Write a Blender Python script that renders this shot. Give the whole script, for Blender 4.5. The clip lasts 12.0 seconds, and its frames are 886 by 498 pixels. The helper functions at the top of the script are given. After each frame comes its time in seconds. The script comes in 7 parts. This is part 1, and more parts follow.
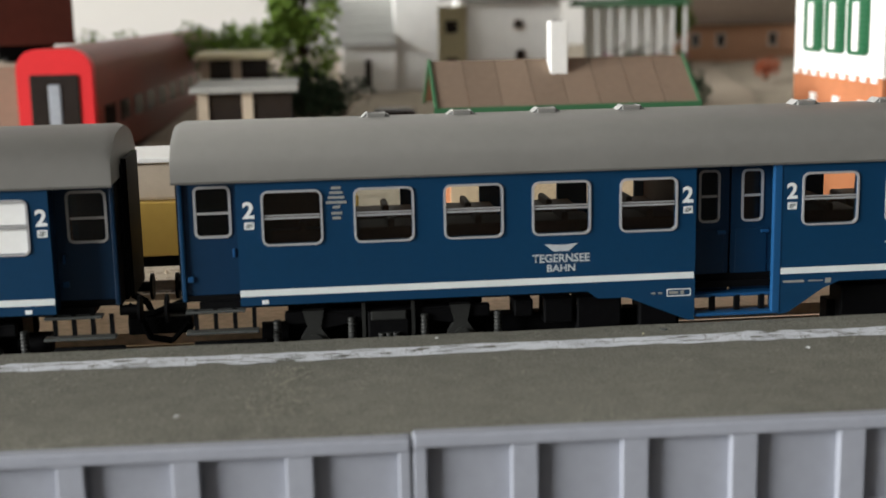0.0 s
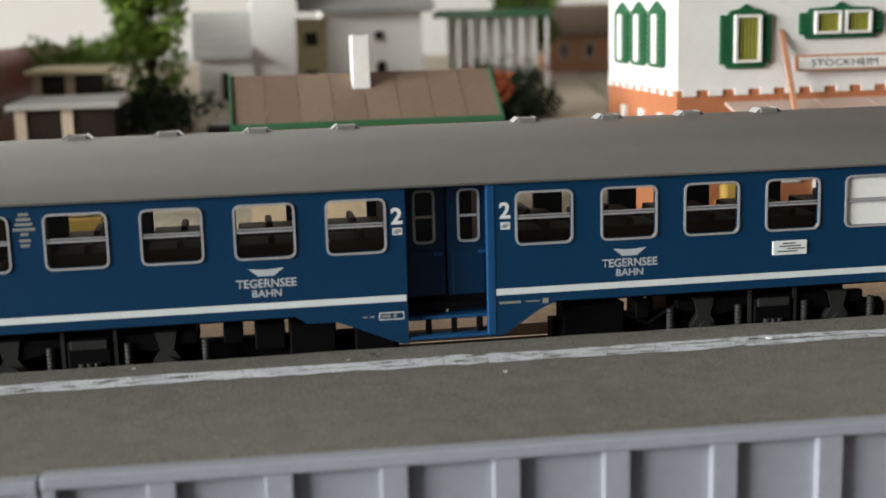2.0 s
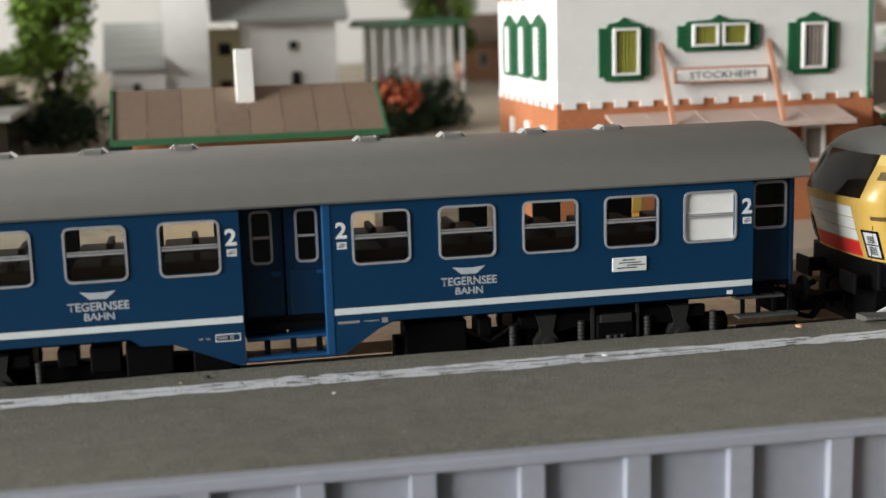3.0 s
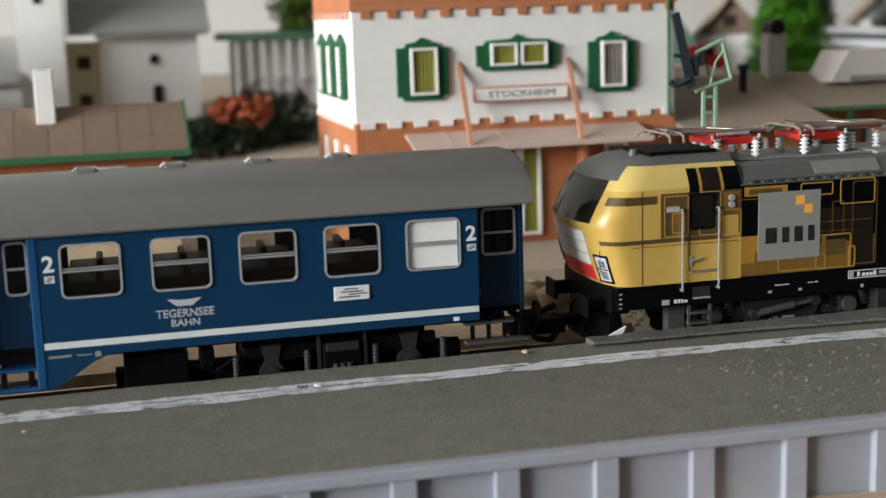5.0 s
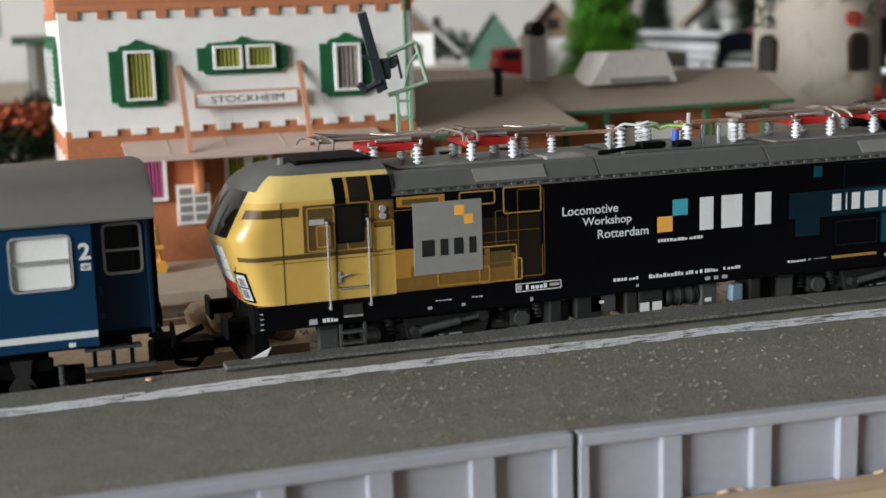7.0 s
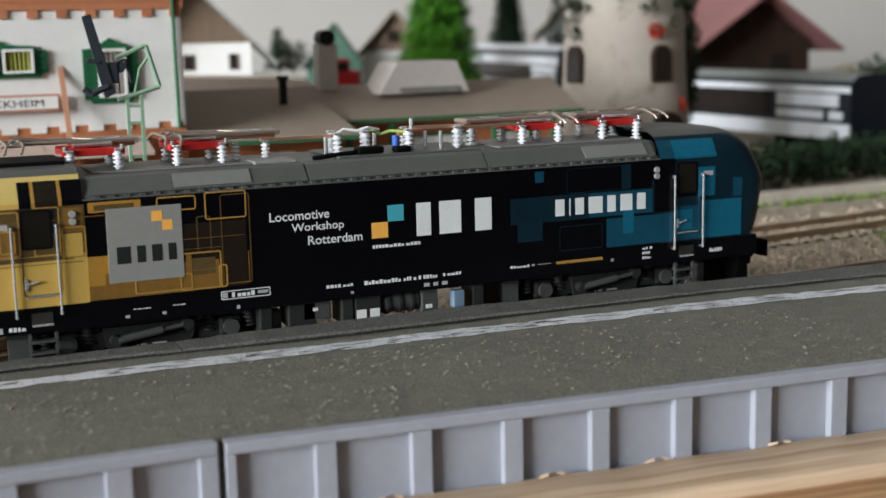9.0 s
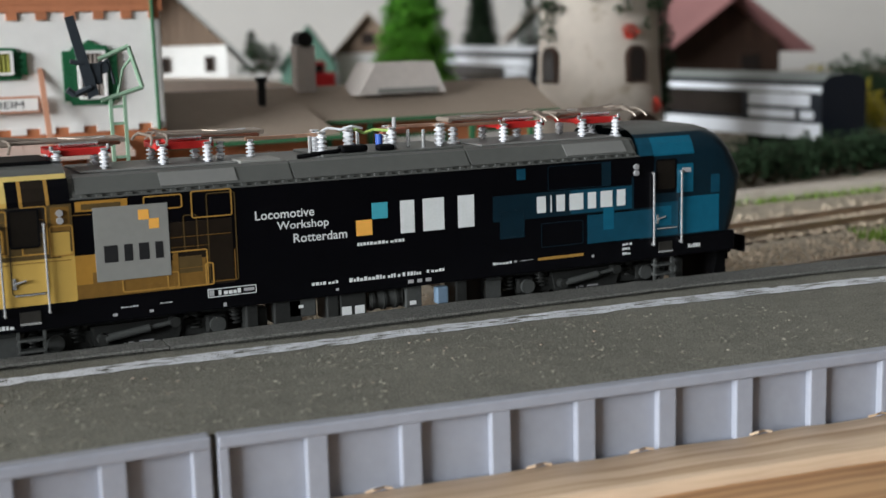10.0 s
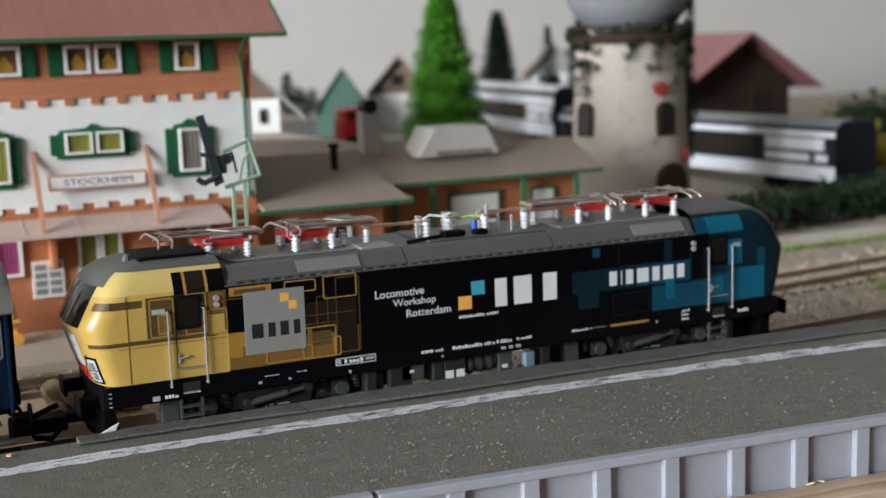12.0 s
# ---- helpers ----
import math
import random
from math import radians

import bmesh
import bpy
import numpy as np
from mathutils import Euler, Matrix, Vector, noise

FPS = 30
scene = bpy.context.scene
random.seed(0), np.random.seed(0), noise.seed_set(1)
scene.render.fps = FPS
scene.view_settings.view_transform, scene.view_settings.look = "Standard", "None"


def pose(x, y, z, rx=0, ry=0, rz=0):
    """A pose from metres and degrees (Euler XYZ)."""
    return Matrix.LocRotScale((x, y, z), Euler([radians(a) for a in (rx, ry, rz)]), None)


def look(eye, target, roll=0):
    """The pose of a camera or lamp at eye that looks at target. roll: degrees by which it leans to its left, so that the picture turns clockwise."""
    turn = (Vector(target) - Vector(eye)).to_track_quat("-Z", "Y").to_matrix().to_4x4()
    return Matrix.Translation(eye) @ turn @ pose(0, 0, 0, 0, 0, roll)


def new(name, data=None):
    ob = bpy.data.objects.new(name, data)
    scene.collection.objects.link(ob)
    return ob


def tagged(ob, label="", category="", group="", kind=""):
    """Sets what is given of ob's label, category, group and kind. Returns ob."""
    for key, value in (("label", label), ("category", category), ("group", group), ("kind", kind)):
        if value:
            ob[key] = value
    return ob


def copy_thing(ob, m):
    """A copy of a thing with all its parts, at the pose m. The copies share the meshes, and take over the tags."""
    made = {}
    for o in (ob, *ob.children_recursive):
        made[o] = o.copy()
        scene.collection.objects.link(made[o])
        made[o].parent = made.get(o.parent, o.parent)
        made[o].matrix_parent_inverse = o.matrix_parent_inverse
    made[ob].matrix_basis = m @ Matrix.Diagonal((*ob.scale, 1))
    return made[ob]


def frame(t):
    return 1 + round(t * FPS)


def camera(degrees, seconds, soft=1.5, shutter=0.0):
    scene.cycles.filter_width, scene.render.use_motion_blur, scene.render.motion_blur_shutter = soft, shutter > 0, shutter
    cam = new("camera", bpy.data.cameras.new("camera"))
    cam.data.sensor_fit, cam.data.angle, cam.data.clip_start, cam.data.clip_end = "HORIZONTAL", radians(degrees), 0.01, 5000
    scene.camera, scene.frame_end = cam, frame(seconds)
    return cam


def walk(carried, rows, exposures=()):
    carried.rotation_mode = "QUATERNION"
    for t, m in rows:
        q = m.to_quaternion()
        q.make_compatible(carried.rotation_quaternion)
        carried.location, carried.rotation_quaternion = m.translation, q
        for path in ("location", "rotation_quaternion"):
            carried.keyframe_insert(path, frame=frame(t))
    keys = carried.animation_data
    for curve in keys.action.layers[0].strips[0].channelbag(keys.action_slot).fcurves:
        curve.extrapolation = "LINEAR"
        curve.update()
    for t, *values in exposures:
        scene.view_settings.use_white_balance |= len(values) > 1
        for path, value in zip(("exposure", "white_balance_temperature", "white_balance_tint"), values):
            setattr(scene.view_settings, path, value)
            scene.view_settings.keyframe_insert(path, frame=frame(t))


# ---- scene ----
# Model railway in 1:87. Lengths below are in metres of the full-size railway; S brings them to the model.
S = 1 / 87.0
cam = camera(38.1, 12.0, soft=1.5)
PATH = [
    (0, (4.302, 3.419, 5.481), (4.496, 5.374, 5.102), -1.2),
    (0.5, (5.072, 3.438, 5.38), (5.296, 5.389, 5.003), -1.2),
    (1, (5.84, 3.464, 5.417), (6.087, 5.411, 5.032), -1.3),
    (1.5, (6.992, 3.54, 5.572), (7.268, 5.486, 5.203), -1.5),
    (2, (8.061, 3.557, 5.533), (8.365, 5.5, 5.165), -1.5),
    (2.5, (9.027, 3.392, 5.646), (9.371, 5.328, 5.281), -1.6),
    (4.5, (12.525, 2.859, 5.861), (12.984, 4.773, 5.503), -1.7),
    (5, (13.545, 2.547, 6.037), (14.031, 4.453, 5.679), -1.8),
    (5.5, (15.046, 2.532, 5.92), (15.571, 4.429, 5.563), -1.8),
    (6, (15.971, 2.685, 5.856), (16.531, 4.571, 5.497), -2.0),
    (6.5, (17.145, 2.826, 5.697), (17.743, 4.701, 5.344), -1.9),
    (7, (18.38, 2.858, 5.79), (19.025, 4.717, 5.434), -1.8),
    (7.5, (19.672, 2.848, 5.515), (20.366, 4.691, 5.167), -1.5),
    (9.5, (21.802, 1.747, 5.45), (22.624, 3.539, 5.115), -1.4),
    (10, (21.362, 1.743, 5.402), (22.201, 3.527, 5.069), -1.5),
    (10.5, (20.416, 2.135, 5.326), (21.263, 3.916, 4.988), -1.5),
    (11, (19.749, 2.323, 5.23), (20.593, 4.104, 4.893), -1.7),
    (11.5, (19.176, 1.375, 6.296), (20.019, 3.158, 5.968), -1.8),
    (12, (17.987, -0.727, 7.436), (18.831, 1.058, 7.121), -1.8),
]
walk(cam, [(t, look(Vector(eye) * S, Vector(aim) * S, roll)) for t, eye, aim, roll in PATH],
     exposures=((0, 0.04, 6700, 10), (2.5, 0.0, 6720, 10), (5, -0.04, 6600, 10), (7.5, 0.0, 6450, 10), (9.5, 0.03, 6350, 10), (12, 0.05, 6250, 10)))

cam.data.dof.use_dof = True
cam.data.dof.focus_distance = 24.6 * S
cam.data.dof.aperture_fstop = 22.0

# ---- light: daylight of one room window, off to the side ----
world = bpy.data.worlds.new("world")
scene.world = world
world.use_nodes = True
sky = world.node_tree.nodes.new("ShaderNodeTexSky")
sky.sky_type, sky.sun_disc = "NISHITA", False
sky.sun_elevation, sky.sun_rotation = radians(35), radians(250)
world.node_tree.links.new(sky.outputs[0], world.node_tree.nodes["Background"].inputs[0])
world.node_tree.nodes["Background"].inputs[1].default_value = 0.1


def window_light(name, at, aim, w, h, watts, colour):
    lamp = bpy.data.lights.new(name, "AREA")
    lamp.shape, lamp.size, lamp.size_y, lamp.energy, lamp.color = "RECTANGLE", w, h, watts, colour
    ob = new(name, lamp)
    ob.matrix_world = look(at, aim)
    return ob


WINDOW_A = (-4.5, -1.25, 1.0)
window_light("window_light", WINDOW_A, (0.4, 0.3, 0.1), 2.6, 1.5, 495.0, (0.957, 0.985, 0.985))


# ---- materials ----
def socket(mat, key):
    return mat.node_tree.nodes["Principled BSDF"].inputs[key]


def paint(name, colour, rough=0.5, metal=0.0, vary=0.12, scale=260.0, bump=0.0, fine=2600.0, spots=None, coat=0.0, spread=0.0, gloss=0.3, grain=0.0):
    """A surface with blotches at two scales, fine relief and, if given, spots of a second colour."""
    mat = bpy.data.materials.new(name)
    mat.use_nodes = True
    nt = mat.node_tree
    bsdf = nt.nodes["Principled BSDF"]
    bsdf.inputs["Roughness"].default_value = rough
    bsdf.inputs["Metallic"].default_value = metal
    bsdf.inputs["Coat Weight"].default_value = coat
    bsdf.inputs["Specular IOR Level"].default_value = gloss
    tc = nt.nodes.new("ShaderNodeTexCoord")

    def noise_at(s, detail=4.0):
        n = nt.nodes.new("ShaderNodeTexNoise")
        n.inputs["Scale"].default_value, n.inputs["Detail"].default_value = s, detail
        nt.links.new(tc.outputs["Object"], n.inputs["Vector"])
        return n

    big, small = noise_at(scale * 0.25), noise_at(scale * 3, 6.0)
    add = nt.nodes.new("ShaderNodeMath")
    add.operation = "ADD"
    nt.links.new(big.outputs["Fac"], add.inputs[0])
    nt.links.new(small.outputs["Fac"], add.inputs[1])
    span = nt.nodes.new("ShaderNodeMapRange")
    span.inputs["From Min"].default_value, span.inputs["From Max"].default_value = 0.6, 1.4
    span.inputs["To Min"].default_value, span.inputs["To Max"].default_value = 1 - vary, 1 + vary
    nt.links.new(add.outputs[0], span.inputs["Value"])
    mul = nt.nodes.new("ShaderNodeMix")
    mul.data_type, mul.blend_type = "RGBA", "MULTIPLY"
    mul.inputs["Factor"].default_value = 1.0
    mul.inputs["A"].default_value = (*colour, 1)
    nt.links.new(span.outputs["Result"], mul.inputs["B"])
    out = mul.outputs["Result"]
    if grain:
        g = nt.nodes.new("ShaderNodeMapRange")
        g.inputs["From Min"].default_value, g.inputs["From Max"].default_value = 0.3, 0.7
        g.inputs["To Min"].default_value, g.inputs["To Max"].default_value = 1 - grain, 1 + grain
        nt.links.new(noise_at(fine, 4.0).outputs["Fac"], g.inputs["Value"])
        m4 = nt.nodes.new("ShaderNodeMix")
        m4.data_type, m4.blend_type = "RGBA", "MULTIPLY"
        m4.inputs["Factor"].default_value = 1.0
        nt.links.new(out, m4.inputs["A"])
        nt.links.new(g.outputs["Result"], m4.inputs["B"])
        out = m4.outputs["Result"]
    if spread:
        info = nt.nodes.new("ShaderNodeObjectInfo")
        r = nt.nodes.new("ShaderNodeMapRange")
        r.inputs["To Min"].default_value, r.inputs["To Max"].default_value = 1 - spread, 1 + spread
        nt.links.new(info.outputs["Random"], r.inputs["Value"])
        m2 = nt.nodes.new("ShaderNodeMix")
        m2.data_type, m2.blend_type = "RGBA", "MULTIPLY"
        m2.inputs["Factor"].default_value = 1.0
        nt.links.new(out, m2.inputs["A"])
        nt.links.new(r.outputs["Result"], m2.inputs["B"])
        out = m2.outputs["Result"]
    if spots:
        colour2, s, lo, hi = spots
        n = noise_at(s, 3.0)
        ramp = nt.nodes.new("ShaderNodeMapRange")
        ramp.inputs["From Min"].default_value, ramp.inputs["From Max"].default_value = lo, hi
        nt.links.new(n.outputs["Fac"], ramp.inputs["Value"])
        m3 = nt.nodes.new("ShaderNodeMix")
        m3.data_type = "RGBA"
        nt.links.new(ramp.outputs["Result"], m3.inputs["Factor"])
        nt.links.new(out, m3.inputs["A"])
        m3.inputs["B"].default_value = (*colour2, 1)
        out = m3.outputs["Result"]
    nt.links.new(out, bsdf.inputs["Base Color"])
    if bump:
        b = nt.nodes.new("ShaderNodeBump")
        b.inputs["Strength"].default_value, b.inputs["Distance"].default_value = bump, 0.0004
        nt.links.new(noise_at(fine, 5.0).outputs["Fac"], b.inputs["Height"])
        nt.links.new(b.outputs["Normal"], bsdf.inputs["Normal"])
    return mat


def glass(name, tint=(0.9, 0.92, 0.9), rough=0.02):
    mat = bpy.data.materials.new(name)
    mat.use_nodes = True
    nt = mat.node_tree
    nt.nodes.clear()
    out = nt.nodes.new("ShaderNodeOutputMaterial")
    clear, gloss, mix, fres = (nt.nodes.new("ShaderNode" + k) for k in ("BsdfTransparent", "BsdfGlossy", "MixShader", "Fresnel"))
    clear.inputs[0].default_value = (*tint, 1)
    gloss.inputs["Roughness"].default_value = rough
    nt.links.new(fres.outputs[0], mix.inputs[0])
    nt.links.new(clear.outputs[0], mix.inputs[1])
    nt.links.new(gloss.outputs[0], mix.inputs[2])
    nt.links.new(mix.outputs[0], out.inputs[0])
    return mat


def wood(name, light, dark, stretch):
    mat = bpy.data.materials.new(name)
    mat.use_nodes = True
    nt = mat.node_tree
    bsdf = nt.nodes["Principled BSDF"]
    bsdf.inputs["Roughness"].default_value = 0.6
    tc, mp, n, ramp = (nt.nodes.new("ShaderNode" + k) for k in ("TexCoord", "Mapping", "TexNoise", "ValToRGB"))
    mp.inputs["Scale"].default_value = stretch
    n.inputs["Scale"].default_value, n.inputs["Detail"].default_value, n.inputs["Distortion"].default_value = 1.0, 8.0, 0.6
    ramp.color_ramp.elements[0].color, ramp.color_ramp.elements[1].color = (*dark, 1), (*light, 1)
    ramp.color_ramp.elements[0].position, ramp.color_ramp.elements[1].position = 0.35, 0.62
    nt.links.new(tc.outputs["Object"], mp.inputs["Vector"])
    nt.links.new(mp.outputs[0], n.inputs["Vector"])
    nt.links.new(n.outputs["Fac"], ramp.inputs[0])
    nt.links.new(ramp.outputs[0], bsdf.inputs["Base Color"])
    b = nt.nodes.new("ShaderNodeBump")
    b.inputs["Strength"].default_value, b.inputs["Distance"].default_value = 0.3, 0.0006
    nt.links.new(n.outputs["Fac"], b.inputs["Height"])
    nt.links.new(b.outputs["Normal"], bsdf.inputs["Normal"])
    return mat


M = {
    "asphalt": paint("platform_asphalt", (0.158, 0.154, 0.128), 0.85, vary=0.24, scale=70, bump=0.55, fine=2400, grain=0.55, spots=((0.32, 0.31, 0.27), 1200, 0.69, 0.75)),
    "slab": paint("dark_foam", (0.105, 0.105, 0.097), 0.9, vary=0.2, scale=200, bump=0.9, fine=2400, grain=0.6),
    "line": paint("line_paint", (0.66, 0.68, 0.72), 0.8, vary=0.2, scale=500, bump=0.4, spots=((0.22, 0.22, 0.21), 1100, 0.6, 0.68)),
    "wall_plastic": paint("grey_lilac_plastic", (0.3, 0.315, 0.365), 0.42, vary=0.07, scale=150, bump=0.08, fine=1200),
    "ground": paint("sandy_ground", (0.44, 0.38, 0.3), 0.95, vary=0.3, scale=160, bump=0.8, fine=900, spots=((0.16, 0.13, 0.1), 420, 0.56, 0.66)),
    "gravel": paint("ballast_stones", (0.46, 0.38, 0.29), 0.95, vary=0.35, scale=300, bump=0.6, spread=0.3),
    "street": paint("street_grey", (0.2, 0.19, 0.18), 0.9, vary=0.2, scale=90, bump=0.4),
    "rail": paint("rail_steel", (0.42, 0.33, 0.25), 0.35, metal=0.85, vary=0.2, scale=300),
    "sleeper": paint("sleeper_brown", (0.075, 0.05, 0.035), 0.8, vary=0.3, scale=400, bump=0.4, spread=0.25),
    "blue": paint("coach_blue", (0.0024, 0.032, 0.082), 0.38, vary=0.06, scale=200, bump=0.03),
    # lit copy of the coach blue: light on left-facing posts is in the colour
    "blue_light": paint("coach_blue_lit", (0.008, 0.062, 0.165), 0.4, vary=0.06, scale=200),
    # shaded copy of the coach blue, for doors and returns in the recesses
    "blue_door": paint("door_blue_shaded", (0.002, 0.022, 0.058), 0.42, vary=0.08, scale=200),
    "roof_grey": paint("coach_roof_grey", (0.172, 0.168, 0.158), 0.42, vary=0.06, scale=120, bump=0.05, fine=1500, spots=((0.5, 0.5, 0.48), 700, 0.79, 0.81)),
    "silver": paint("silver_print", (0.42, 0.42, 0.43), 0.4, metal=0.35, vary=0.08, scale=600),
    "print_pale": paint("print_pale", (0.4, 0.43, 0.45), 0.6, vary=0.12, scale=900),
    "stripe": paint("stripe_white", (0.6, 0.64, 0.64), 0.55, vary=0.08, scale=700),
    "copper_brown": paint("arm_copper_brown", (0.3, 0.12, 0.075), 0.45, vary=0.2, scale=500),
    "white": paint("white_print", (0.66, 0.68, 0.68), 0.6, vary=0.08, scale=700),
    "frosted": paint("frosted_pane", (0.78, 0.78, 0.77), 0.5, vary=0.04, scale=300),
    "black": paint("under_black", (0.0025, 0.0025, 0.003), 0.6, gloss=0.08, vary=0.3, scale=300, bump=0.1),
    "interior": paint("interior_brown", (0.12, 0.055, 0.034), 0.6, vary=0.2, scale=300),
    "interior_dark": paint("vestibule_dark", (0.005, 0.006, 0.009), 0.6, vary=0.2, scale=300),
    "loco_black": paint("loco_black", (0.002, 0.002, 0.003), 0.3, vary=0.2, scale=150, gloss=0.13),
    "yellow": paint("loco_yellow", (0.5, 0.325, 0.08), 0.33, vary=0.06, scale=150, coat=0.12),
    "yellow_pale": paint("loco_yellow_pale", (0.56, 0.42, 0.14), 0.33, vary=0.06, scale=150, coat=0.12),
    "amber": paint("loco_amber", (0.34, 0.175, 0.03), 0.4, vary=0.15, scale=200),
    "amber_line": paint("loco_amber_line", (0.36, 0.2, 0.045), 0.4, vary=0.25, scale=300),
    "amber_mid": paint("loco_amber_mid", (0.17, 0.09, 0.02), 0.4, vary=0.25, scale=200),
    "amber_night": paint("loco_amber_night", (0.011, 0.007, 0.004), 0.4, vary=0.3, scale=200),
    "amber_dark": paint("loco_amber_shade", (0.085, 0.055, 0.02), 0.4, vary=0.2, scale=200),
    "teal": paint("loco_teal", (0.006, 0.098, 0.165), 0.35, vary=0.15, scale=150),
    "teal_dark": paint("loco_teal_deep", (0.003, 0.015, 0.025), 0.35, vary=0.25, scale=150),
    "teal_mid": paint("loco_teal_mid", (0.005, 0.05, 0.085), 0.35, vary=0.2, scale=150),
    "teal_square": paint("teal_square", (0.06, 0.34, 0.42), 0.4, vary=0.05),
    "orange_square": paint("orange_square", (0.8, 0.4, 0.08), 0.4, vary=0.05),
    "logo_grey": paint("panel_grey", (0.23, 0.23, 0.215), 0.5, vary=0.06, scale=200),
    "print_black": paint("print_black", (0.015, 0.015, 0.016), 0.5),
    "loco_roof": paint("loco_roof_grey", (0.085, 0.088, 0.083), 0.45, vary=0.08, scale=150, bump=0.06),
    "loco_roof_light": paint("loco_roof_light", (0.17, 0.172, 0.165), 0.45, vary=0.08, scale=150, bump=0.06),
    "bogie": paint("bogie_grey", (0.02, 0.021, 0.02), 0.5, vary=0.25, scale=400, bump=0.15),
    "bogie_light": paint("bogie_light", (0.055, 0.058, 0.056), 0.45, vary=0.25, scale=400, bump=0.15),
    "wheel_rim": paint("wheel_rim", (0.13, 0.13, 0.125), 0.4, metal=0.3, vary=0.2, scale=400),
    "screen": paint("windscreen_dark", (0.012, 0.01, 0.008), 0.1, vary=0.1, gloss=0.14),
    "chrome": paint("bright_metal", (0.75, 0.76, 0.77), 0.25, metal=0.8, vary=0.1),
    "copper": paint("copper_wire", (0.6, 0.36, 0.25), 0.35, metal=0.8, vary=0.1),
    "panto": paint("pantograph_metal", (0.38, 0.32, 0.27), 0.36, metal=0.65, vary=0.15),
    "red": paint("insulated_red", (0.42, 0.02, 0.018), 0.4, vary=0.1),
    "insulator": paint("insulator_white", (0.62, 0.63, 0.66), 0.3, vary=0.06, coat=0.3),
    "cable_blue": paint("cable_blue", (0.04, 0.1, 0.38), 0.4),
    "cable_green": paint("cable_green", (0.32, 0.45, 0.12), 0.4),
    "lamp_glass": paint("headlamp_glass", (0.6, 0.63, 0.66), 0.15, metal=0.3, vary=0.3, scale=900),
    "sill_print": paint("sill_print", (0.36, 0.36, 0.37), 0.6),
    "dust": paint("pale_dust", (0.3, 0.29, 0.235), 0.9, vary=0.3, scale=900),
    "dark_gap": paint("dark_joint", (0.02, 0.018, 0.015), 0.8),
    "render_white": paint("house_white", (0.78, 0.77, 0.75), 0.7, vary=0.05, scale=90, bump=0.1),
    "cream": paint("cream_wall", (0.6, 0.55, 0.36), 0.75, vary=0.08, scale=90),
    "brick": paint("brick_brown", (0.42, 0.155, 0.07), 0.7, vary=0.15, scale=250, bump=0.25, fine=1500),
    "plank": paint("plank_brown", (0.47, 0.185, 0.092), 0.65, vary=0.12, scale=250, spread=0.12),
    "tile_red": paint("roof_tile_red", (0.36, 0.17, 0.14), 0.65, vary=0.12, scale=200, spread=0.08),
    "green": paint("shutter_green", (0.014, 0.1, 0.042), 0.5, vary=0.12, scale=250),
    "green_trim": paint("trim_green", (0.035, 0.12, 0.055), 0.5, vary=0.12, scale=250),
    "curtain": paint("curtain_olive", (0.2, 0.2, 0.02), 0.6, vary=0.3, scale=500),
    "curtain_grey": paint("curtain_grey", (0.2, 0.17, 0.15), 0.6, vary=0.3, scale=500),
    "magenta": paint("curtain_magenta", (0.3, 0.04, 0.14), 0.6, vary=0.3, scale=500),
    "awning": paint("awning_pinkish", (0.54, 0.42, 0.365), 0.45, vary=0.08, scale=150),
    "strut": paint("strut_orange_brown", (0.5, 0.25, 0.16), 0.55, vary=0.1),
    "shed_roof": paint("shed_roof_brown", (0.19, 0.135, 0.098), 0.8, vary=0.1, scale=150, bump=0.3, spread=0.1),
    "low_roof": paint("low_roof_brown", (0.3, 0.24, 0.19), 0.85, vary=0.1, scale=150, bump=0.4),
    "cork": paint("pale_cork", (0.62, 0.47, 0.33), 0.85, vary=0.25, scale=200, bump=0.5),
    "beige": paint("beige_plaster", (0.5, 0.42, 0.33), 0.75, vary=0.1, scale=120, bump=0.2),
    "tower_beige": paint("tower_plaster", (0.56, 0.5, 0.435), 0.75, vary=0.1, scale=60, bump=0.2, spots=((0.36, 0.3, 0.23), 90, 0.58, 0.75)),
    "tank": paint("tank_grey", (0.21, 0.22, 0.235), 0.35, vary=0.08, scale=60),
    "grey_roof": paint("slate_grey_roof", (0.3, 0.3, 0.285), 0.8, vary=0.12, scale=150, bump=0.3, spread=0.1),
    "brown_wood": paint("barn_brown", (0.05, 0.028, 0.019), 0.75, vary=0.2, scale=200, spread=0.2),
    "barn_roof": paint("barn_roof_red", (0.245, 0.115, 0.112), 0.7, vary=0.12, scale=150, spread=0.08),
    "pink_wall": paint("pink_plaster", (0.6, 0.34, 0.22), 0.75, vary=0.1, scale=120),
    "foliage": paint("leaf_green", (0.17, 0.27, 0.045), 0.7, vary=0.35, scale=300, spread=0.2),
    "foliage_lime": paint("leaf_lime", (0.15, 0.43, 0.04), 0.7, vary=0.3, scale=300),
    "foliage_dark": paint("leaf_dark", (0.014, 0.034, 0.012), 0.8, vary=0.35, scale=300),
    "foliage_rust": paint("leaf_rust", (0.36, 0.09, 0.04), 0.8, vary=0.35, scale=300),
    "foliage_yellow": paint("leaf_yellow", (0.4, 0.34, 0.03), 0.8, vary=0.35, scale=300),
    "bark": paint("bark_brown", (0.08, 0.05, 0.03), 0.85, vary=0.3, scale=400, bump=0.4),
    "maroon": paint("wagon_maroon", (0.1, 0.028, 0.02), 0.45, vary=0.2, scale=60),
    "wagon_red": paint("wagon_red", (0.24, 0.055, 0.036), 0.45, vary=0.15, scale=100),
    "bright_red": paint("bright_red", (0.62, 0.025, 0.03), 0.4, vary=0.08),
    "wagon_blue": paint("wagon_dark_blue", (0.008, 0.011, 0.018), 0.35, vary=0.15, scale=100),
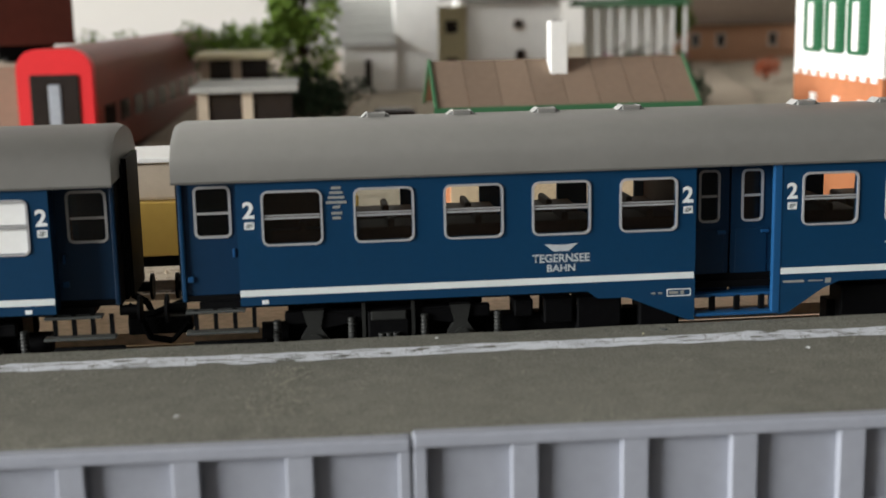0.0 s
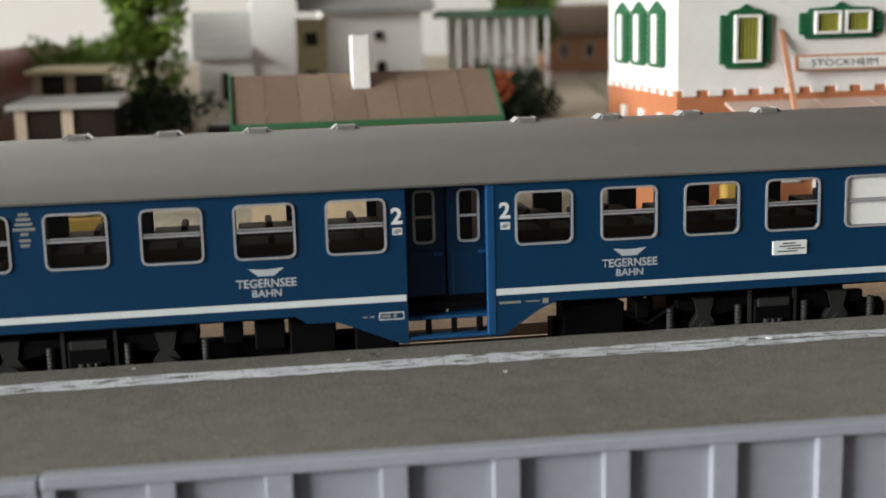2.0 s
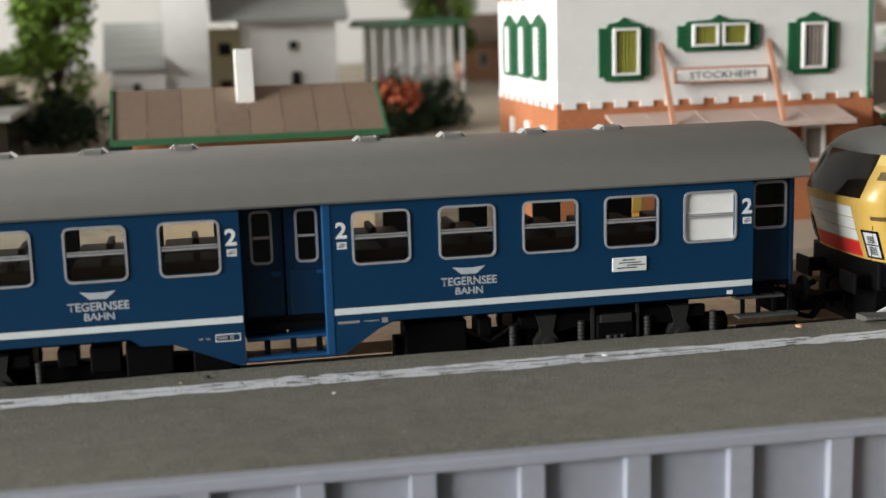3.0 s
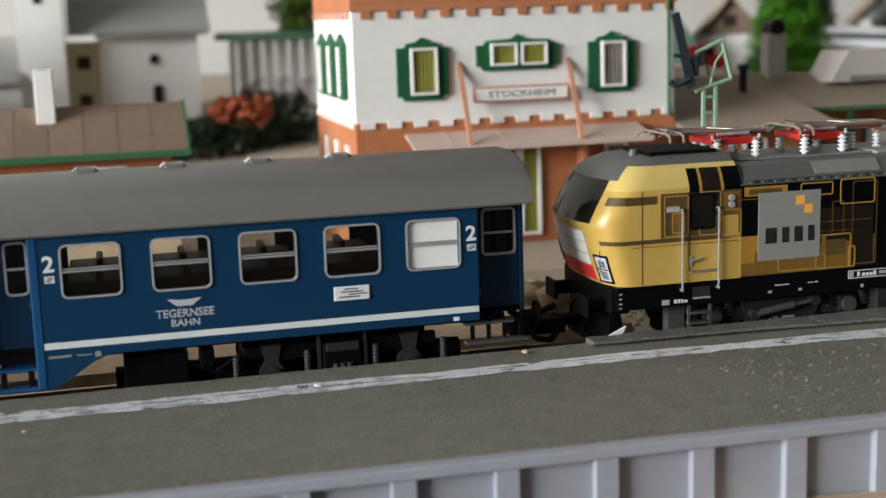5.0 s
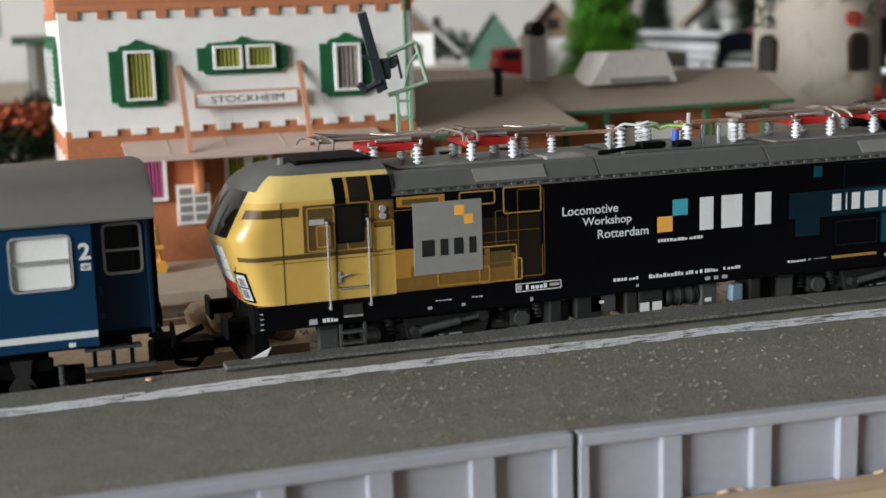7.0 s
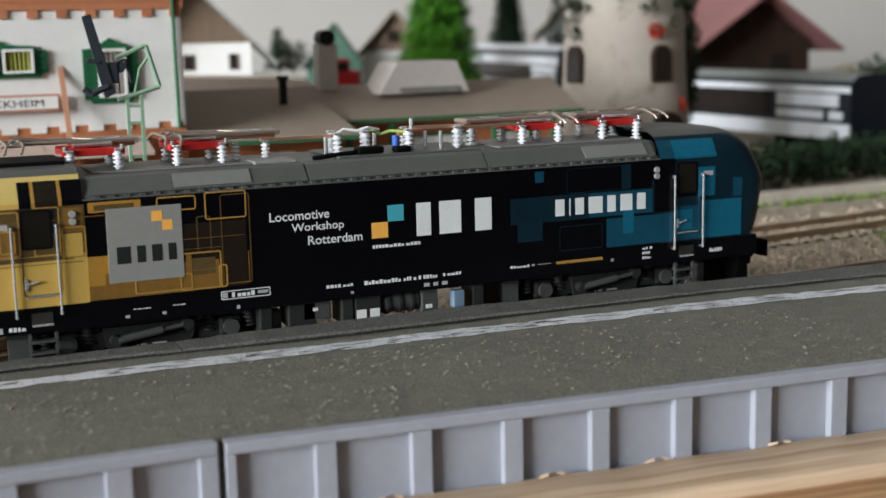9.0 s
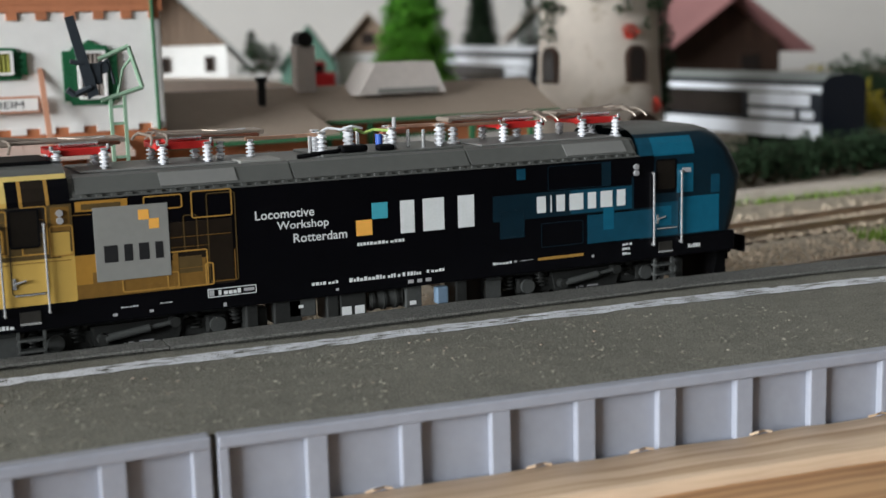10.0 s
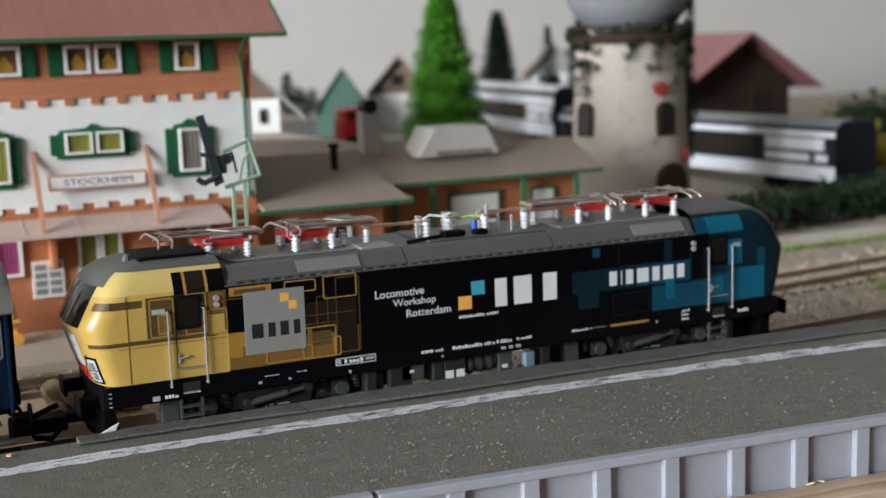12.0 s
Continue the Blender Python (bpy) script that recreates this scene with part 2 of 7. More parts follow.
    "wagon_silver": paint("wagon_silver", (0.72, 0.75, 0.8), 0.35, metal=0.0, vary=0.08, scale=100),
    "window_dark": paint("window_dark", (0.025, 0.02, 0.018), 0.12, vary=0.2, scale=200),
    "steel_green": paint("signal_green", (0.25, 0.38, 0.27), 0.5, vary=0.1),
    "slate_blue": paint("signal_slate", (0.03, 0.037, 0.045), 0.45, vary=0.15),
    "window_grey": paint("gangway_window", (0.3, 0.32, 0.36), 0.3, vary=0.2),
    "green_tent": paint("hut_green", (0.085, 0.165, 0.125), 0.7, vary=0.15),
    "flower_red": paint("flower_red", (0.5, 0.05, 0.03), 0.7, vary=0.3),
    "lantern": paint("lantern_pale_grey", (0.62, 0.57, 0.535), 0.6, vary=0.08, scale=120, bump=0.1),
    "pale_wall": paint("pale_cream_wall", (0.72, 0.62, 0.54), 0.75, vary=0.08, scale=120, bump=0.2),
    "ochre": paint("ochre_blind", (0.4, 0.22, 0.03), 0.6, vary=0.2, scale=500),
    "pane_brown": paint("brown_pane", (0.12, 0.065, 0.035), 0.35, vary=0.3, scale=400),
    "coach_roof_pale": paint("far_roof_grey", (0.2, 0.22, 0.21), 0.45, vary=0.1, scale=100),
    "socket_blue": paint("socket_blue_grey", (0.13, 0.19, 0.26), 0.4, vary=0.1),
    "blue_grey": paint("car_blue_grey", (0.2, 0.3, 0.42), 0.3, vary=0.1),
    # unseen walls: kept near black so they return little bounce light
    "dim_wall": paint("low_bounce_paint", (0.06, 0.055, 0.05), 0.9, vary=0.05, scale=6),
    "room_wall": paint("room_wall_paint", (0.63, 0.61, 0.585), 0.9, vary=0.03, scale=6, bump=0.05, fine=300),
    "ceiling": paint("ceiling_paint", (0.42, 0.41, 0.4), 0.9, vary=0.03, scale=6),
    "carpet": paint("carpet", (0.12, 0.11, 0.1), 0.95, vary=0.2, scale=40),
    "pane": glass("coach_pane"),
    "pine": wood("pine_light", (0.68, 0.52, 0.37), (0.4, 0.26, 0.15), (5, 260, 260)),
    "pine_warm": wood("pine_warm", (0.62, 0.37, 0.18), (0.3, 0.13, 0.045), (4, 240, 240)),
}

ORIGIN = {}


def thing(name, at, label, category, group="", rz=0.0, local=False):
    """An Empty at a thing's base. Its parts are given in layout metres, or from its base where local is set."""
    ob = new(name)
    ob.empty_display_size = 0.01
    ob.matrix_basis = pose(at[0] * S, at[1] * S, at[2] * S, 0, 0, rz)
    ORIGIN[ob.name] = Vector((0, 0, 0)) if local else Vector(at)
    return tagged(ob, label, category, group)


def as_mesh(name, bm, mats, shift=Vector((0, 0, 0))):
    bmesh.ops.transform(bm, matrix=Matrix.Scale(S, 4) @ Matrix.Translation(-shift), verts=bm.verts)
    me = bpy.data.meshes.new(name)
    bm.to_mesh(me)
    bm.free()
    for m in mats if isinstance(mats, (list, tuple)) else [mats]:
        me.materials.append(M[m])
    return me


def part(name, bm, mat, parent, label="", smooth=False):
    shift = ORIGIN[parent.name]
    ob = new(name, as_mesh(name, bm, mat, shift))
    ob.parent = parent
    ORIGIN[ob.name] = shift
    if smooth:
        for p in ob.data.polygons:
            p.use_smooth = True
        ob.data.set_sharp_from_angle(angle=radians(38))
    return tagged(ob, label)


def solo(name, bm, mat, label="", category="", group="", kind="", smooth=False):
    ob = new(name, as_mesh(name, bm, mat))
    ORIGIN[ob.name] = Vector((0, 0, 0))
    if smooth:
        for p in ob.data.polygons:
            p.use_smooth = True
        ob.data.set_sharp_from_angle(angle=radians(38))
    return tagged(ob, label, category, group, kind)


def box(x0, x1, y0, y1, z0, z1, bevel=0.0, bm=None):
    bm = bm or bmesh.new()
    made = bmesh.ops.create_cube(bm, size=1.0)["verts"]
    for v in made:
        v.co = ((x0 + x1) / 2 + v.co.x * (x1 - x0), (y0 + y1) / 2 + v.co.y * (y1 - y0), (z0 + z1) / 2 + v.co.z * (z1 - z0))
    if bevel:
        edges = list({e for v in made for e in v.link_edges})
        bmesh.ops.bevel(bm, geom=edges, offset=bevel, segments=2, profile=0.5, affect="EDGES")
    return bm


def rod(a, b, r, r2=None, seg=10, bm=None):
    bm = bm or bmesh.new()
    a, b = Vector(a), Vector(b)
    d = b - a
    m = Matrix.Translation((a + b) / 2) @ d.to_track_quat("Z", "Y").to_matrix().to_4x4()
    bmesh.ops.create_cone(bm, cap_ends=True, segments=seg, radius1=r, radius2=r if r2 is None else r2, depth=d.length, matrix=m)
    return bm


def bar(points, r, seg=8, bm=None):
    """A bent rod through points."""
    bm = bm or bmesh.new()
    for a, b in zip(points, points[1:]):
        rod(a, b, r, seg=seg, bm=bm)
    return bm


def lathe(x, y, profile, seg=14, bm=None):
    """A turned piece on an upright axis, from (radius, height) pairs."""
    bm = bm or bmesh.new()
    loops = [[bm.verts.new((x + r * math.cos(2 * math.pi * k / seg), y + r * math.sin(2 * math.pi * k / seg), z)) for k in range(seg)] for r, z in profile]
    for p, q in zip(loops, loops[1:]):
        for k in range(seg):
            bm.faces.new((p[k], p[(k + 1) % seg], q[(k + 1) % seg], q[k]))
    bm.faces.new(loops[0][::-1])
    bm.faces.new(loops[-1])
    return bm


def ribbed(x, y, z0, z1, r, n, core=0.6):
    """A turned rod with n ribs: a coil spring or an insulator."""
    prof = []
    for k in range(n):
        h = (z1 - z0) / n
        prof += [(r * core, z0 + k * h), (r, z0 + (k + 0.2) * h), (r * 0.92, z0 + (k + 0.55) * h), (r * core, z0 + (k + 0.7) * h)]
    return lathe(x, y, prof + [(r * core, z1)])


def ribbed_along(x0, x1, y, z, r):
    """A lying coil spring along x."""
    bm = bmesh.new()
    n = max(4, int((x1 - x0) / 0.06))
    for k in range(n):
        x = x0 + (k + 0.5) * (x1 - x0) / n
        rod((x - 0.016, y, z), (x + 0.016, y, z), r, seg=8, bm=bm)
    return rod((x0, y, z), (x1, y, z), r * 0.6, seg=8, bm=bm)


def prism(outline, lo, hi, axis="x", bm=None):
    """An outline of (a, b) pushed along an axis: x gives (y, z), y gives (x, z), z gives (x, y)."""
    bm = bm or bmesh.new()
    put = {"x": lambda p, t: (t, p[0], p[1]), "y": lambda p, t: (p[0], t, p[1]), "z": lambda p, t: (p[0], p[1], t)}[axis]
    a = [bm.verts.new(put(p, lo)) for p in outline]
    b = [bm.verts.new(put(p, hi)) for p in outline]
    n = len(outline)
    bm.faces.new(a)
    bm.faces.new(b[::-1])
    for i in range(n):
        bm.faces.new((a[i], b[i], b[(i + 1) % n], a[(i + 1) % n]))
    bmesh.ops.recalc_face_normals(bm, faces=bm.faces)
    return bm


def rounded(x0, x1, z0, z1, r, n=4):
    """A rounded rectangle, counter-clockwise."""
    pts = []
    for cx, cz, a0 in ((x1 - r, z0 + r, -90), (x1 - r, z1 - r, 0), (x0 + r, z1 - r, 90), (x0 + r, z0 + r, 180)):
        for k in range(n + 1):
            a = radians(a0 + 90 * k / n)
            pts.append((cx + r * math.cos(a), cz + r * math.sin(a)))
    return pts


def ring(x0, x1, z0, z1, w, r, y0, y1, bm=None):
    """A rounded frame in the plane of a side wall, w wide, from depth y0 to y1."""
    bm = bm or bmesh.new()
    outer, inner = rounded(x0, x1, z0, z1, r), rounded(x0 + w, x1 - w, z0 + w, z1 - w, max(r - w, 0.02))
    n = len(outer)
    v = [[bm.verts.new((p[0], y, p[1])) for p in line] for line in (outer, inner) for y in (y0, y1)]
    for i in range(n):
        j = (i + 1) % n
        for a, b in ((0, 2), (2, 3), (3, 1), (1, 0)):
            bm.faces.new((v[a][i], v[a][j], v[b][j], v[b][i]))
    bmesh.ops.recalc_face_normals(bm, faces=bm.faces)
    return bm


def lettering(name, words, x0, x1, z0, z1, y, mat, parent, label="", bold=0.012, shear=0.0):
    """Words in the built-in font, filling a rectangle on a side wall that faces -y."""
    cu = bpy.data.curves.new(name, "FONT")
    cu.body, cu.align_x, cu.align_y, cu.shear = words, "LEFT", "BOTTOM", shear
    cu.resolution_u, cu.offset = 3, bold
    ob = new("lettering_tmp", cu)
    me = bpy.data.meshes.new_from_object(ob)
    bpy.data.objects.remove(ob)
    bm = bmesh.new()
    bm.from_mesh(me)
    bpy.data.meshes.remove(me)
    xs, zs = [v.co.x for v in bm.verts], [v.co.y for v in bm.verts]
    for v in bm.verts:
        v.co = (x0 + (v.co.x - min(xs)) / (max(xs) - min(xs)) * (x1 - x0), y, z0 + (v.co.y - min(zs)) / (max(zs) - min(zs)) * (z1 - z0))
    bmesh.ops.recalc_face_normals(bm, faces=bm.faces)
    return part(name, bm, mat, parent, label)


def plates(rects, y, t=0.006):
    """Thin printed rectangles (x0, x1, z0, z1) on a side wall."""
    bm = bmesh.new()
    for x0, x1, z0, z1 in rects:
        box(x0, x1, y - t, y, z0, z1, bm=bm)
    return bm

# ---- room ----
YC, RAIL = 25.75, -0.55      # centre line and rail top of the front track
X0, X1, Y0, Y1, Z0, Z1 = -4.62, 3.4, -3.2, 1.5, -0.95, 1.75


def room_box(name, a, b, mat, label):
    bm = box(a[0] / S, b[0] / S, a[1] / S, b[1] / S, a[2] / S, b[2] / S)
    return solo(name, bm, mat, label, "room", kind="structure")


# floor, ceiling, south and east walls stay unseen, darkened to cut bounce light
room_box("floor", (X0, Y0, Z0 - 0.1), (X1, Y1, Z0), "carpet", "grey carpeted room floor")
room_box("ceiling", (X0, Y0, Z1), (X1, Y1, Z1 + 0.1), "ceiling", "unseen ceiling greyed to hold down bounce light")
room_box("wall_north", (X0 - 0.1, Y1, Z0 - 0.1), (X1 + 0.1, Y1 + 0.1, Z1 + 0.1), "room_wall", "plain pale grey painted wall")
room_box("wall_south", (X0 - 0.1, Y0 - 0.1, Z0 - 0.1), (X1 + 0.1, Y0, Z1 + 0.1), "dim_wall", "unseen wall darkened to hold down bounce light")
room_box("wall_east", (X1, Y0, Z0 - 0.1), (X1 + 0.1, Y1, Z1 + 0.1), "dim_wall", "unseen wall darkened to hold down bounce light")
# the west wall has the window
wy0, wy1, wz0, wz1 = -2.65, 0.15, 0.15, 1.72
bm = bmesh.new()
for a, b in (((Y0, Z0 - 0.1), (wy0, Z1 + 0.1)), ((wy1, Z0 - 0.1), (Y1, Z1 + 0.1)), ((wy0, Z0 - 0.1), (wy1, wz0)), ((wy0, wz1), (wy1, Z1 + 0.1))):
    box((X0 - 0.1) / S, X0 / S, a[0] / S, b[0] / S, a[1] / S, b[1] / S, bm=bm)
solo("wall_west", bm, "room_wall", "pale grey painted wall with a window opening", "room", kind="structure")

# ---- baseboard, ground and tracks ----
bm = box(-60, 175, 19.6, 128, -2.2, -0.95)
solo("ground", bm, "ground", "sandy brown scattered layout ground", "ground", kind="structure")
legs = thing("layout_table", (30, 60, -82), "wooden trestle under the model railway layout", "table")
for x in (-50, 60, 165):
    for y in (24, 120):
        part("leg", box(x - 2, x + 2, y - 2, y + 2, -82, -2.2), "pine", legs)

def wall_line(x):
    """y of the front edge of the platform at x."""
    return 19.32 - 0.032 * x if x < 25.6 else 18.50 - 0.094 * (x - 25.6)


def back_line(x):
    return 24.27 if x < 30 else 24.27 - 0.0045 * (x - 30) ** 1.9


# platform top: asphalt sheet with a worn edge
bm = bmesh.new()
cols, rows_n = 190, 8
grid = []
for i in range(cols + 1):
    x = -22 + 80 * i / cols
    a, b = wall_line(x) + 0.16, back_line(x) + 0.025 * noise.noise((x * 2.1, 0, 0))
    line = []
    for j in range(rows_n + 1):
        f = j / rows_n
        y = a + (b - a) * f
        z = 0.012 * noise.noise((x * 0.7, y * 0.7, 0)) - (0.02 if j in (0, rows_n) else 0)
        line.append(bm.verts.new((x, y, z)))
    grid.append(line)
for i in range(cols):
    for j in range(rows_n):
        bm.faces.new((grid[i][j], grid[i + 1][j], grid[i + 1][j + 1], grid[i][j + 1]))
for edge in (0, rows_n):
    low = [bm.verts.new((g[edge].co.x, g[edge].co.y, -0.95)) for g in grid]
    for i in range(cols):
        bm.faces.new((grid[i][edge], grid[i + 1][edge], low[i + 1], low[i]))
bmesh.ops.recalc_face_normals(bm, faces=bm.faces)
solo("platform", bm, "asphalt", "dark grey-olive asphalt station platform top", "platform", kind="structure", smooth=True)

# painted safety line in several rough brush strokes


LINE_X = (-22, -0.8, 2.7, 9.1, 13, 20, 24, 29.4, 36.2, 41.1, 58)
LINE_Y = (23.9, 23.32, 23.15, 23.15, 23.05, 23.02, 23.0, 22.74, 22.44, 21.9, 19.6)


def line_y(x):
    return sum(float(np.interp(x + d, LINE_X, LINE_Y)) for d in (-2, -1, 0, 1, 2)) / 5


bm = bmesh.new()
for off, half, seed in ((0.27, 0.05, 3.1), (0.17, 0.055, 9.7), (0.05, 0.05, 5.5), (-0.06, 0.045, 13.9), (-0.17, 0.055, 17.3), (-0.27, 0.05, 23.3)):
    prev = None
    for i in range(900):
        x = -22 + 80 * i / 900
        w = half * (0.8 + 1.1 * noise.noise((x * 3.3, seed, 0)) + 0.5 * noise.noise((x * 13, seed, 4)))
        c = line_y(x) + off * (0.8 + 0.4 * noise.noise((x * 0.23, 2, 1))) + 0.05 * noise.noise((x * 1.1, seed, 8))
        if w < 0.008:
            prev = None
            continue
        z = 0.016 + 0.012 * noise.noise((x * 0.7, c * 0.7, 0))
        pair = (bm.verts.new((x, c - w, z)), bm.verts.new((x, c + w, z)))
        if prev:
            bm.faces.new((prev[0], pair[0], pair[1], prev[1]))
        prev = pair
solo("platform_line", bm, "line", "rough hand-painted white safety line on asphalt", "marking", kind="structure")

# thin foam strips along the track edge
for a, b in ((21.75, 26.3), (26.33, 33.2), (33.23, 46.0)):
    bm = bmesh.new()
    prev = None
    n = int((b - a) * 8)
    for i in range(n + 1):
        x = a + (b - a) * i / n
        y1 = back_line(x) - 0.03 + 0.02 * noise.noise((x * 2, 5, 0))
        y0 = float(np.interp(x, (21.75, 25, 27.3, 29.4, 33, 37, 41, 46), (23.82, 23.72, 23.5, 23.38, 23.32, 23.2, 22.9, 22.2))) + 0.03 * noise.noise((x * 1.5, 9, 0))
        h = 0.10 + 0.02 * noise.noise((x * 2, 1, 0)) + (0.02 if 27 < x < 33 else 0)
        cur = [bm.verts.new(p) for p in ((x, y0 + 0.12, 0.004), (x, y0 + 0.09, h * 0.45), (x, y0, h * 0.6), (x, y0 + 0.02, h), (x, y1, h), (x, y1, 0.004))]
        if prev:
            for k in range(5):
                bm.faces.new((prev[k], cur[k], cur[k + 1], prev[k + 1]))
        else:
            bm.faces.new(cur)
        prev = cur
    bm.faces.new(prev[::-1])
    bmesh.ops.recalc_face_normals(bm, faces=bm.faces)
    solo("kerb_strip", bm, "slab", "dark grey foam kerb strip on the platform edge", "kerb", "kerb strips", smooth=True)

# crumbs and chips on the platform
crumbs = [(16.57, 23.12, 0.05, "white"), (11.92, 22.27, 0.03, "white"), (2.3, 20.41, 0.035, "white"), (10.0, 23.75, 0.06, "bogie_light"), (20.48, 23.93, 0.07, "pink_wall"), (6.2, 23.9, 0.03, "white"), (9.6, 23.55, 0.03, "cream")]
for k in range(26):
    crumbs.append((22 + random.random() * 14, 19.6 + random.random() * 2.6, 0.012 + 0.025 * random.random(), "low_roof"))
for x, y, r, m in crumbs:
    bm = bmesh.new()
    bmesh.ops.create_icosphere(bm, subdivisions=1, radius=r)
    for v in bm.verts:
        v.co = Vector((v.co.x * (0.7 + random.random()), v.co.y * (0.7 + random.random()), v.co.z * 0.4)) + Vector((x, y, 0.01 + r * 0.3))
    solo("crumb", bm, m, "pale crumb of scatter lying on the platform", "crumb", "crumbs")


def platform_wall(a, b, drop, pitch):
    """One moulded plastic length of platform wall from x=a to x=b, with panels between posts."""
    ya, yb = wall_line(a + 1e-3), wall_line(b - 1e-3)
    length = math.hypot(b - a, yb - ya)
    turn = math.degrees(math.atan2(yb - ya, b - a))
    w = thing("platform_wall", (a, ya, -0.95), "lilac-grey moulded plastic platform retaining wall", "wall", "platform walls", rz=turn, local=True)
    top = 0.95 - drop
    part("cap", box(0.0, length - 0.03, -0.06, 0.2, top - 0.16, top + 0.02, 0.03), "wall_plastic", w)
    part("backing", box(0, length - 0.03, 0.11, 0.19, -0.35, top - 0.12), "wall_plastic", w)
    spots = [i * pitch for i in range(int(length / abs(pitch)) + 1)]
    if pitch < 0:
        spots = [length - 0.01 + i * pitch for i in range(int(length / -pitch) + 1)]
    if length - 0.2 - max(spots) > 0.5:
        spots.append(length - 0.12)
    for x in spots:
        half = 0.16 if pitch == 1.408 else 0.18
        x0, x1 = max(x - half, 0), min(x + half, length - 0.03)
        part("post", box(x0, x1, -0.03, 0.12, -0.35, top - 0.11, 0.022), "wall_plastic", w)
    part("plinth", box(0, length - 0.03, -0.02, 0.1, -0.35, -0.22, 0.02), "wall_plastic", w)
    return w


for a, b, drop, pitch in ((-23.0, -9.4, 0.03, -1.45), (-9.37, 5.42, 0.045, -1.45), (5.42, 25.66, 0.0, 1.453), (25.72, 40.2, 0.02, 1.408), (40.24, 56.0, 0.02, 1.408)):
    platform_wall(a, b, drop, pitch)

# timber edge of the baseboard, in front of the wall
turn = math.degrees(math.atan2(-0.094, 1))
for name, y0, y1, z0, z1, m, label in (
    ("edge_batten", -1.38, -0.03, -2.4, -1.12, "pine", "pale sawn pine batten edging the layout"),
    ("edge_plank", -4.6, -1.40, -2.4, -1.32, "pine_warm", "warm-toned planed pine plank edging the layout"),
):
    t = thing(name, (25.6, 18.5, z0), label, "timber", rz=turn, local=True)
    bm = box(-3.2, 34, y0, y1, 0, z1 - z0, 0.04)
    bmesh.ops.subdivide_edges(bm, edges=[e for e in bm.edges if e.calc_length() > 20], cuts=80)
    for v in bm.verts:
        if v.co.z > 1:
            v.co.y += 0.05 * noise.noise((v.co.x * 1.3, 3, v.co.y))
            v.co.z += 0.03 * noise.noise((v.co.x * 0.9, 7, v.co.y))
    part("board", bm, m, t, smooth=True)
for k in range(5):
    x = 27.5 + k * 2.1 + random.random()
    y = wall_line(x) - 0.12
    bm = bar([(x, y, -1.09), (x + 0.12, y - 0.06, -1.05), (x + 0.3, y + 0.02, -1.07), (x + 0.42, y - 0.03, -1.09)], 0.02, 5)
    solo("splinter", bm, "pine", "curled splinter of pine on the sawn edge", "splinter", "splinters")


def rail_outline(y, top):
    return [(y - 0.11, top - 0.22), (y + 0.11, top - 0.22), (y + 0.03, top - 0.17), (y + 0.03, top - 0.07), (y + 0.045, top - 0.05), (y + 0.045, top),
            (y - 0.045, top), (y - 0.045, top - 0.05), (y - 0.03, top - 0.07), (y - 0.03, top - 0.17)]


def track(yc, top, xa, xb, label):
    t = thing("track", (xa, yc, top - 0.4), label, "railway track", "tracks")
    for side in (-0.718, 0.718):
        part("rail", prism(rail_outline(yc + side, top), xa, xb), "rail", t, "worn nickel-brown rail")
    first = None
    for i in range(int((xb - xa) / 0.62)):
        x = xa + 0.3 + i * 0.62
        if first is None:
            first = part("sleeper", box(x - 0.13, x + 0.13, yc - 1.3, yc + 1.3, top - 0.39, top - 0.224, 0.02), "sleeper", t)
            x_first = x
        else:
            ob = new("sleeper", first.data)
            ob.parent = t
            ob.location = ((x - x_first) * S, 0, 0)
    return t


for yb, top, xa, xb, bend in ((YC, RAIL, -24, 39.6, 0), (YC, RAIL, 39.6, 80, 3.5), (31.6, RAIL - 0.02, -24, 40, 0), (31.6, RAIL - 0.02, 40, 84, 6.5)):
    bm = prism([(yb - 1.9, -0.945), (yb - 1.45, top - 0.27), (yb + 1.45, top - 0.27), (yb + 1.9, -0.945)], xa, xb)
    bmesh.ops.rotate(bm, cent=(xa, yb, 0), matrix=Matrix.Rotation(radians(bend), 3, "Z"), verts=bm.verts)
    solo("track_bed", bm, "ground", "sandy ballast bed under the track", "ground", kind="structure")
track(YC, RAIL, -24, 39.6, "front model railway track with brown sleepers")
near_track = track(YC, RAIL, 39.62, 80, "front model railway track curving away past the locomotive")
near_track.matrix_basis = pose(39.62 * S, YC * S, (RAIL - 0.4) * S, 0, 0, 3.5)
track(31.6, RAIL - 0.02, -24, 40, "second model railway track beside the station")
far_track = track(31.6, RAIL - 0.02, 40.02, 84, "second model railway track bending away on pale ballast")
far_track.matrix_basis = pose(40.02 * S, 31.6 * S, (RAIL - 0.42) * S, 0, 0, 6.5)
# ballast stones, scattered
bm = bmesh.new()
base = [Vector(v) for v in ((1, 0, -0.3), (-0.6, 0.8, -0.3), (-0.6, -0.8, -0.3), (0.1, 0.1, 0.8))]
for k in range(5200):
    x = -10 + 68 * random.random()
    y = random.choice((26.9, 28.7, 33.6)) + random.gauss(0, 0.8)
    if abs(y - YC) < 1.3 or abs(y - 31.6) < 1.0:
        continue
    r, a = 0.05 + 0.09 * random.random(), random.random() * 6.3
    c, s = math.cos(a) * r, math.sin(a) * r
    v = [bm.verts.new((x + b.x * c - b.y * s, y + b.x * s + b.y * c, -0.92 + b.z * r)) for b in base]
    for f in ((0, 1, 3), (1, 2, 3), (2, 0, 3)):
        bm.faces.new([v[i] for i in f])
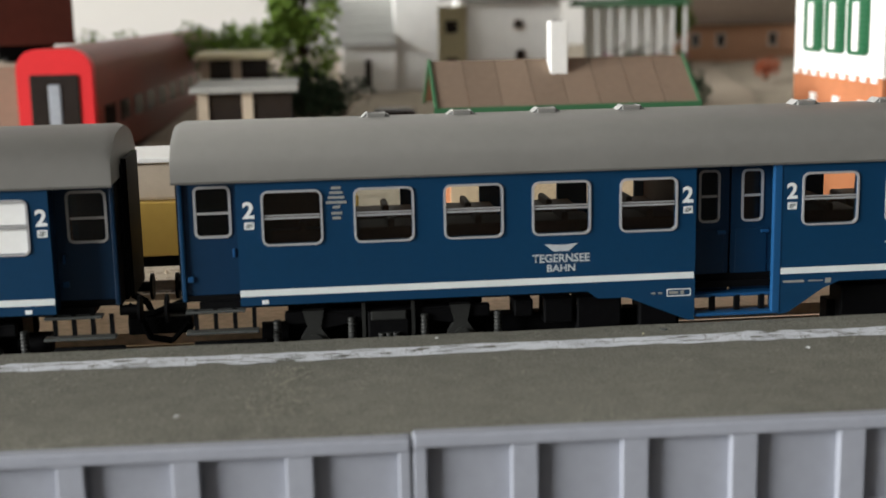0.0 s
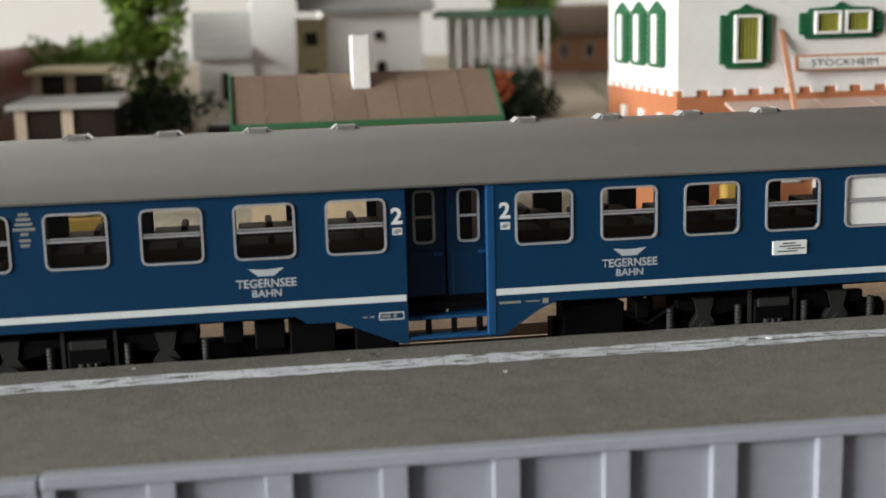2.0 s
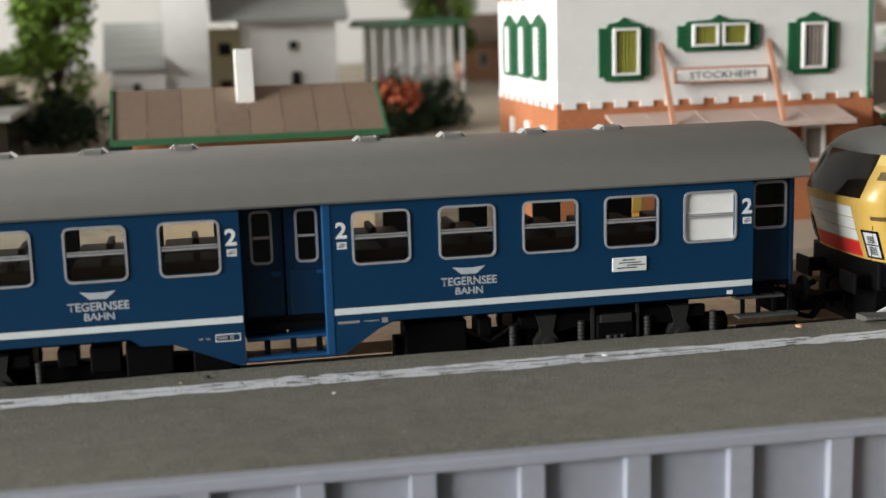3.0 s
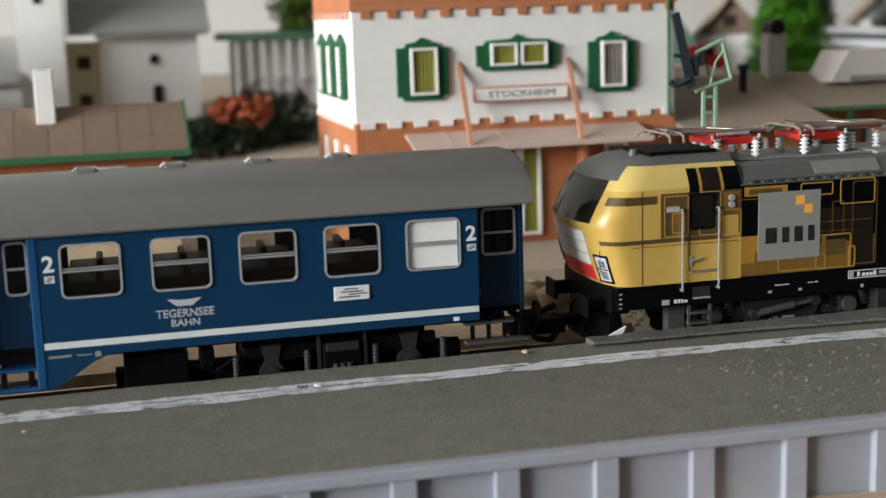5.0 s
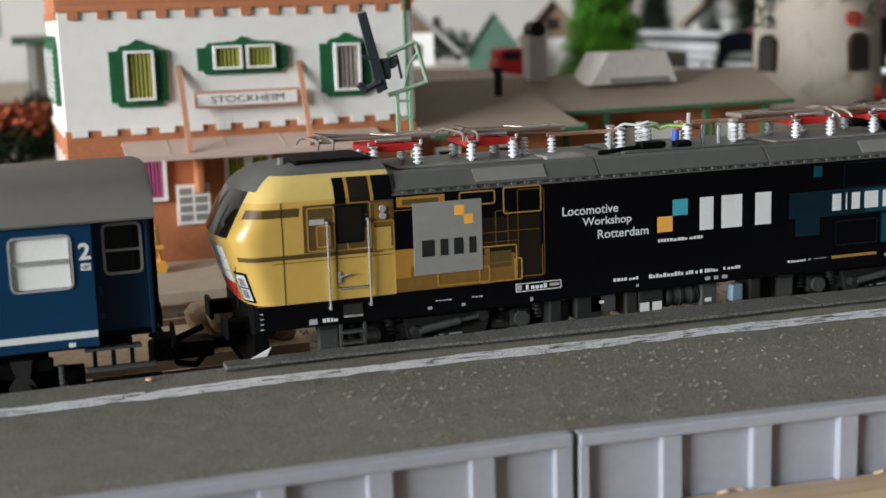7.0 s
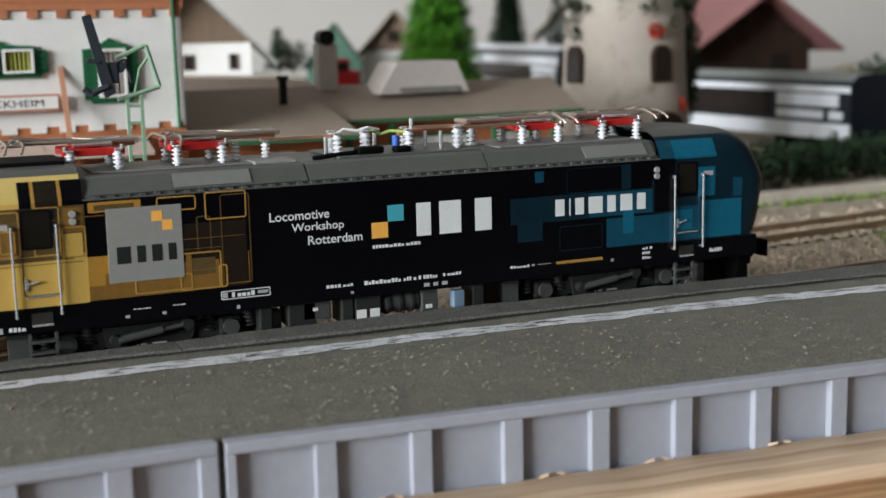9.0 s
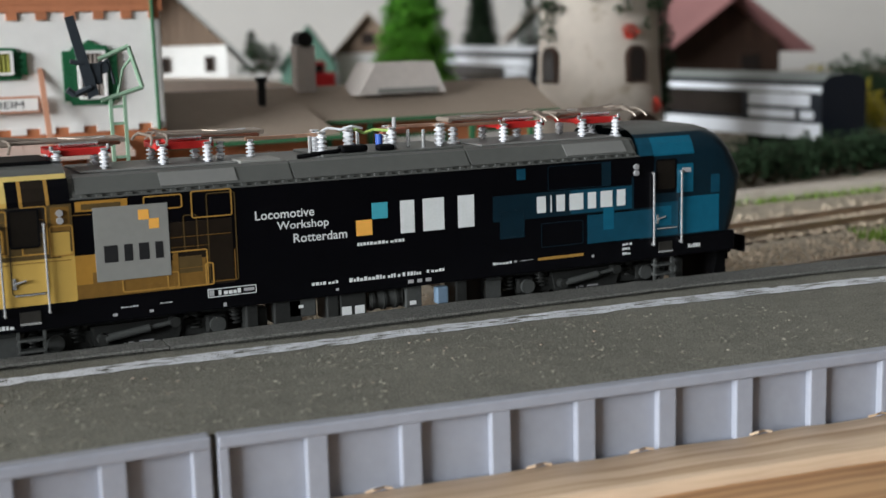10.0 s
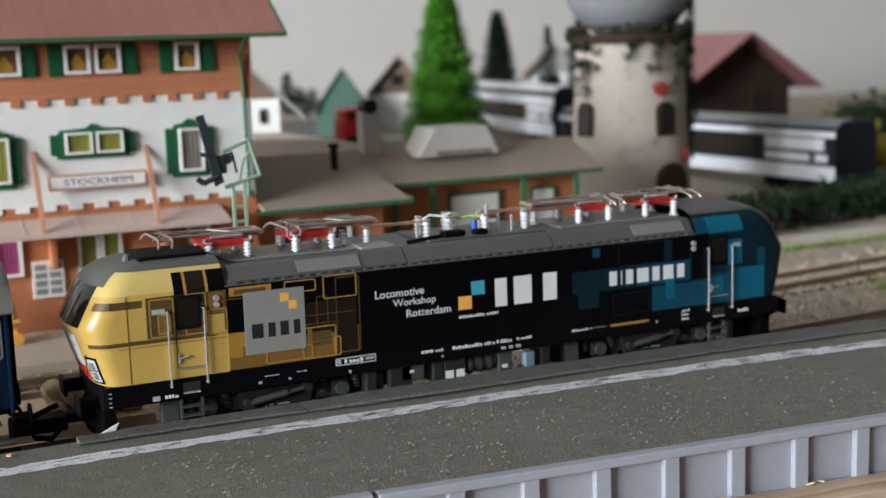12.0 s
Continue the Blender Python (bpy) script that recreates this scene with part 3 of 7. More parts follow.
for k in range(5200):
    x = 39 + 22 * random.random()
    off = random.gauss(0, 1.3)
    y = 31.6 + (x - 40) * 0.114 + off
    if abs(abs(off) - 0.72) < 0.16:
        continue
    r, a = 0.05 + 0.07 * random.random(), random.random() * 6.3
    c, s = math.cos(a) * r, math.sin(a) * r
    v = [bm.verts.new((x + b.x * c - b.y * s, y + b.x * s + b.y * c, (-0.78 if abs(off) < 1.3 else -0.9) + b.z * r)) for b in base]
    for f in ((0, 1, 3), (1, 2, 3), (2, 0, 3)):
        bm.faces.new([v[i] for i in f])
solo("ballast", bm, "gravel", "loose beige ballast stones between the tracks", "gravel", kind="stuff")
# raised sandy verge beyond the front track
bm = prism([(27.25, -0.94), (27.4, -0.55), (29.9, -0.5), (30.1, -0.94)], -24, 24)
solo("verge", bm, "cork", "pale sandy strip between the tracks", "ground", kind="structure")

for k in range(9):
    bm = bmesh.new()
    r = 0.24 + 0.16 * random.random()
    bmesh.ops.create_icosphere(bm, subdivisions=2, radius=r)
    for v in bm.verts:
        v.co *= 0.85 + 0.35 * noise.noise(v.co * 3 + Vector((k * 5, 0, 0)))
        v.co += Vector((21.95 + 0.42 * (k % 5), 27.9 + 0.35 * (k % 2), -0.42 + (0.42 if k > 4 else 0)))
    solo("stone", bm, "cork", "pale sandy stone heaped beside the track", "stone", "stones by the track", smooth=True)

# dust and grit lying on the platform, with one swept smudge
bm = bmesh.new()
for k in range(2600):
    if k < 700:
        x, y = 3.55 + random.gauss(0, 0.28), 20.2 + 2.4 * random.random()
        x += (y - 20) * 0.1
    else:
        x = -4 + 48 * random.random()
        y = wall_line(x) + 0.4 + 4.6 * random.random()
    if y > back_line(x) - 0.5:
        continue
    r, a = 0.008 + 0.022 * random.random() ** 2, 6.3 * random.random()
    z = 0.014 + 0.012 * noise.noise((x * 0.7, y * 0.7, 0))
    bm.faces.new([bm.verts.new((x + r * math.cos(a + t) * (1.5 if i % 2 else 0.8), y + r * math.sin(a + t), z)) for i, t in enumerate((0, 1.6, 3.1, 4.7))])
for k in range(520):
    x = 22.5 + 15 * random.random()
    y = wall_line(x) + 0.5 + 3.6 * random.random()
    l, w, a = 0.03 + 0.09 * random.random() ** 2, 0.008 + 0.014 * random.random(), 3.1 * random.random()
    c, sn = math.cos(a), math.sin(a)
    pts = [(-l, -w, 0.016), (0, -w * 1.4, 0.03), (l, -w * 0.4, 0.018), (l * 0.8, w, 0.018), (0, w * 0.6, 0.034), (-l, w * 0.8, 0.016)]
    bm.faces.new([bm.verts.new((x + p * c - q * sn, y + p * sn + q * c, z + 0.012 * noise.noise((x * 0.7, y * 0.7, 0)))) for p, q, z in pts])
solo("grit", bm, "dust", "pale dust and grit scattered on the platform", "dust", kind="stuff")

# ---- blue coaches ----
SIDE = 24.31


def side_wall(y0, y1, spans, openings, z0, z1, zw0, zw1):
    """A wall strip in one piece, with window openings cut through it."""
    bm = bmesh.new()
    zs = [z0, zw0, zw1, z1]
    for a, b in spans:
        cut = sorted(o for o in openings if a <= o[0] and o[1] <= b)
        xs = sorted({a, b, *(v for o in cut for v in o)})
        solid = {(i, j) for i in range(len(xs) - 1) for j in range(3) if not (j == 1 and any(abs(xs[i] - o[0]) < 1e-6 for o in cut))}
        made = {}

        def vert(i, j, k):
            if (i, j, k) not in made:
                made[i, j, k] = bm.verts.new((xs[i], (y0, y1)[k], zs[j]))
            return made[i, j, k]

        for i, j in solid:
            for k in (0, 1):
                bm.faces.new([vert(*c, k) for c in ((i, j), (i + 1, j), (i + 1, j + 1), (i, j + 1))])
            for di, dj, p, q in ((-1, 0, (i, j), (i, j + 1)), (1, 0, (i + 1, j), (i + 1, j + 1)), (0, -1, (i, j), (i + 1, j)), (0, 1, (i, j + 1), (i + 1, j + 1))):
                if (i + di, j + dj) not in solid:
                    bm.faces.new((vert(*p, 0), vert(*q, 0), vert(*q, 1), vert(*p, 1)))
    bmesh.ops.recalc_face_normals(bm, faces=bm.faces)
    return bm


def coach():
    c = thing("passenger_coach", (11.3, YC, RAIL), "dark blue model passenger coach with grey roof and white stripe", "railway coach", "blue coaches")
    far = 2 * YC - SIDE
    wins = [3.40, 4.91, 6.40, 7.88, 9.37, 12.54, 14.02, 15.49, 16.96, 18.42]
    opens = [(x + 0.04, x + 0.96) for x in wins]
    spans = [(3.0, 10.69), (12.18, 19.74)]
    # skirt outline hangs lower beside the middle door
    for span in spans:
        part("side_wall", side_wall(SIDE, SIDE + 0.09, [span], opens, 0.60, 2.72, 1.63, 2.47), "blue", c, "dark blue side with windows")
        part("side_wall", side_wall(far - 0.09, far, [span], opens, 0.60, 2.72, 1.63, 2.47), "blue", c)
    part("skirt", prism([(8.82, 0.60), (10.69, 0.60), (10.69, 0.02), (10.58, 0.02), (9.52, 0.46), (9.0, 0.47)], SIDE, SIDE + 0.09, "y"), "blue", c)
    part("skirt", prism([(12.18, 0.60), (12.18, 0.05), (12.34, 0.07), (12.95, 0.47), (13.25, 0.60)], SIDE, SIDE + 0.09, "y"), "blue", c)
    part("floor", box(2.1, 20.64, SIDE + 0.4, far - 0.4, 0.62, 0.72), "black", c)
    # entrances: doors set back, with returns; the recess shade is in their blue
    for xa, xb, post, dx in ((2.06, 3.0, 2.06, 1), (19.74, 20.68, 20.68, -1)):
        d0 = SIDE + 0.44
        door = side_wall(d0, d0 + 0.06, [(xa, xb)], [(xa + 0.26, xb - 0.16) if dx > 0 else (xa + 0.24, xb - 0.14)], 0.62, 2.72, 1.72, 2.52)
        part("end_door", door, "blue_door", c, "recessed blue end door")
        wx0, wx1 = (xa + 0.26, xb - 0.16) if dx > 0 else (xa + 0.24, xb - 0.14)
        fr = part("window_frame", ring(wx0 - 0.05, wx1 + 0.05, 1.68, 2.56, 0.045, 0.11, d0 - 0.02, d0 + 0.03), "silver", c, "silver printed window frame", True)
        part("window_bar", box(wx0, wx1, d0 - 0.015, d0 + 0.02, 2.08, 2.12), "silver", fr)
        part("pane", box(wx0, wx1, d0 + 0.025, d0 + 0.035, 1.70, 2.54), "pane", fr)
        part("door_handle", box(xb - 0.12 if dx > 0 else xa + 0.08, xb - 0.07 if dx > 0 else xa + 0.13, d0 - 0.05, d0 + 0.01, 1.35, 1.5, 0.01), "blue_light", c)
        part("door_hinge", box(xa + 0.06, xa + 0.16, d0 - 0.04, d0 + 0.01, 0.95, 1.05, 0.01), "blue_light", c)
        inner = xb if dx > 0 else xa
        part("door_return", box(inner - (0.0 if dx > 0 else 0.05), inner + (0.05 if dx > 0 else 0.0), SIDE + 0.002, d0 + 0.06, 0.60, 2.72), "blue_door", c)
        # right-end post takes the shaded blue to sit in the recess shade
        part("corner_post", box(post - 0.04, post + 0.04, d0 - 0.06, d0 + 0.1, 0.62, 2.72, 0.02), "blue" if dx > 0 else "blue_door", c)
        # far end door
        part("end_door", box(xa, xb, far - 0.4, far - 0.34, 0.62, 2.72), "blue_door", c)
        part("end_wall", side_wall_end(post, d0, far - 0.34), "black", c, "black coach end with gangway opening")
    # middle entrance: left return in shaded blue, right return and post in lit blue
    d0 = SIDE + 0.45
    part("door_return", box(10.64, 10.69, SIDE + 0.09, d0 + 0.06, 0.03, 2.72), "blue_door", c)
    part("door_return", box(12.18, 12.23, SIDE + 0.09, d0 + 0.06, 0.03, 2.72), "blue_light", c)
    part("door_post", box(12.05, 12.2, SIDE - 0.01, SIDE + 0.1, 0.08, 2.70, 0.02), "blue_light", c, "door post in lighter blue for the light it catches")
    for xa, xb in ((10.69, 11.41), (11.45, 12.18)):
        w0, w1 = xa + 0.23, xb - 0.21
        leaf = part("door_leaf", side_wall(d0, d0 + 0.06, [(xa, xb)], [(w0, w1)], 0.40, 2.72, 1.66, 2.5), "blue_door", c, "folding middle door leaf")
        part("window_frame", ring(w0 - 0.05, w1 + 0.05, 1.62, 2.54, 0.04, 0.1, d0 - 0.02, d0 + 0.03), "silver", leaf, "", True)
        part("window_bar", box(w0, w1, d0 - 0.015, d0 + 0.02, 2.06, 2.10), "silver", leaf)
        part("pane", box(w0, w1, d0 + 0.025, d0 + 0.035, 1.64, 2.52), "pane", leaf)
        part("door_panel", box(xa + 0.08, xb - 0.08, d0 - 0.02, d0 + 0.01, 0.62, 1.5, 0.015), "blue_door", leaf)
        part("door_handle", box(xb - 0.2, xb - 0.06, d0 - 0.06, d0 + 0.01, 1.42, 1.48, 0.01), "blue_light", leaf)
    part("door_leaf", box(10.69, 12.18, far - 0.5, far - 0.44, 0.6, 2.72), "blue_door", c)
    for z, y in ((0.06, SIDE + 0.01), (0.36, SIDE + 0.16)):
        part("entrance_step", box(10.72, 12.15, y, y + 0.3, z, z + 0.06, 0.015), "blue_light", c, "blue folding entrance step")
    for x in (11.06, 11.5, 11.94):
        part("step_bracket", box(x - 0.05, x + 0.05, SIDE + 0.16, SIDE + 0.24, 0.1, 0.4, 0.01), "black", c)
    # window frames, bars and panes
    for k, x in enumerate(wins):
        fr = part("window_frame", ring(x, x + 1.0, 1.59, 2.51, 0.036, 0.12, SIDE - 0.022, SIDE + 0.04), "silver", c, "silver printed window frame", True)
        part("window_bar", box(x + 0.05, x + 0.95, SIDE - 0.014, SIDE + 0.03, 2.035, 2.065), "silver", fr)
        part("window_bar", box(x + 0.05, x + 0.95, SIDE - 0.010, SIDE + 0.03, 2.085, 2.105), "silver", fr)
        part("pane", box(x + 0.05, x + 0.95, SIDE + 0.03, SIDE + 0.045, 1.63, 2.47), "frosted" if k == 9 else "pane", fr, "white frosted pane" if k == 9 else "")
    # stripe and prints
    for a, b in ((3.0, 10.67), (12.2, 19.73)):
        part("stripe", box(a, b, SIDE - 0.006, SIDE + 0.01, 0.755, 0.865), "stripe", c, "white waist stripe")
    for x in (3.1, 10.45, 12.27, 19.52):
        lettering("class_number", "2", x, x + 0.19, 2.06, 2.34, SIDE - 0.006, "white", c, "white class number 2", bold=0.03)
        part("notice", plates([(x + 0.02, x + 0.18, 1.88, 2.0)], SIDE), "white", c)
        part("notice_mark", plates([(x + 0.04, x + 0.16, 1.93, 1.945), (x + 0.04, x + 0.12, 1.905, 1.92), (x + 0.06, x + 0.16, 1.96, 1.975)], SIDE - 0.006, 0.002), "print_black", c)
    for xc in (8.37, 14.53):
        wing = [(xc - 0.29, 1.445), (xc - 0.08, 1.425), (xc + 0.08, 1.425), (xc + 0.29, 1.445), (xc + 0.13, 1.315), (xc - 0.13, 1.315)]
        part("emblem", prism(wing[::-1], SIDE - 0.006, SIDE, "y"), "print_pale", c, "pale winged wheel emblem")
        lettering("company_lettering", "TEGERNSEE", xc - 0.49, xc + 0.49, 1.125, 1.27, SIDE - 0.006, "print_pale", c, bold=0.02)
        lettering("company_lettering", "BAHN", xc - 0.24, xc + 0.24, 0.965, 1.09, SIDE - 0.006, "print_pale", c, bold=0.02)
    for i, (w, z) in enumerate(((0.16, 2.5), (0.22, 2.42), (0.27, 2.34), (0.34, 2.26), (0.12, 2.18), (0.18, 2.08), (0.14, 2.0))):
        part("side_notice", plates([(4.63 - w / 2, 4.63 + w / 2, z, z + 0.045)], SIDE), "logo_grey", c)
    part("route_board", box(17.1, 17.73, SIDE - 0.03, SIDE + 0.01, 1.17, 1.42, 0.012), "white", c, "white printed route board")
    for z, a, b in ((1.365, 17.28, 17.52), (1.315, 17.22, 17.62), (1.27, 17.36, 17.69), (1.225, 17.18, 17.55)):
        part("route_line", plates([(a, b, z, z + 0.02)], SIDE - 0.03, 0.003), "print_black", c)
    part("data_plate", ring(10.2, 10.62, 0.45, 0.58, 0.015, 0.02, SIDE - 0.006, SIDE), "white", c)
    part("data_mark", plates([(10.24, 10.4, 0.49, 0.54), (10.44, 10.5, 0.48, 0.55), (9.93, 10.0, 0.5, 0.53), (10.05, 10.12, 0.5, 0.53)], SIDE), "logo_grey", c)
    part("data_mark", plates([(12.25, 12.62, 0.6, 0.64), (12.7, 12.95, 0.61, 0.63), (13.0, 13.1, 0.57, 0.66)], SIDE), "logo_grey", c)
    for x in (3.35, 19.25):
        part("data_mark", plates([(x, x + 0.11, 0.62, 0.69)], SIDE), "white", c)
    # roof: arched shell with a lip
    arc = []
    for k in range(21):
        a = math.pi * k / 20
        arc.append((YC - 1.53 * math.cos(a), 2.70 + 0.80 * (math.sin(a) ** 0.7)))
    roof = bmesh.new()
    ends = ((1.98, 0.0), (2.10, 0.05), (20.65, 0.05), (20.77, 0.0))
    rings = []
    for x, g in ends:
        rings.append([roof.verts.new((x, y, z + (g if 0 < i < 20 else 0))) for i, (y, z) in enumerate(arc)])
    for p, q in zip(rings, rings[1:]):
        for i in range(20):
            roof.faces.new((p[i], q[i], q[i + 1], p[i + 1]))
    for r in (rings[0], rings[-1]):
        roof.faces.new(r)
    low = [[roof.verts.new((x, YC + s * 1.50, 2.66)) for x, g in ends] for s in (-1, 1)]
    for side, idx in ((0, 0), (1, 20)):
        for i in range(3):
            roof.faces.new((rings[i][idx], rings[i + 1][idx], low[side][i + 1], low[side][i]))
    bmesh.ops.recalc_face_normals(roof, faces=roof.faces)
    part("roof", roof, "roof_grey", c, "matt grey arched roof", True)
    for x in (5.39, 6.88, 8.37, 9.88, 13.06, 14.57, 16.07, 17.53):
        v = part("roof_vent", box(x - 0.16, x + 0.16, YC - 0.2, YC + 0.2, 3.51, 3.61, 0.015), "roof_grey", c, "grey roof ventilator with bright tips")
        for s in (-1, 1):
            part("vent_tip", prism([(x + s * 0.15, 3.51), (x + s * 0.3, 3.51), (x + s * 0.15, 3.63)], YC - 0.17, YC + 0.17, "y"), "chrome", v)
    # seats
    for i in range(5):
        for xs in (3.6, 12.7):
            x = xs + i * 1.48
            for y in (SIDE + 0.25, far - 1.15):
                s = part("seat", box(x - 0.08, x + 0.98, y, y + 0.9, 0.72, 1.8, 0.04), "interior", c, "brown moulded seat bay")
                part("seat_back", box(x + 0.4, x + 0.52, y + 0.02, y + 0.88, 1.75, 1.93, 0.04), "interior", s)
    part("partition", box(9.2 + 1.3, 10.6, SIDE + 0.12, far - 0.12, 0.72, 2.7), "interior", c)
    part("partition", box(12.3, 12.4, SIDE + 0.6, far - 0.12, 0.72, 2.7), "interior", c)
    part("partition", box(3.05, 3.13, SIDE + 0.5, far - 0.12, 0.72, 2.7), "interior", c)
    part("partition", box(4.5, 4.6, SIDE + 0.12, far - 0.12, 0.72, 2.7), "interior", c)
    part("toilet_wall", box(3.3, 4.5, SIDE + 0.55, SIDE + 0.6, 0.72, 2.7), "interior", c)
    # underframe and bogies
    part("underframe", box(2.3, 20.3, SIDE + 0.3, far - 0.3, 0.5, 0.62), "black", c)
    for x0, x1 in ((3.75, 7.15), (15.55, 18.95)):
        part("centre_beam", box(x0, x1, YC - 0.4, YC + 0.4, -0.45, 0.5), "black", c)
    for x0, x1, z in ((7.62, 7.95, 0.12), (8.14, 8.65, -0.02), (8.72, 9.5, -0.3), (9.82, 10.5, -0.3), (13.45, 14.55, -0.3), (14.75, 15.0, 0.1)):
        part("equipment_box", box(x0, x1, SIDE + 0.35, SIDE + 0.9, z, 0.42, 0.03), "black", c)
    for x0, x1 in ((7.15, 10.6), (13.3, 15.6)):
        part("air_duct", box(x0, x1, SIDE + 0.6, SIDE + 0.95, -0.5, 0.12, 0.03), "black", c)
    for x0, x1 in ((3.3, 3.75), (18.95, 19.5)):
        part("brake_cylinder", rod((x0, SIDE + 0.7, -0.05), (x1, SIDE + 0.7, -0.05), 0.2, seg=16), "black", c, "", True)
    part("brace", bar([(14.3, SIDE + 0.4, 0.35), (15.0, SIDE + 0.4, 0.0), (15.5, SIDE + 0.4, 0.3)], 0.04), "black", c)
    for xb in (5.45, 17.25):
        b = part("bogie", box(xb - 1.75, xb + 1.75, SIDE + 0.35, SIDE + 0.5, 0.16, 0.38, 0.03), "black", c, "black bogie with coil springs")
        part("bogie_frame", box(xb - 1.6, xb + 1.6, far - 0.5, far - 0.35, 0.02, 0.3), "black", b)
        part("bolster", box(xb - 0.35, xb + 0.35, SIDE + 0.25, SIDE + 0.55, -0.2, 0.35, 0.03), "black", b)
        part("bolster_plate", box(xb - 0.3, xb + 0.3, SIDE + 0.22, SIDE + 0.27, 0.2, 0.36, 0.02), "bogie", b)
        for dx in (-0.12, 0.0, 0.12):
            part("bolster_spring", rod((xb + dx, SIDE + 0.24, -0.32), (xb + dx, SIDE + 0.24, -0.02), 0.065, seg=10), "bogie", b, "", True)
        for dx in (-0.42, 0.42):
            part("hanger", box(xb + dx - 0.03, xb + dx + 0.03, SIDE + 0.28, SIDE + 0.33, -0.1, 0.5), "bogie", b)
        for s in (-1, 1):
            xw = xb + s * 1.25
            for y in (YC - 0.72, YC + 0.72):
                w = rod((xw, y - 0.06, -0.06), (xw, y + 0.06, -0.06), 0.48, seg=28)
                rod((xw, y - 0.1, -0.06), (xw, y + 0.1, -0.06), 0.12, seg=12, bm=w)
                part("wheel", w, "black", b, "", True)
            part("axle", rod((xw, YC - 0.9, -0.06), (xw, YC + 0.9, -0.06), 0.07), "bogie", b)
            horn = [(xw - 0.2, 0.4), (xw - 0.12, 0.1), (xw - 0.24, -0.08), (xw - 0.2, -0.3), (xw + 0.16, -0.3), (xw + 0.24, -0.1), (xw + 0.1, 0.1), (xw + 0.16, 0.4)]
            box_a = part("axle_box", prism(horn, SIDE + 0.3, SIDE + 0.48, "y"), "bogie", b, "dull grey axle box")
            part("axle_cap", rod((xw, SIDE + 0.2, -0.12), (xw, SIDE + 0.31, -0.12), 0.13, 0.11, 16), "bogie", box_a, "", True)
            part("guide_arm", prism([(xw, 0.34), (xw - s * 0.62, 0.3), (xw - s * 0.62, 0.16), (xw, 0.05)], SIDE + 0.34, SIDE + 0.42, "y"), "black", b)
            part("brake_link", rod((xw - s * 0.75, SIDE + 0.4, 0.3), (xw - s * 0.62, SIDE + 0.4, -0.3), 0.035, seg=6), "black", b)
            for t in (-0.63, 0.63):
                sp = ribbed(xw + t, SIDE + 0.32, -0.32, 0.26, 0.075, 9, 0.8)
                part("coil_spring", sp, "bogie", b, "", True)
    # end steps, buffers and couplers
    for x0, x1 in ((2.08, 3.28), (19.5, 20.66)):
        for z, y, a, b in ((0.46, SIDE + 0.14, x0, x1 - 0.22), (0.13, SIDE + 0.02, x0, x1)):
            part("footboard", box(a, b, y, y + 0.24, z, z + 0.05, 0.015), "bogie_light", c, "dull grey footboard")
        for k in range(4):
            x = x0 + 0.16 + k * (x1 - x0 - 0.24) / 3
            part("footboard_bracket", box(x - 0.035, x + 0.035, SIDE + 0.2, SIDE + 0.26, 0.15, 0.52), "black", c)
        part("guard_rail", bar([(x0 + 0.1, SIDE + 0.34, -0.1), (x1 + 0.1, SIDE + 0.34, -0.1)], 0.05), "black", c)
    for x, s in ((2.06, -1), (20.68, 1)):
        for y in (YC - 0.9, YC + 0.9):
            bf = rod((x, y, 0.5), (x + s * 0.3, y, 0.5), 0.09, seg=12)
            rod((x + s * 0.3, y, 0.5), (x + s * 0.35, y, 0.5), 0.24, seg=20, bm=bf)
            part("buffer", bf, "black", c, "", True)
        part("coupler", box(min(x, x + s * 0.55), max(x, x + s * 0.55), YC - 0.12, YC + 0.12, 0.05, 0.22, 0.03), "black", c)
        part("coupler_hook", bar([(x + s * 0.5, YC - 0.35, 0.14), (x + s * 0.58, YC, 0.12), (x + s * 0.5, YC + 0.35, 0.14), (x + s * 0.45, YC + 0.3, -0.15)], 0.04), "black", c)
    # drawbar, hoses and chain hang between the vehicles
    for k in range(3):
        part("bellows_fold", box(20.735 + k * 0.05, 20.77 + k * 0.05, YC - 0.45, YC + 0.95, 0.62, 3.0, 0.012), "black", c, "black gangway bellows")
    x = 20.7
    part("drawbar", box(x, x + 1.1, YC - 0.3, YC + 0.3, -0.1, 0.2, 0.04), "black", c, "black close coupling drawbar")
    for y in (-0.62, -0.45, 0.4, 0.6):
        part("brake_hose", bar([(x, YC + y, 0.45), (x + 0.25, YC + y, 0.3), (x + 0.4, YC + y * 0.9, -0.1), (x + 0.75, YC + y * 0.7, -0.2), (x + 1.05, YC + y * 0.6, 0.1)], 0.04), "black", c)
    part("screw_chain", bar([(x, YC - 0.12, 0.4), (x + 0.3, YC - 0.14, 0.2), (x + 0.6, YC - 0.12, 0.3), (x + 0.95, YC - 0.1, 0.42)], 0.06), "black", c)
    return c


def side_wall_end(x, y0, y1):
    bm = bmesh.new()
    box(x - 0.05, x + 0.05, y0, YC - 0.45, 0.6, 2.75, bm=bm)
    box(x - 0.05, x + 0.05, YC + 0.45, y1, 0.6, 2.75, bm=bm)
    box(x - 0.05, x + 0.05, y0, y1, 2.6, 3.3, bm=bm)
    for y in (YC - 0.5, YC + 0.5):
        box(x - 0.12, x + 0.12, y - 0.07, y + 0.07, 0.6, 2.9, 0.03, bm=bm)
    box(x - 0.12, x + 0.12, YC - 0.5, YC + 0.5, 2.78, 2.92, 0.03, bm=bm)
    box(x - 0.04, x + 0.03, YC - 0.44, YC + 0.44, 0.65, 2.75, bm=bm)
    return bm


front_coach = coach()
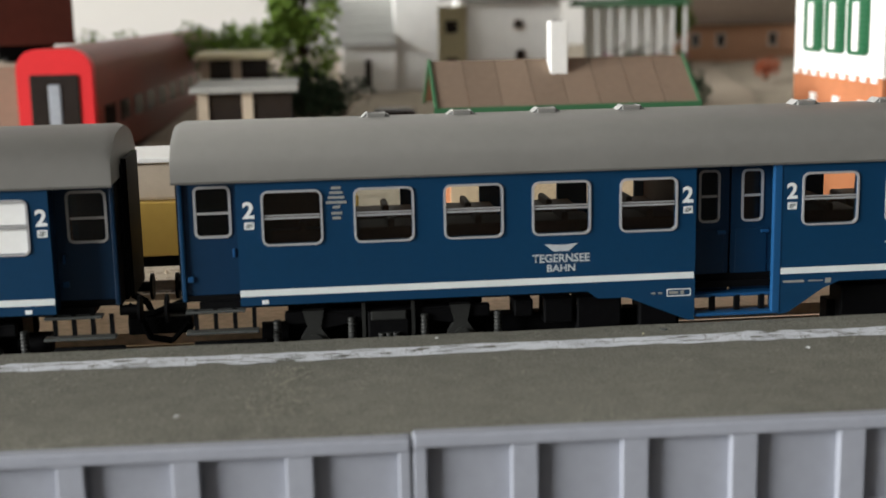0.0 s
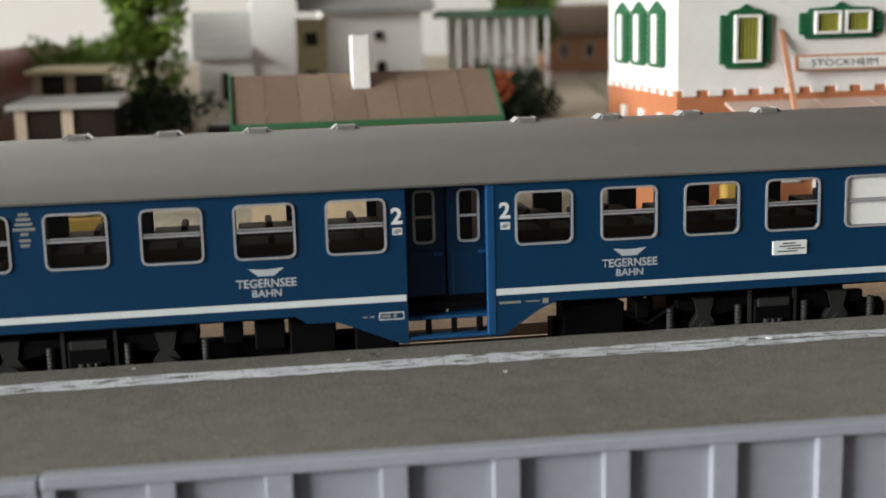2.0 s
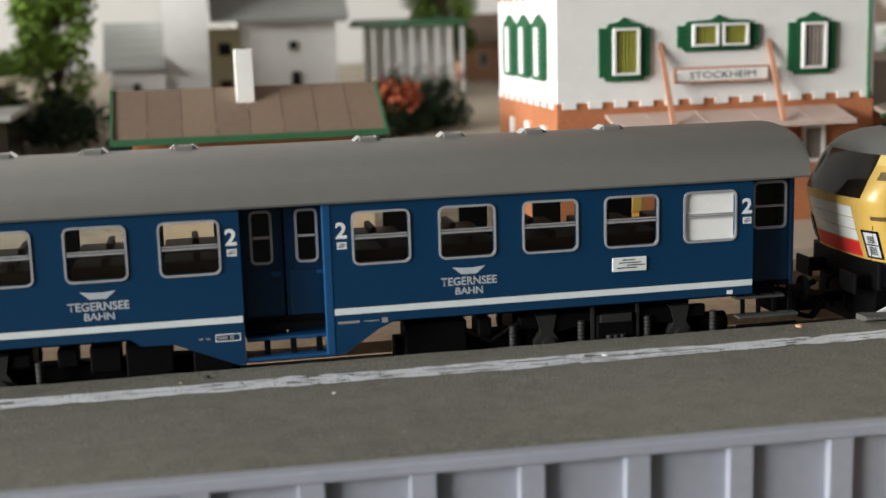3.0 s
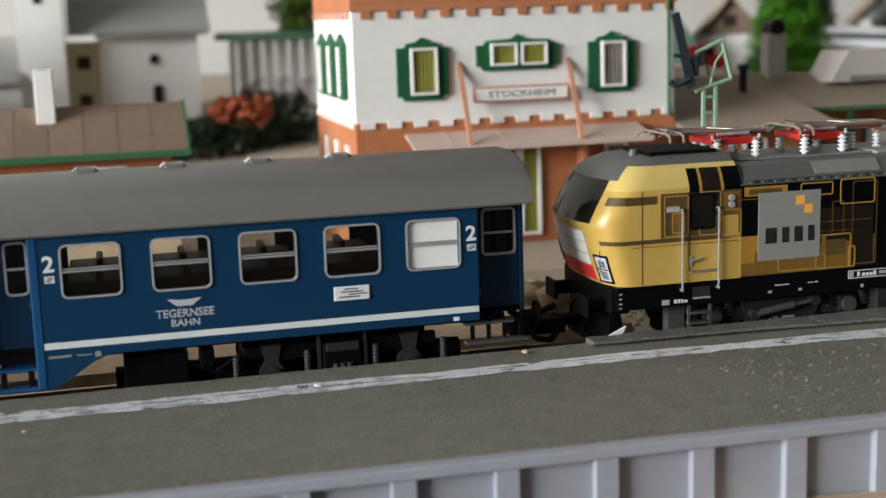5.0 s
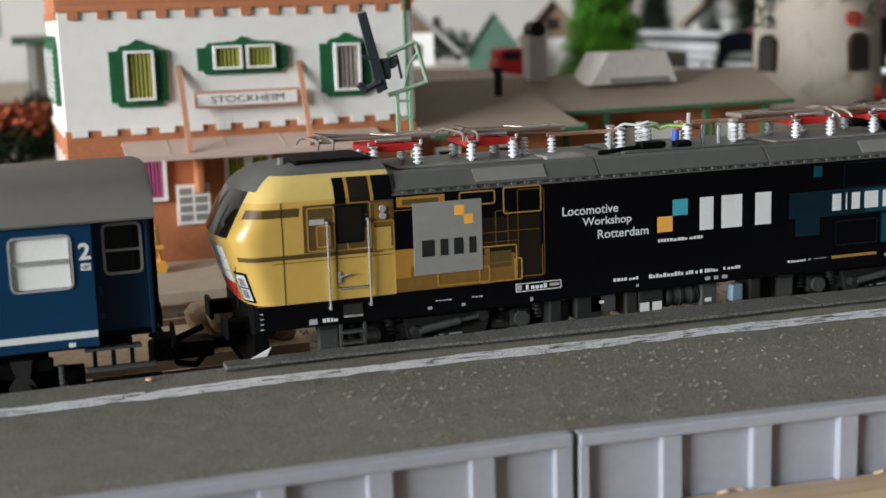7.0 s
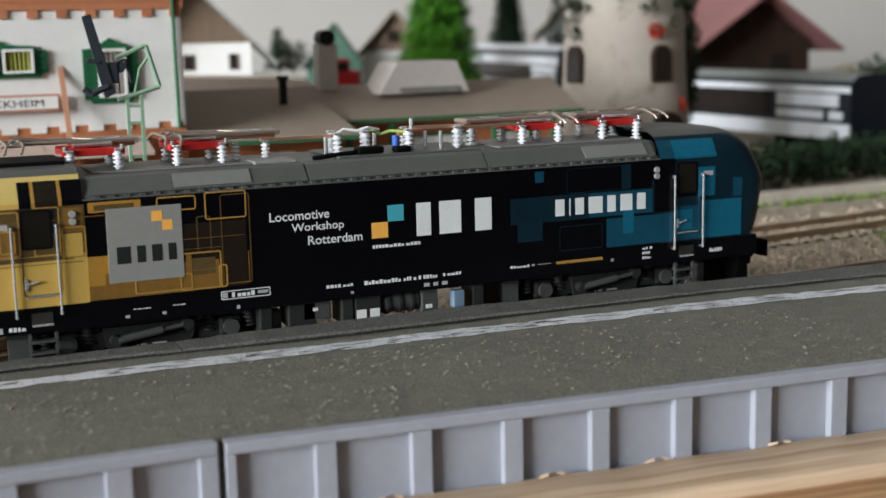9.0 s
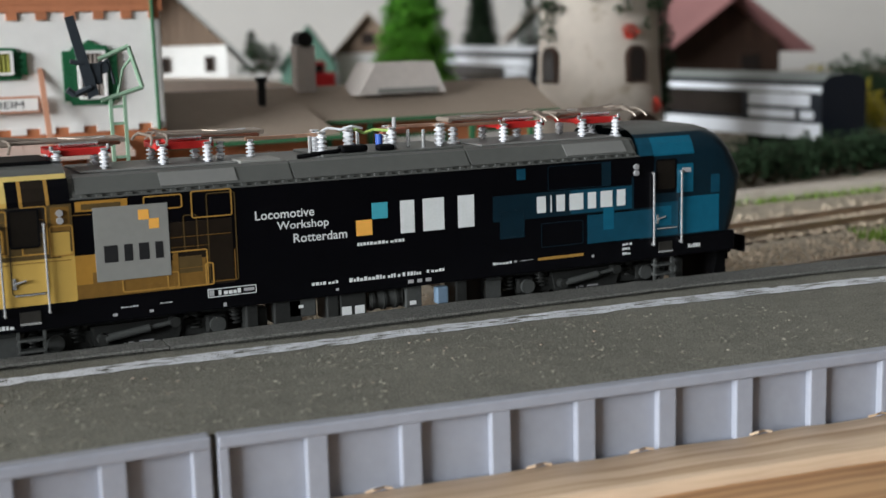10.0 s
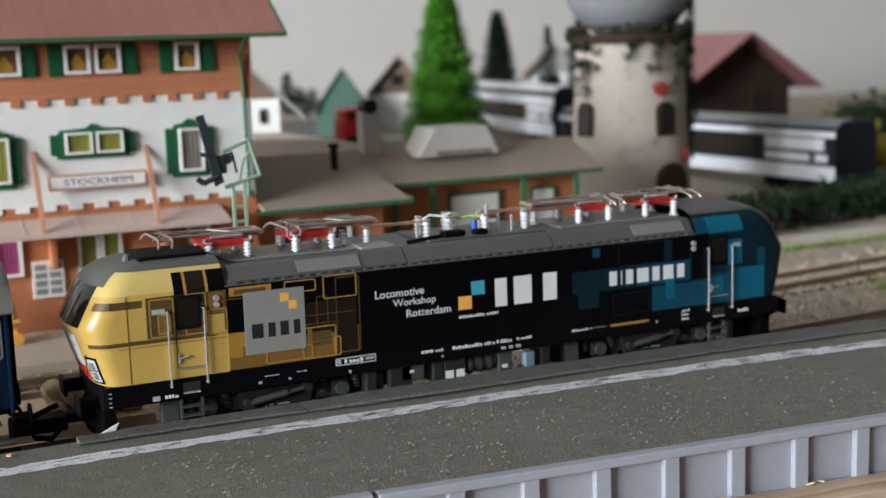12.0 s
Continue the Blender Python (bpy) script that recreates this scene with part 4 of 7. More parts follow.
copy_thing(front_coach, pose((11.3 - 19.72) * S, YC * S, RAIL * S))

# ---- electric locomotive ----
LX = 30.75           # middle of the locomotive
LSIDE = SIDE
LHALF = YC - LSIDE


CAB = [  # z, half length, half width, nose sweep
    (0.95, 8.50, 1.44, 0.52), (1.15, 8.58, 1.44, 0.54), (1.60, 8.72, 1.44, 0.58), (2.02, 8.84, 1.44, 0.66), (2.14, 8.87, 1.44, 0.7),
    (2.45, 8.72, 1.44, 0.72), (2.74, 8.56, 1.43, 0.74), (2.92, 8.44, 1.36, 0.74), (3.06, 8.30, 1.26, 0.72), (3.16, 8.14, 1.13, 0.68), (3.24, 7.92, 0.97, 0.6), (3.30, 7.5, 0.75, 0.45)]
NOSE = [(z, hl, sweep) for z, hl, w, sweep in CAB]


def nose_patch(sign, a0, a1, z0, z1, lift):
    """A thin plate that follows the curved nose between two bearings and two heights."""
    def at(a, z, out):
        for p, q in zip(NOSE, NOSE[1:]):
            if z <= q[0]:
                break
        f = (z - p[0]) / (q[0] - p[0])
        hl, sweep = p[1] + f * (q[1] - p[1]), p[2] + f * (q[2] - p[2])
        b = radians(abs(a))
        x = hl - sweep * (1 - max(0.0, math.cos(b)) ** 0.8) + out * math.cos(b)
        y = math.copysign(LHALF * math.sin(b) ** 0.72 + out * math.sin(b), a) if a else 0.0
        return (LX + sign * x, YC + y, z)
    bm, n = bmesh.new(), 8
    loops = []
    for k in range(n + 1):
        a = a0 + (a1 - a0) * k / n
        loops.append([bm.verts.new(at(a, z, o)) for z, o in ((z0, -0.03), (z0, lift), (z1, lift), (z1, -0.03))])
    for p, q in zip(loops, loops[1:]):
        for k in range(4):
            j = (k + 1) % 4
            bm.faces.new((p[k], q[k], q[j], p[j]))
    bm.faces.new(loops[0])
    bm.faces.new(loops[-1])
    bmesh.ops.recalc_face_normals(bm, faces=bm.faces)
    return bm


def cab_shell(sign, side_mat, top_mat):
    """One cab, lofted level by level round its raked nose. Materials: 0 side, 1 screen, 2 roof, 3 shoulder."""
    levels = CAB
    turn = [90, 82, 73, 63, 52, 40, 27, 13]
    around = [(-t, 1) for t in turn] + [(0, 1)] + [(t, 1) for t in reversed(turn)]
    inner = [5.85, 6.75, 7.65]
    bm = bmesh.new()
    grid = []
    for z, hl, w, sweep in levels:
        row = [(min(x, hl - sweep - 0.02 * (3 - k)), -w) for k, x in enumerate(inner)]
        for t, _ in around:
            a = radians(abs(t))
            row.append((hl - sweep * (1 - max(0.0, math.cos(a)) ** 0.8), math.copysign(w * math.sin(a) ** 0.72, t) if t else 0.0))
        row += [(min(x, hl - sweep - 0.02 * (3 - k)), w) for k, x in reversed(list(enumerate(inner)))]
        grid.append([bm.verts.new((LX + sign * x, YC + y, z)) for x, y in row])
    last = len(grid[0]) - 1
    for j in range(len(levels) - 1):
        z = (levels[j][0] + levels[j + 1][0]) / 2
        for i in range(last):
            f = bm.faces.new((grid[j][i], grid[j][i + 1], grid[j + 1][i + 1], grid[j + 1][i]))
            if 2.14 < z < 2.92 and 8 <= i < last - 8:
                f.material_index = 1
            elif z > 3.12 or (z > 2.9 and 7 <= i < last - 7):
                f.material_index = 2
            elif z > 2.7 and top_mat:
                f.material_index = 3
    top = bm.faces.new(grid[-1])
    top.material_index = 2
    bmesh.ops.recalc_face_normals(bm, faces=bm.faces)
    return bm, [side_mat, "screen", "loco_roof", top_mat]


def loco():
    c = thing("electric_locomotive", (LX, YC, RAIL), "black electric model locomotive with yellow and teal cabs", "locomotive")
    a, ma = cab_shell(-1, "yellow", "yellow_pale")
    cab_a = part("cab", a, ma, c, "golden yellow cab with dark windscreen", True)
    b, mb = cab_shell(1, "teal_dark", "teal_dark")
    cab_b = part("cab", b, mb, c, "deep teal cab with dark windscreen", True)
    xa, xb = LX - 5.85, LX + 5.85
    part("body", box(xa, xb, LSIDE, 2 * YC - LSIDE, 0.9, 2.74), "loco_black", c, "glossy black body side")
    part("sill", box(LX - 8.35, LX + 8.35, LSIDE + 0.004, 2 * YC - LSIDE - 0.004, 0.5, 0.948, 0.03), "loco_black", c)
    # roof with sloping side panels and a ribbed gutter
    mid = part("roof", prism([(YC - LHALF + 0.03, 2.742), (YC - LHALF + 0.05, 2.80), (YC - LHALF + 0.30, 3.06), (YC - LHALF + 0.38, 3.09), (YC + LHALF - 0.38, 3.09), (YC + LHALF - 0.3, 3.06), (YC + LHALF - 0.05, 2.80), (YC + LHALF - 0.03, 2.742)], xa, xb), "loco_roof", c, "dark grey roof with sloping side panels")
    slope = [(YC - LHALF + 0.012, 2.80), (YC - LHALF + 0.262, 3.07), (YC - LHALF + 0.40, 3.11), (YC - LHALF + 0.40, 3.0), (YC - LHALF + 0.1, 2.80)]
    for x0, x1 in ((xa + 0.12, xa + 4.05), (xa + 4.09, xa + 7.72), (xa + 7.76, xb - 0.1)):
        part("roof_panel", prism(slope, x0, x1), "loco_roof", mid)
    for x0, x1 in ((xa + 1.6, xa + 3.0), (xb - 1.75, xb - 0.3)):
        fr = [(YC - LHALF + 0.03, 2.845), (YC - LHALF + 0.235, 3.065), (YC - LHALF + 0.25, 3.05), (YC - LHALF + 0.045, 2.83)]
        part("grille", prism(fr, x0, x1), "loco_roof_light", mid, "lighter grey roof grille")
    for i in range(44):
        x = xa + 0.25 + i * (xb - xa - 0.5) / 43
        part("gutter_clip", box(x - 0.05, x + 0.05, LSIDE - 0.015, LSIDE + 0.06, 2.745, 2.785), "loco_roof", mid)
    part("gutter", box(xa, xb, LSIDE - 0.01, LSIDE + 0.05, 2.715, 2.742), "loco_roof", mid)
    part("roof_deck", box(xa + 0.3, xa + 3.4, YC - 0.8, YC + 0.8, 3.09, 3.13, 0.02), "loco_roof_light", mid)
    part("roof_deck", box(xa + 3.2, xa + 4.0, YC - 0.95, YC - 0.2, 3.09, 3.15, 0.02), "logo_grey", mid)
    part("roof_deck", box(xb - 3.4, xb - 0.2, YC - 0.8, YC + 0.8, 3.09, 3.13, 0.02), "loco_roof_light", mid)
    part("roof_deck", box(LX - 1.0, LX + 2.0, YC - 0.9, YC + 0.9, 3.09, 3.14, 0.02), "loco_roof", mid)
    part("roof_hatch", box(LX - 7.4, LX - 6.0, YC - 0.75, YC + 0.6, 3.2, 3.37, 0.03), "black", c, "black roof hatch behind the cab")
    part("roof_dome", box(LX + 6.2, LX + 7.2, YC - 0.6, YC + 0.6, 3.18, 3.25, 0.05), "loco_roof", c)
    part("horn", rod((LX - 7.55, YC - 0.35, 3.2), (LX - 7.55, YC - 0.35, 3.4), 0.12, 0.07), "loco_roof", c)

    # --- livery: printed blocks on the side ---
    def prints(name, mat, rects, lift, label=""):
        for k, r in enumerate(rects):
            part(name, plates([r], LSIDE - lift - 0.0004 * k + 0.003, 0.003), mat, c, label)

    def outlines(name, mat, rects, lift, w=0.026):
        for k, (x0, x1, z0, z1) in enumerate(rects):
            part(name, ring(x0, x1, z0, z1, w, 0.05, LSIDE - lift - 0.0004 * k, LSIDE - lift + 0.003), mat, c)

    part("yellow_block", plates([(LX - 5.86, 24.92, 0.96, 1.70), (LX - 5.86, 24.92, 1.70, 2.2)], LSIDE, 0.004), "yellow", c)
    prints("shade_block", "amber_dark", [(22.57, 23.2, 2.48, 2.63), (22.5, 24.7, 1.74, 1.82), (23.28, 24.92, 1.83, 2.66)], 0.006)
    for z0, z1 in ((2.48, 2.63), (1.74, 1.82)):
        part("shade_block", nose_patch(-1, -90, -50, z0, z1, 0.006), "amber_dark", cab_a)
    prints("yellow_block", "yellow", [(24.52, 24.86, 1.76, 2.18)], 0.009)
    prints("amber_block", "amber_mid", [(23.5, 23.78, 1.84, 2.28), (24.56, 24.88, 2.2, 2.62)], 0.009)
    prints("shade_block", "amber_night", [(23.82, 24.5, 2.2, 2.66)], 0.0075)
    prints("amber_block", "amber", [(24.92, 25.4, 1.02, 1.74), (24.98, 25.88, 2.50, 2.68)], 0.006)
    prints("amber_block", "amber_mid", [(24.92, 26.75, 0.97, 1.22), (26.56, 27.22, 0.99, 1.5), (25.2, 26.6, 1.22, 1.42)], 0.0075)
    prints("shade_block", "amber_night", [(26.56, 27.74, 0.98, 2.18)], 0.005)
    prints("shade_block", "amber_dark", [(25.08, 25.76, 2.53, 2.63), (26.65, 27.15, 1.25, 1.55)], 0.009)
    prints("thin_line", "amber_mid", [(24.92, 25.25, 2.44, 2.455), (26.56, 27.7, 1.9, 1.91), (26.56, 27.3, 1.72, 1.728), (26.62, 26.72, 0.98, 1.62), (26.56, 27.3, 1.33, 1.342), (26.0, 27.2, 1.1, 1.112), (23.3, 24.9, 2.42, 2.432), (22.7, 24.86, 1.68, 1.692)], 0.011)
    outlines("amber_outline", "amber_line", [(23.34, 23.84, 1.84, 2.62), (23.5, 23.76, 1.9, 2.3), (24.05, 24.5, 1.82, 2.66), (24.52, 24.92, 1.76, 2.3), (26.15, 26.85, 2.43, 2.69),
                                              (27.0, 27.76, 2.22, 2.72), (26.5, 27.26, 0.98, 1.66), (27.2, 27.36, 0.98, 1.40), (25.7, 26.72, 1.0, 1.3)], 0.012)
    outlines("shade_outline", "amber_dark", [(27.28, 27.82, 1.02, 2.66), (26.84, 27.1, 1.64, 2.3)], 0.006, 0.02)
    prints("amber_outline", "amber_mid", [(27.755, 27.775, 1.04, 1.6), (27.3, 27.77, 1.03, 1.045)], 0.009)
    part("door_seam", ring(23.84, 24.46, 1.15, 2.64, 0.018, 0.05, LSIDE - 0.014, LSIDE - 0.011), "dark_gap", c)
    for x, z0, z1 in ((22.9, 0.97, 2.73), (22.06, 1.0, 1.7)):
        prints("panel_seam", "dark_gap", [(x, x + 0.014, z0, z1)], 0.006)
    # cab roof side blocks above the shoulder
    ys = YC - LHALF
    for x0, x1, m in ((23.86, 24.06, "loco_black"), (24.06, 24.12, "amber_line"), (24.12, 24.5, "amber_night"), (24.5, 24.56, "amber_line"), (24.56, LX - 5.84, "loco_black")):
        band = [(ys - 0.006, 2.66), (ys + 0.0, 2.745), (ys + 0.092, 2.955), (ys + 0.19, 3.085), (ys + 0.22, 3.08), (ys + 0.12, 2.94), (ys + 0.02, 2.66)]
        part("shoulder_band", prism(band, x0, x1), m, cab_a)
    for x0, x1, m in ((LX + 5.84, 36.55, "loco_black"), (36.55, 36.95, "teal_mid"), (36.95, 38.0, "teal")):
        band = [(ys - 0.006, 2.70), (ys + 0.0, 2.745), (ys + 0.092, 2.955), (ys + 0.19, 3.085), (ys + 0.22, 3.08), (ys + 0.12, 2.94), (ys + 0.02, 2.70)]
        part("shoulder_band", prism(band, x0, x1), m, cab_b)
    # grey company panel: plain shapes
    part("company_panel", box(25.27, 26.58, LSIDE - 0.02, LSIDE - 0.002, 1.24, 2.55, 0.004), "logo_grey", c, "flat grey company panel")
    for r in ((26.05, 26.24, 2.28, 2.46), (26.23, 26.41, 2.11, 2.29)):
        part("orange_square", plates([r], LSIDE - 0.02, 0.003), "orange_square", c)
    x = 25.42
    for w in (0.33, 0.24, 0.27, 0.23):
        part("mark_block", plates([(x, x + w - 0.09, 1.57, 1.87)], LSIDE - 0.02, 0.003), "print_black", c)
        x += w + 0.02
    # white words and company marks
    lettering("word", "Locomotive", 28.18, 29.33, 2.08, 2.25, LSIDE - 0.006, "white", c)
    lettering("word", "Workshop", 28.59, 29.61, 1.82, 2.02, LSIDE - 0.006, "white", c)
    lettering("word", "Rotterdam", 28.90, 29.97, 1.60, 1.77, LSIDE - 0.006, "white", c)
    prints("teal_square", "teal_square", [(30.49, 30.82, 1.91, 2.22)], 0.004)
    prints("orange_square", "orange_square", [(30.16, 30.49, 1.61, 1.91)], 0.004)
    for x, w in ((31.08, 0.3), (31.56, 0.46), (32.32, 0.36)):
        part("mark_block", prism([(x, 1.58), (x + w, 1.58), (x + w, 2.22), (x, 2.22)], LSIDE - 0.006, LSIDE - 0.002, "y"), "white", c, "white company mark block")
    x = 34.1
    for w in (0.28, 0.10, 0.27, 0.40, 0.27, 0.36, 0.28):
        prints("mark_block", "white", [(x, x + w - 0.07, 1.72, 2.06)], 0.016)
        x += w + 0.04
    # teal blocks
    prints("teal_block", "teal_dark", [(33.1, 36.4, 1.62, 2.14), (35.66, 35.88, 2.16, 2.66), (33.25, 33.82, 1.26, 1.84), (36.4, 37.0, 1.6, 2.3)], 0.004)
    prints("teal_block", "teal_mid", [(35.3, 36.92, 0.98, 1.58), (34.9, 36.4, 1.64, 2.12), (33.65, 33.85, 2.43, 2.65), (36.95, 37.58, 0.98, 1.7), (38.44, 38.68, 1.82, 2.22)], 0.0075)
    prints("teal_block", "teal", [(35.69, 35.95, 1.24, 1.74), (37.62, 38.66, 0.98, 1.78), (37.54, 37.97, 1.88, 2.5), (36.98, 37.4, 1.2, 1.62)], 0.009)
    outlines("teal_outline", "teal_dark", [(34.37, 35.88, 2.16, 2.66), (33.27, 33.8, 1.28, 1.82), (34.2, 35.2, 1.0, 1.5)], 0.0085, 0.012)
    prints("black_block", "loco_black", [(37.0, 37.5, 1.9, 2.6), (36.45, 36.95, 1.62, 2.72)], 0.0065)
    # doors, handrails, lamps
    for s, x0, rails in ((-1, 23.88, (23.69, 24.43)), (1, 37.03, (36.92, 37.63))):
        part("door_window", prism(rounded(x0, x0 + 0.46, 1.98, 2.6, 0.05), LSIDE - 0.017, LSIDE + 0.02, "y"), "screen", c, "dark cab door window")
        part("door_window_frame", ring(x0 - 0.03, x0 + 0.49, 1.95, 2.63, 0.04, 0.06, LSIDE - 0.02, LSIDE), "black", c)
        for x in rails:
            h = part("handrail", rod((x, LSIDE - 0.07, 0.8), (x, LSIDE - 0.07, 2.36), 0.022, seg=8), "chrome", c, "bright upright handrail", True)
            for z in (0.82, 2.34):
                part("rail_foot", rod((x, LSIDE - 0.08, z), (x, LSIDE + 0.02, z), 0.03, seg=8), "chrome", h)
        part("door_handle", bar([(x0 + 0.02, LSIDE - 0.04, 1.36), (x0 + 0.2, LSIDE - 0.04, 1.4)], 0.02), "chrome", c)
        part("lock", box(x0 - 0.02, x0 + 0.04, LSIDE - 0.03, LSIDE, 1.25, 1.45, 0.01), "chrome", c)
        part("kick_plate", box(x0, x0 + 0.5, LSIDE - 0.03, LSIDE, 1.13, 1.16), "chrome", c)
        part("step_recess", box(x0 + 0.05, x0 + 0.4, LSIDE - 0.012, LSIDE + 0.01, 0.62, 0.85), "dark_gap", c)
        part("step_tread", box(x0 + 0.05, x0 + 0.4, LSIDE - 0.03, LSIDE, 0.62, 0.66), "chrome", c)
        part("number_plate", plates([(rails[0] - 0.3 if s < 0 else rails[1] + 0.05, rails[0] - 0.04 if s < 0 else rails[1] + 0.28, 2.31, 2.41)], LSIDE - 0.01, 0.004), "sill_print", c)
        for z in (2.38, 2.51):
            xs = 24.71 if s < 0 else 36.5
            part("camera_knob", rod((xs, LSIDE - 0.05, z), (xs, LSIDE, z), 0.06, seg=14), "silver", c, "", True)
        # ladder under the door
        lad = bmesh.new()
        for x in (x0 - 0.02, x0 + 0.42):
            box(x, x + 0.05, LSIDE + 0.05, LSIDE + 0.1, -0.1, 0.5, bm=lad)
        for z in (-0.08, 0.12, 0.32):
            box(x0, x0 + 0.45, LSIDE, LSIDE + 0.2, z, z + 0.04, bm=lad)
        part("ladder", lad, "bogie_light", c, "grey boarding ladder")
    for s in (-1, 1):
        for side in (-1, 1):
            hl = part("headlight", nose_patch(s, side * 33, side * 57, 1.0, 1.54, 0.02), "black", c, "headlight cluster with clear lenses")
            part("lens", nose_patch(s, side * 36, side * 54, 1.04, 1.5, 0.03), "lamp_glass", hl, "", True)
            for z0, z1 in ((1.08, 1.24), (1.3, 1.44)):
                part("reflector", nose_patch(s, side * 40, side * 50, z0, z1, 0.04), "chrome", hl, "", True)
            part("lens_bar", nose_patch(s, side * 36, side * 54, 1.26, 1.28, 0.042), "black", hl)
        for z0, z1, m in ((1.76, 1.96, "white"), (1.53, 1.74, "white"), (1.31, 1.51, "white"), (1.0, 1.28, "bright_red")):
            part("nose_marking", nose_patch(s, -26, 26, z0, z1, 0.012), m, c)
        part("wiper", bar([(LX + s * 8.72, YC - 0.5, 2.2), (LX + s * 8.5, YC - 0.2, 2.55)], 0.02), "black", c)
        # buffer beam, buffers, plough, coupler
        part("buffer_beam", box(min(LX + s * 8.0, LX + s * 8.42), max(LX + s * 8.0, LX + s * 8.42), YC - 1.26, YC + 1.26, 0.4, 0.94, 0.05), "black", c)
        for y in (YC - 0.88, YC + 0.88):
            bf = rod((LX + s * 8.38, y, 0.55), (LX + s * 8.8, y, 0.55), 0.15, seg=14)
            box(min(LX + s * 8.78, LX + s * 8.86), max(LX + s * 8.78, LX + s * 8.86), y - 0.3, y + 0.3, 0.36, 0.74, 0.03, bm=bf)
            part("buffer", bf, "black", c, "black rectangular buffer")
        part("plough", prism([(LX + s * 8.0, -0.38), (LX + s * 8.4, -0.38), (LX + s * 8.35, 0.42), (LX + s * 8.15, 0.42)], YC - 1.1, YC + 1.1, "y"), "black", c)
        part("coupler", box(min(LX + s * 8.4, LX + s * 9.2), max(LX + s * 8.4, LX + s * 9.2), YC - 0.14, YC + 0.14, 0.0, 0.2, 0.03), "black", c)
        for y in (-0.35, 0.35):
            part("brake_hose", bar([(LX + s * 8.42, YC + y, 0.45), (LX + s * 8.6, YC + y, 0.3), (LX + s * 8.58, YC + y, -0.05), (LX + s * 8.46, YC + y, -0.2)], 0.035), "black", c)
    part("guard", prism([(22.05, -0.06), (22.5, -0.02), (22.62, 0.2), (22.35, 0.08)], LSIDE + 0.08, LSIDE + 0.12, "y"), "white", c, "white torn plastic guard")
    # small white data marks along the sill
    for r in ((27.22, 28.14, 0.74, 0.9),):
        part("data_plate", ring(*r, 0.015, 0.02, LSIDE - 0.008, LSIDE - 0.002), "white", c)
    def print_row(x0, x1, z0, z1, seed):
        """A line of small print, as short pale bars of uneven width."""
        rng = random.Random(seed)
        cells, x = [], x0
        while x < x1 - 0.02:
            w = 0.035 + 0.04 * rng.random()
            cells.append((x, min(x + w, x1), z0, z1 - (0.3 * (z1 - z0) if rng.random() < 0.35 else 0)))
            x += w + (0.05 if rng.random() < 0.18 else 0.018)
        part("data_row", plates(cells, LSIDE - 0.004, 0.004), "white", c, "small white printed data")

    for k, r in enumerate(((29.22, 29.76, 0.745, 0.805), (29.98, 30.72, 0.735, 0.815), (30.78, 31.48, 0.735, 0.81), (31.61, 32.05, 0.75, 0.81), (27.42, 27.86, 0.775, 0.865), (33.08, 33.5, 0.75, 0.8),
                           (23.55, 23.85, 0.57, 0.64), (37.85, 38.2, 0.66, 0.74), (25.65, 25.95, 0.735, 0.755), (26.35, 26.6, 0.735, 0.755), (36.16, 36.4, 0.86, 0.91), (36.16, 36.4, 0.76, 0.81), (36.16, 36.4, 0.66, 0.71), (30.17, 31.18, 1.42, 1.48))):
        print_row(*r, k + 5)
    prints("data_mark", "sill_print", [(27.25, 27.34, 0.770, 0.870), (27.90, 28.10, 0.796, 0.854), 
                                  (31.20, 31.32, 0.580, 0.650), (31.40, 31.50, 0.580, 0.650), (31.58, 31.70, 0.580, 0.650), (33.56, 33.62, 0.760, 0.800), (33.70, 34.00, 0.774, 0.786),
                                  (25.50, 25.58, 0.600, 0.650), (26.15, 26.22, 0.600, 0.650), (23.30, 23.45, 0.550, 0.650), (35.40, 35.46, 0.680, 0.740),
                                  (29.70, 29.76, 0.600, 0.650), (27.50, 27.56, 0.550, 0.620)], 0.007)
    prints("step_mark", "white", [(22.44, 22.5, 0.55 + 0.09 * k, 0.565 + 0.09 * k) for k in range(4)], 0.007)
    prints("rust_print", "amber_line", [(34.12, 35.2, 0.74, 0.80)], 0.007)
    # --- bogies ---
    for bx in (LX - 4.75, LX + 4.75):
        b = part("bogie", box(bx - 2.25, bx + 2.25, LSIDE + 0.42, LSIDE + 0.54, 0.38, 0.5, 0.03), "bogie", c, "grey bogie frame with dampers")
        keel = [(bx - 0.85, 0.38), (bx - 0.78, 0.02), (bx - 0.55, -0.22), (bx + 0.5, -0.22), (bx + 0.72, -0.02), (bx + 0.85, 0.38)]
        k = part("bogie_frame", prism(keel, LSIDE + 0.34, LSIDE + 0.52, "y"), "bogie", b, "dark grey dropped bogie beam")
        for x, z, w in ((bx - 0.2, 0.0, 0.1), (bx + 0.0, 0.0, 0.26), (bx - 0.28, -0.01, 0.04)):
            part("print_mark", plates([(x, x + w, z, z + 0.035)], LSIDE + 0.34, 0.003), "sill_print", k)
        part("bogie_frame", box(bx - 2.2, bx + 2.2, 2 * YC - LSIDE - 0.5, 2 * YC - LSIDE - 0.36, 0.05, 0.42, 0.04), "bogie", b)
        for s in (-1, 1):
            xw, zw = bx + s * 1.46, 0.1
            for y in (YC - 0.82, YC + 0.82):
                w = rod((xw, y - 0.05, zw), (xw, y + 0.05, zw), 0.62, seg=36)
                rod((xw, y - 0.14, zw), (xw, y + 0.14, zw), 0.2, seg=16, bm=w)
                part("wheel", w, "bogie", b, "", True)
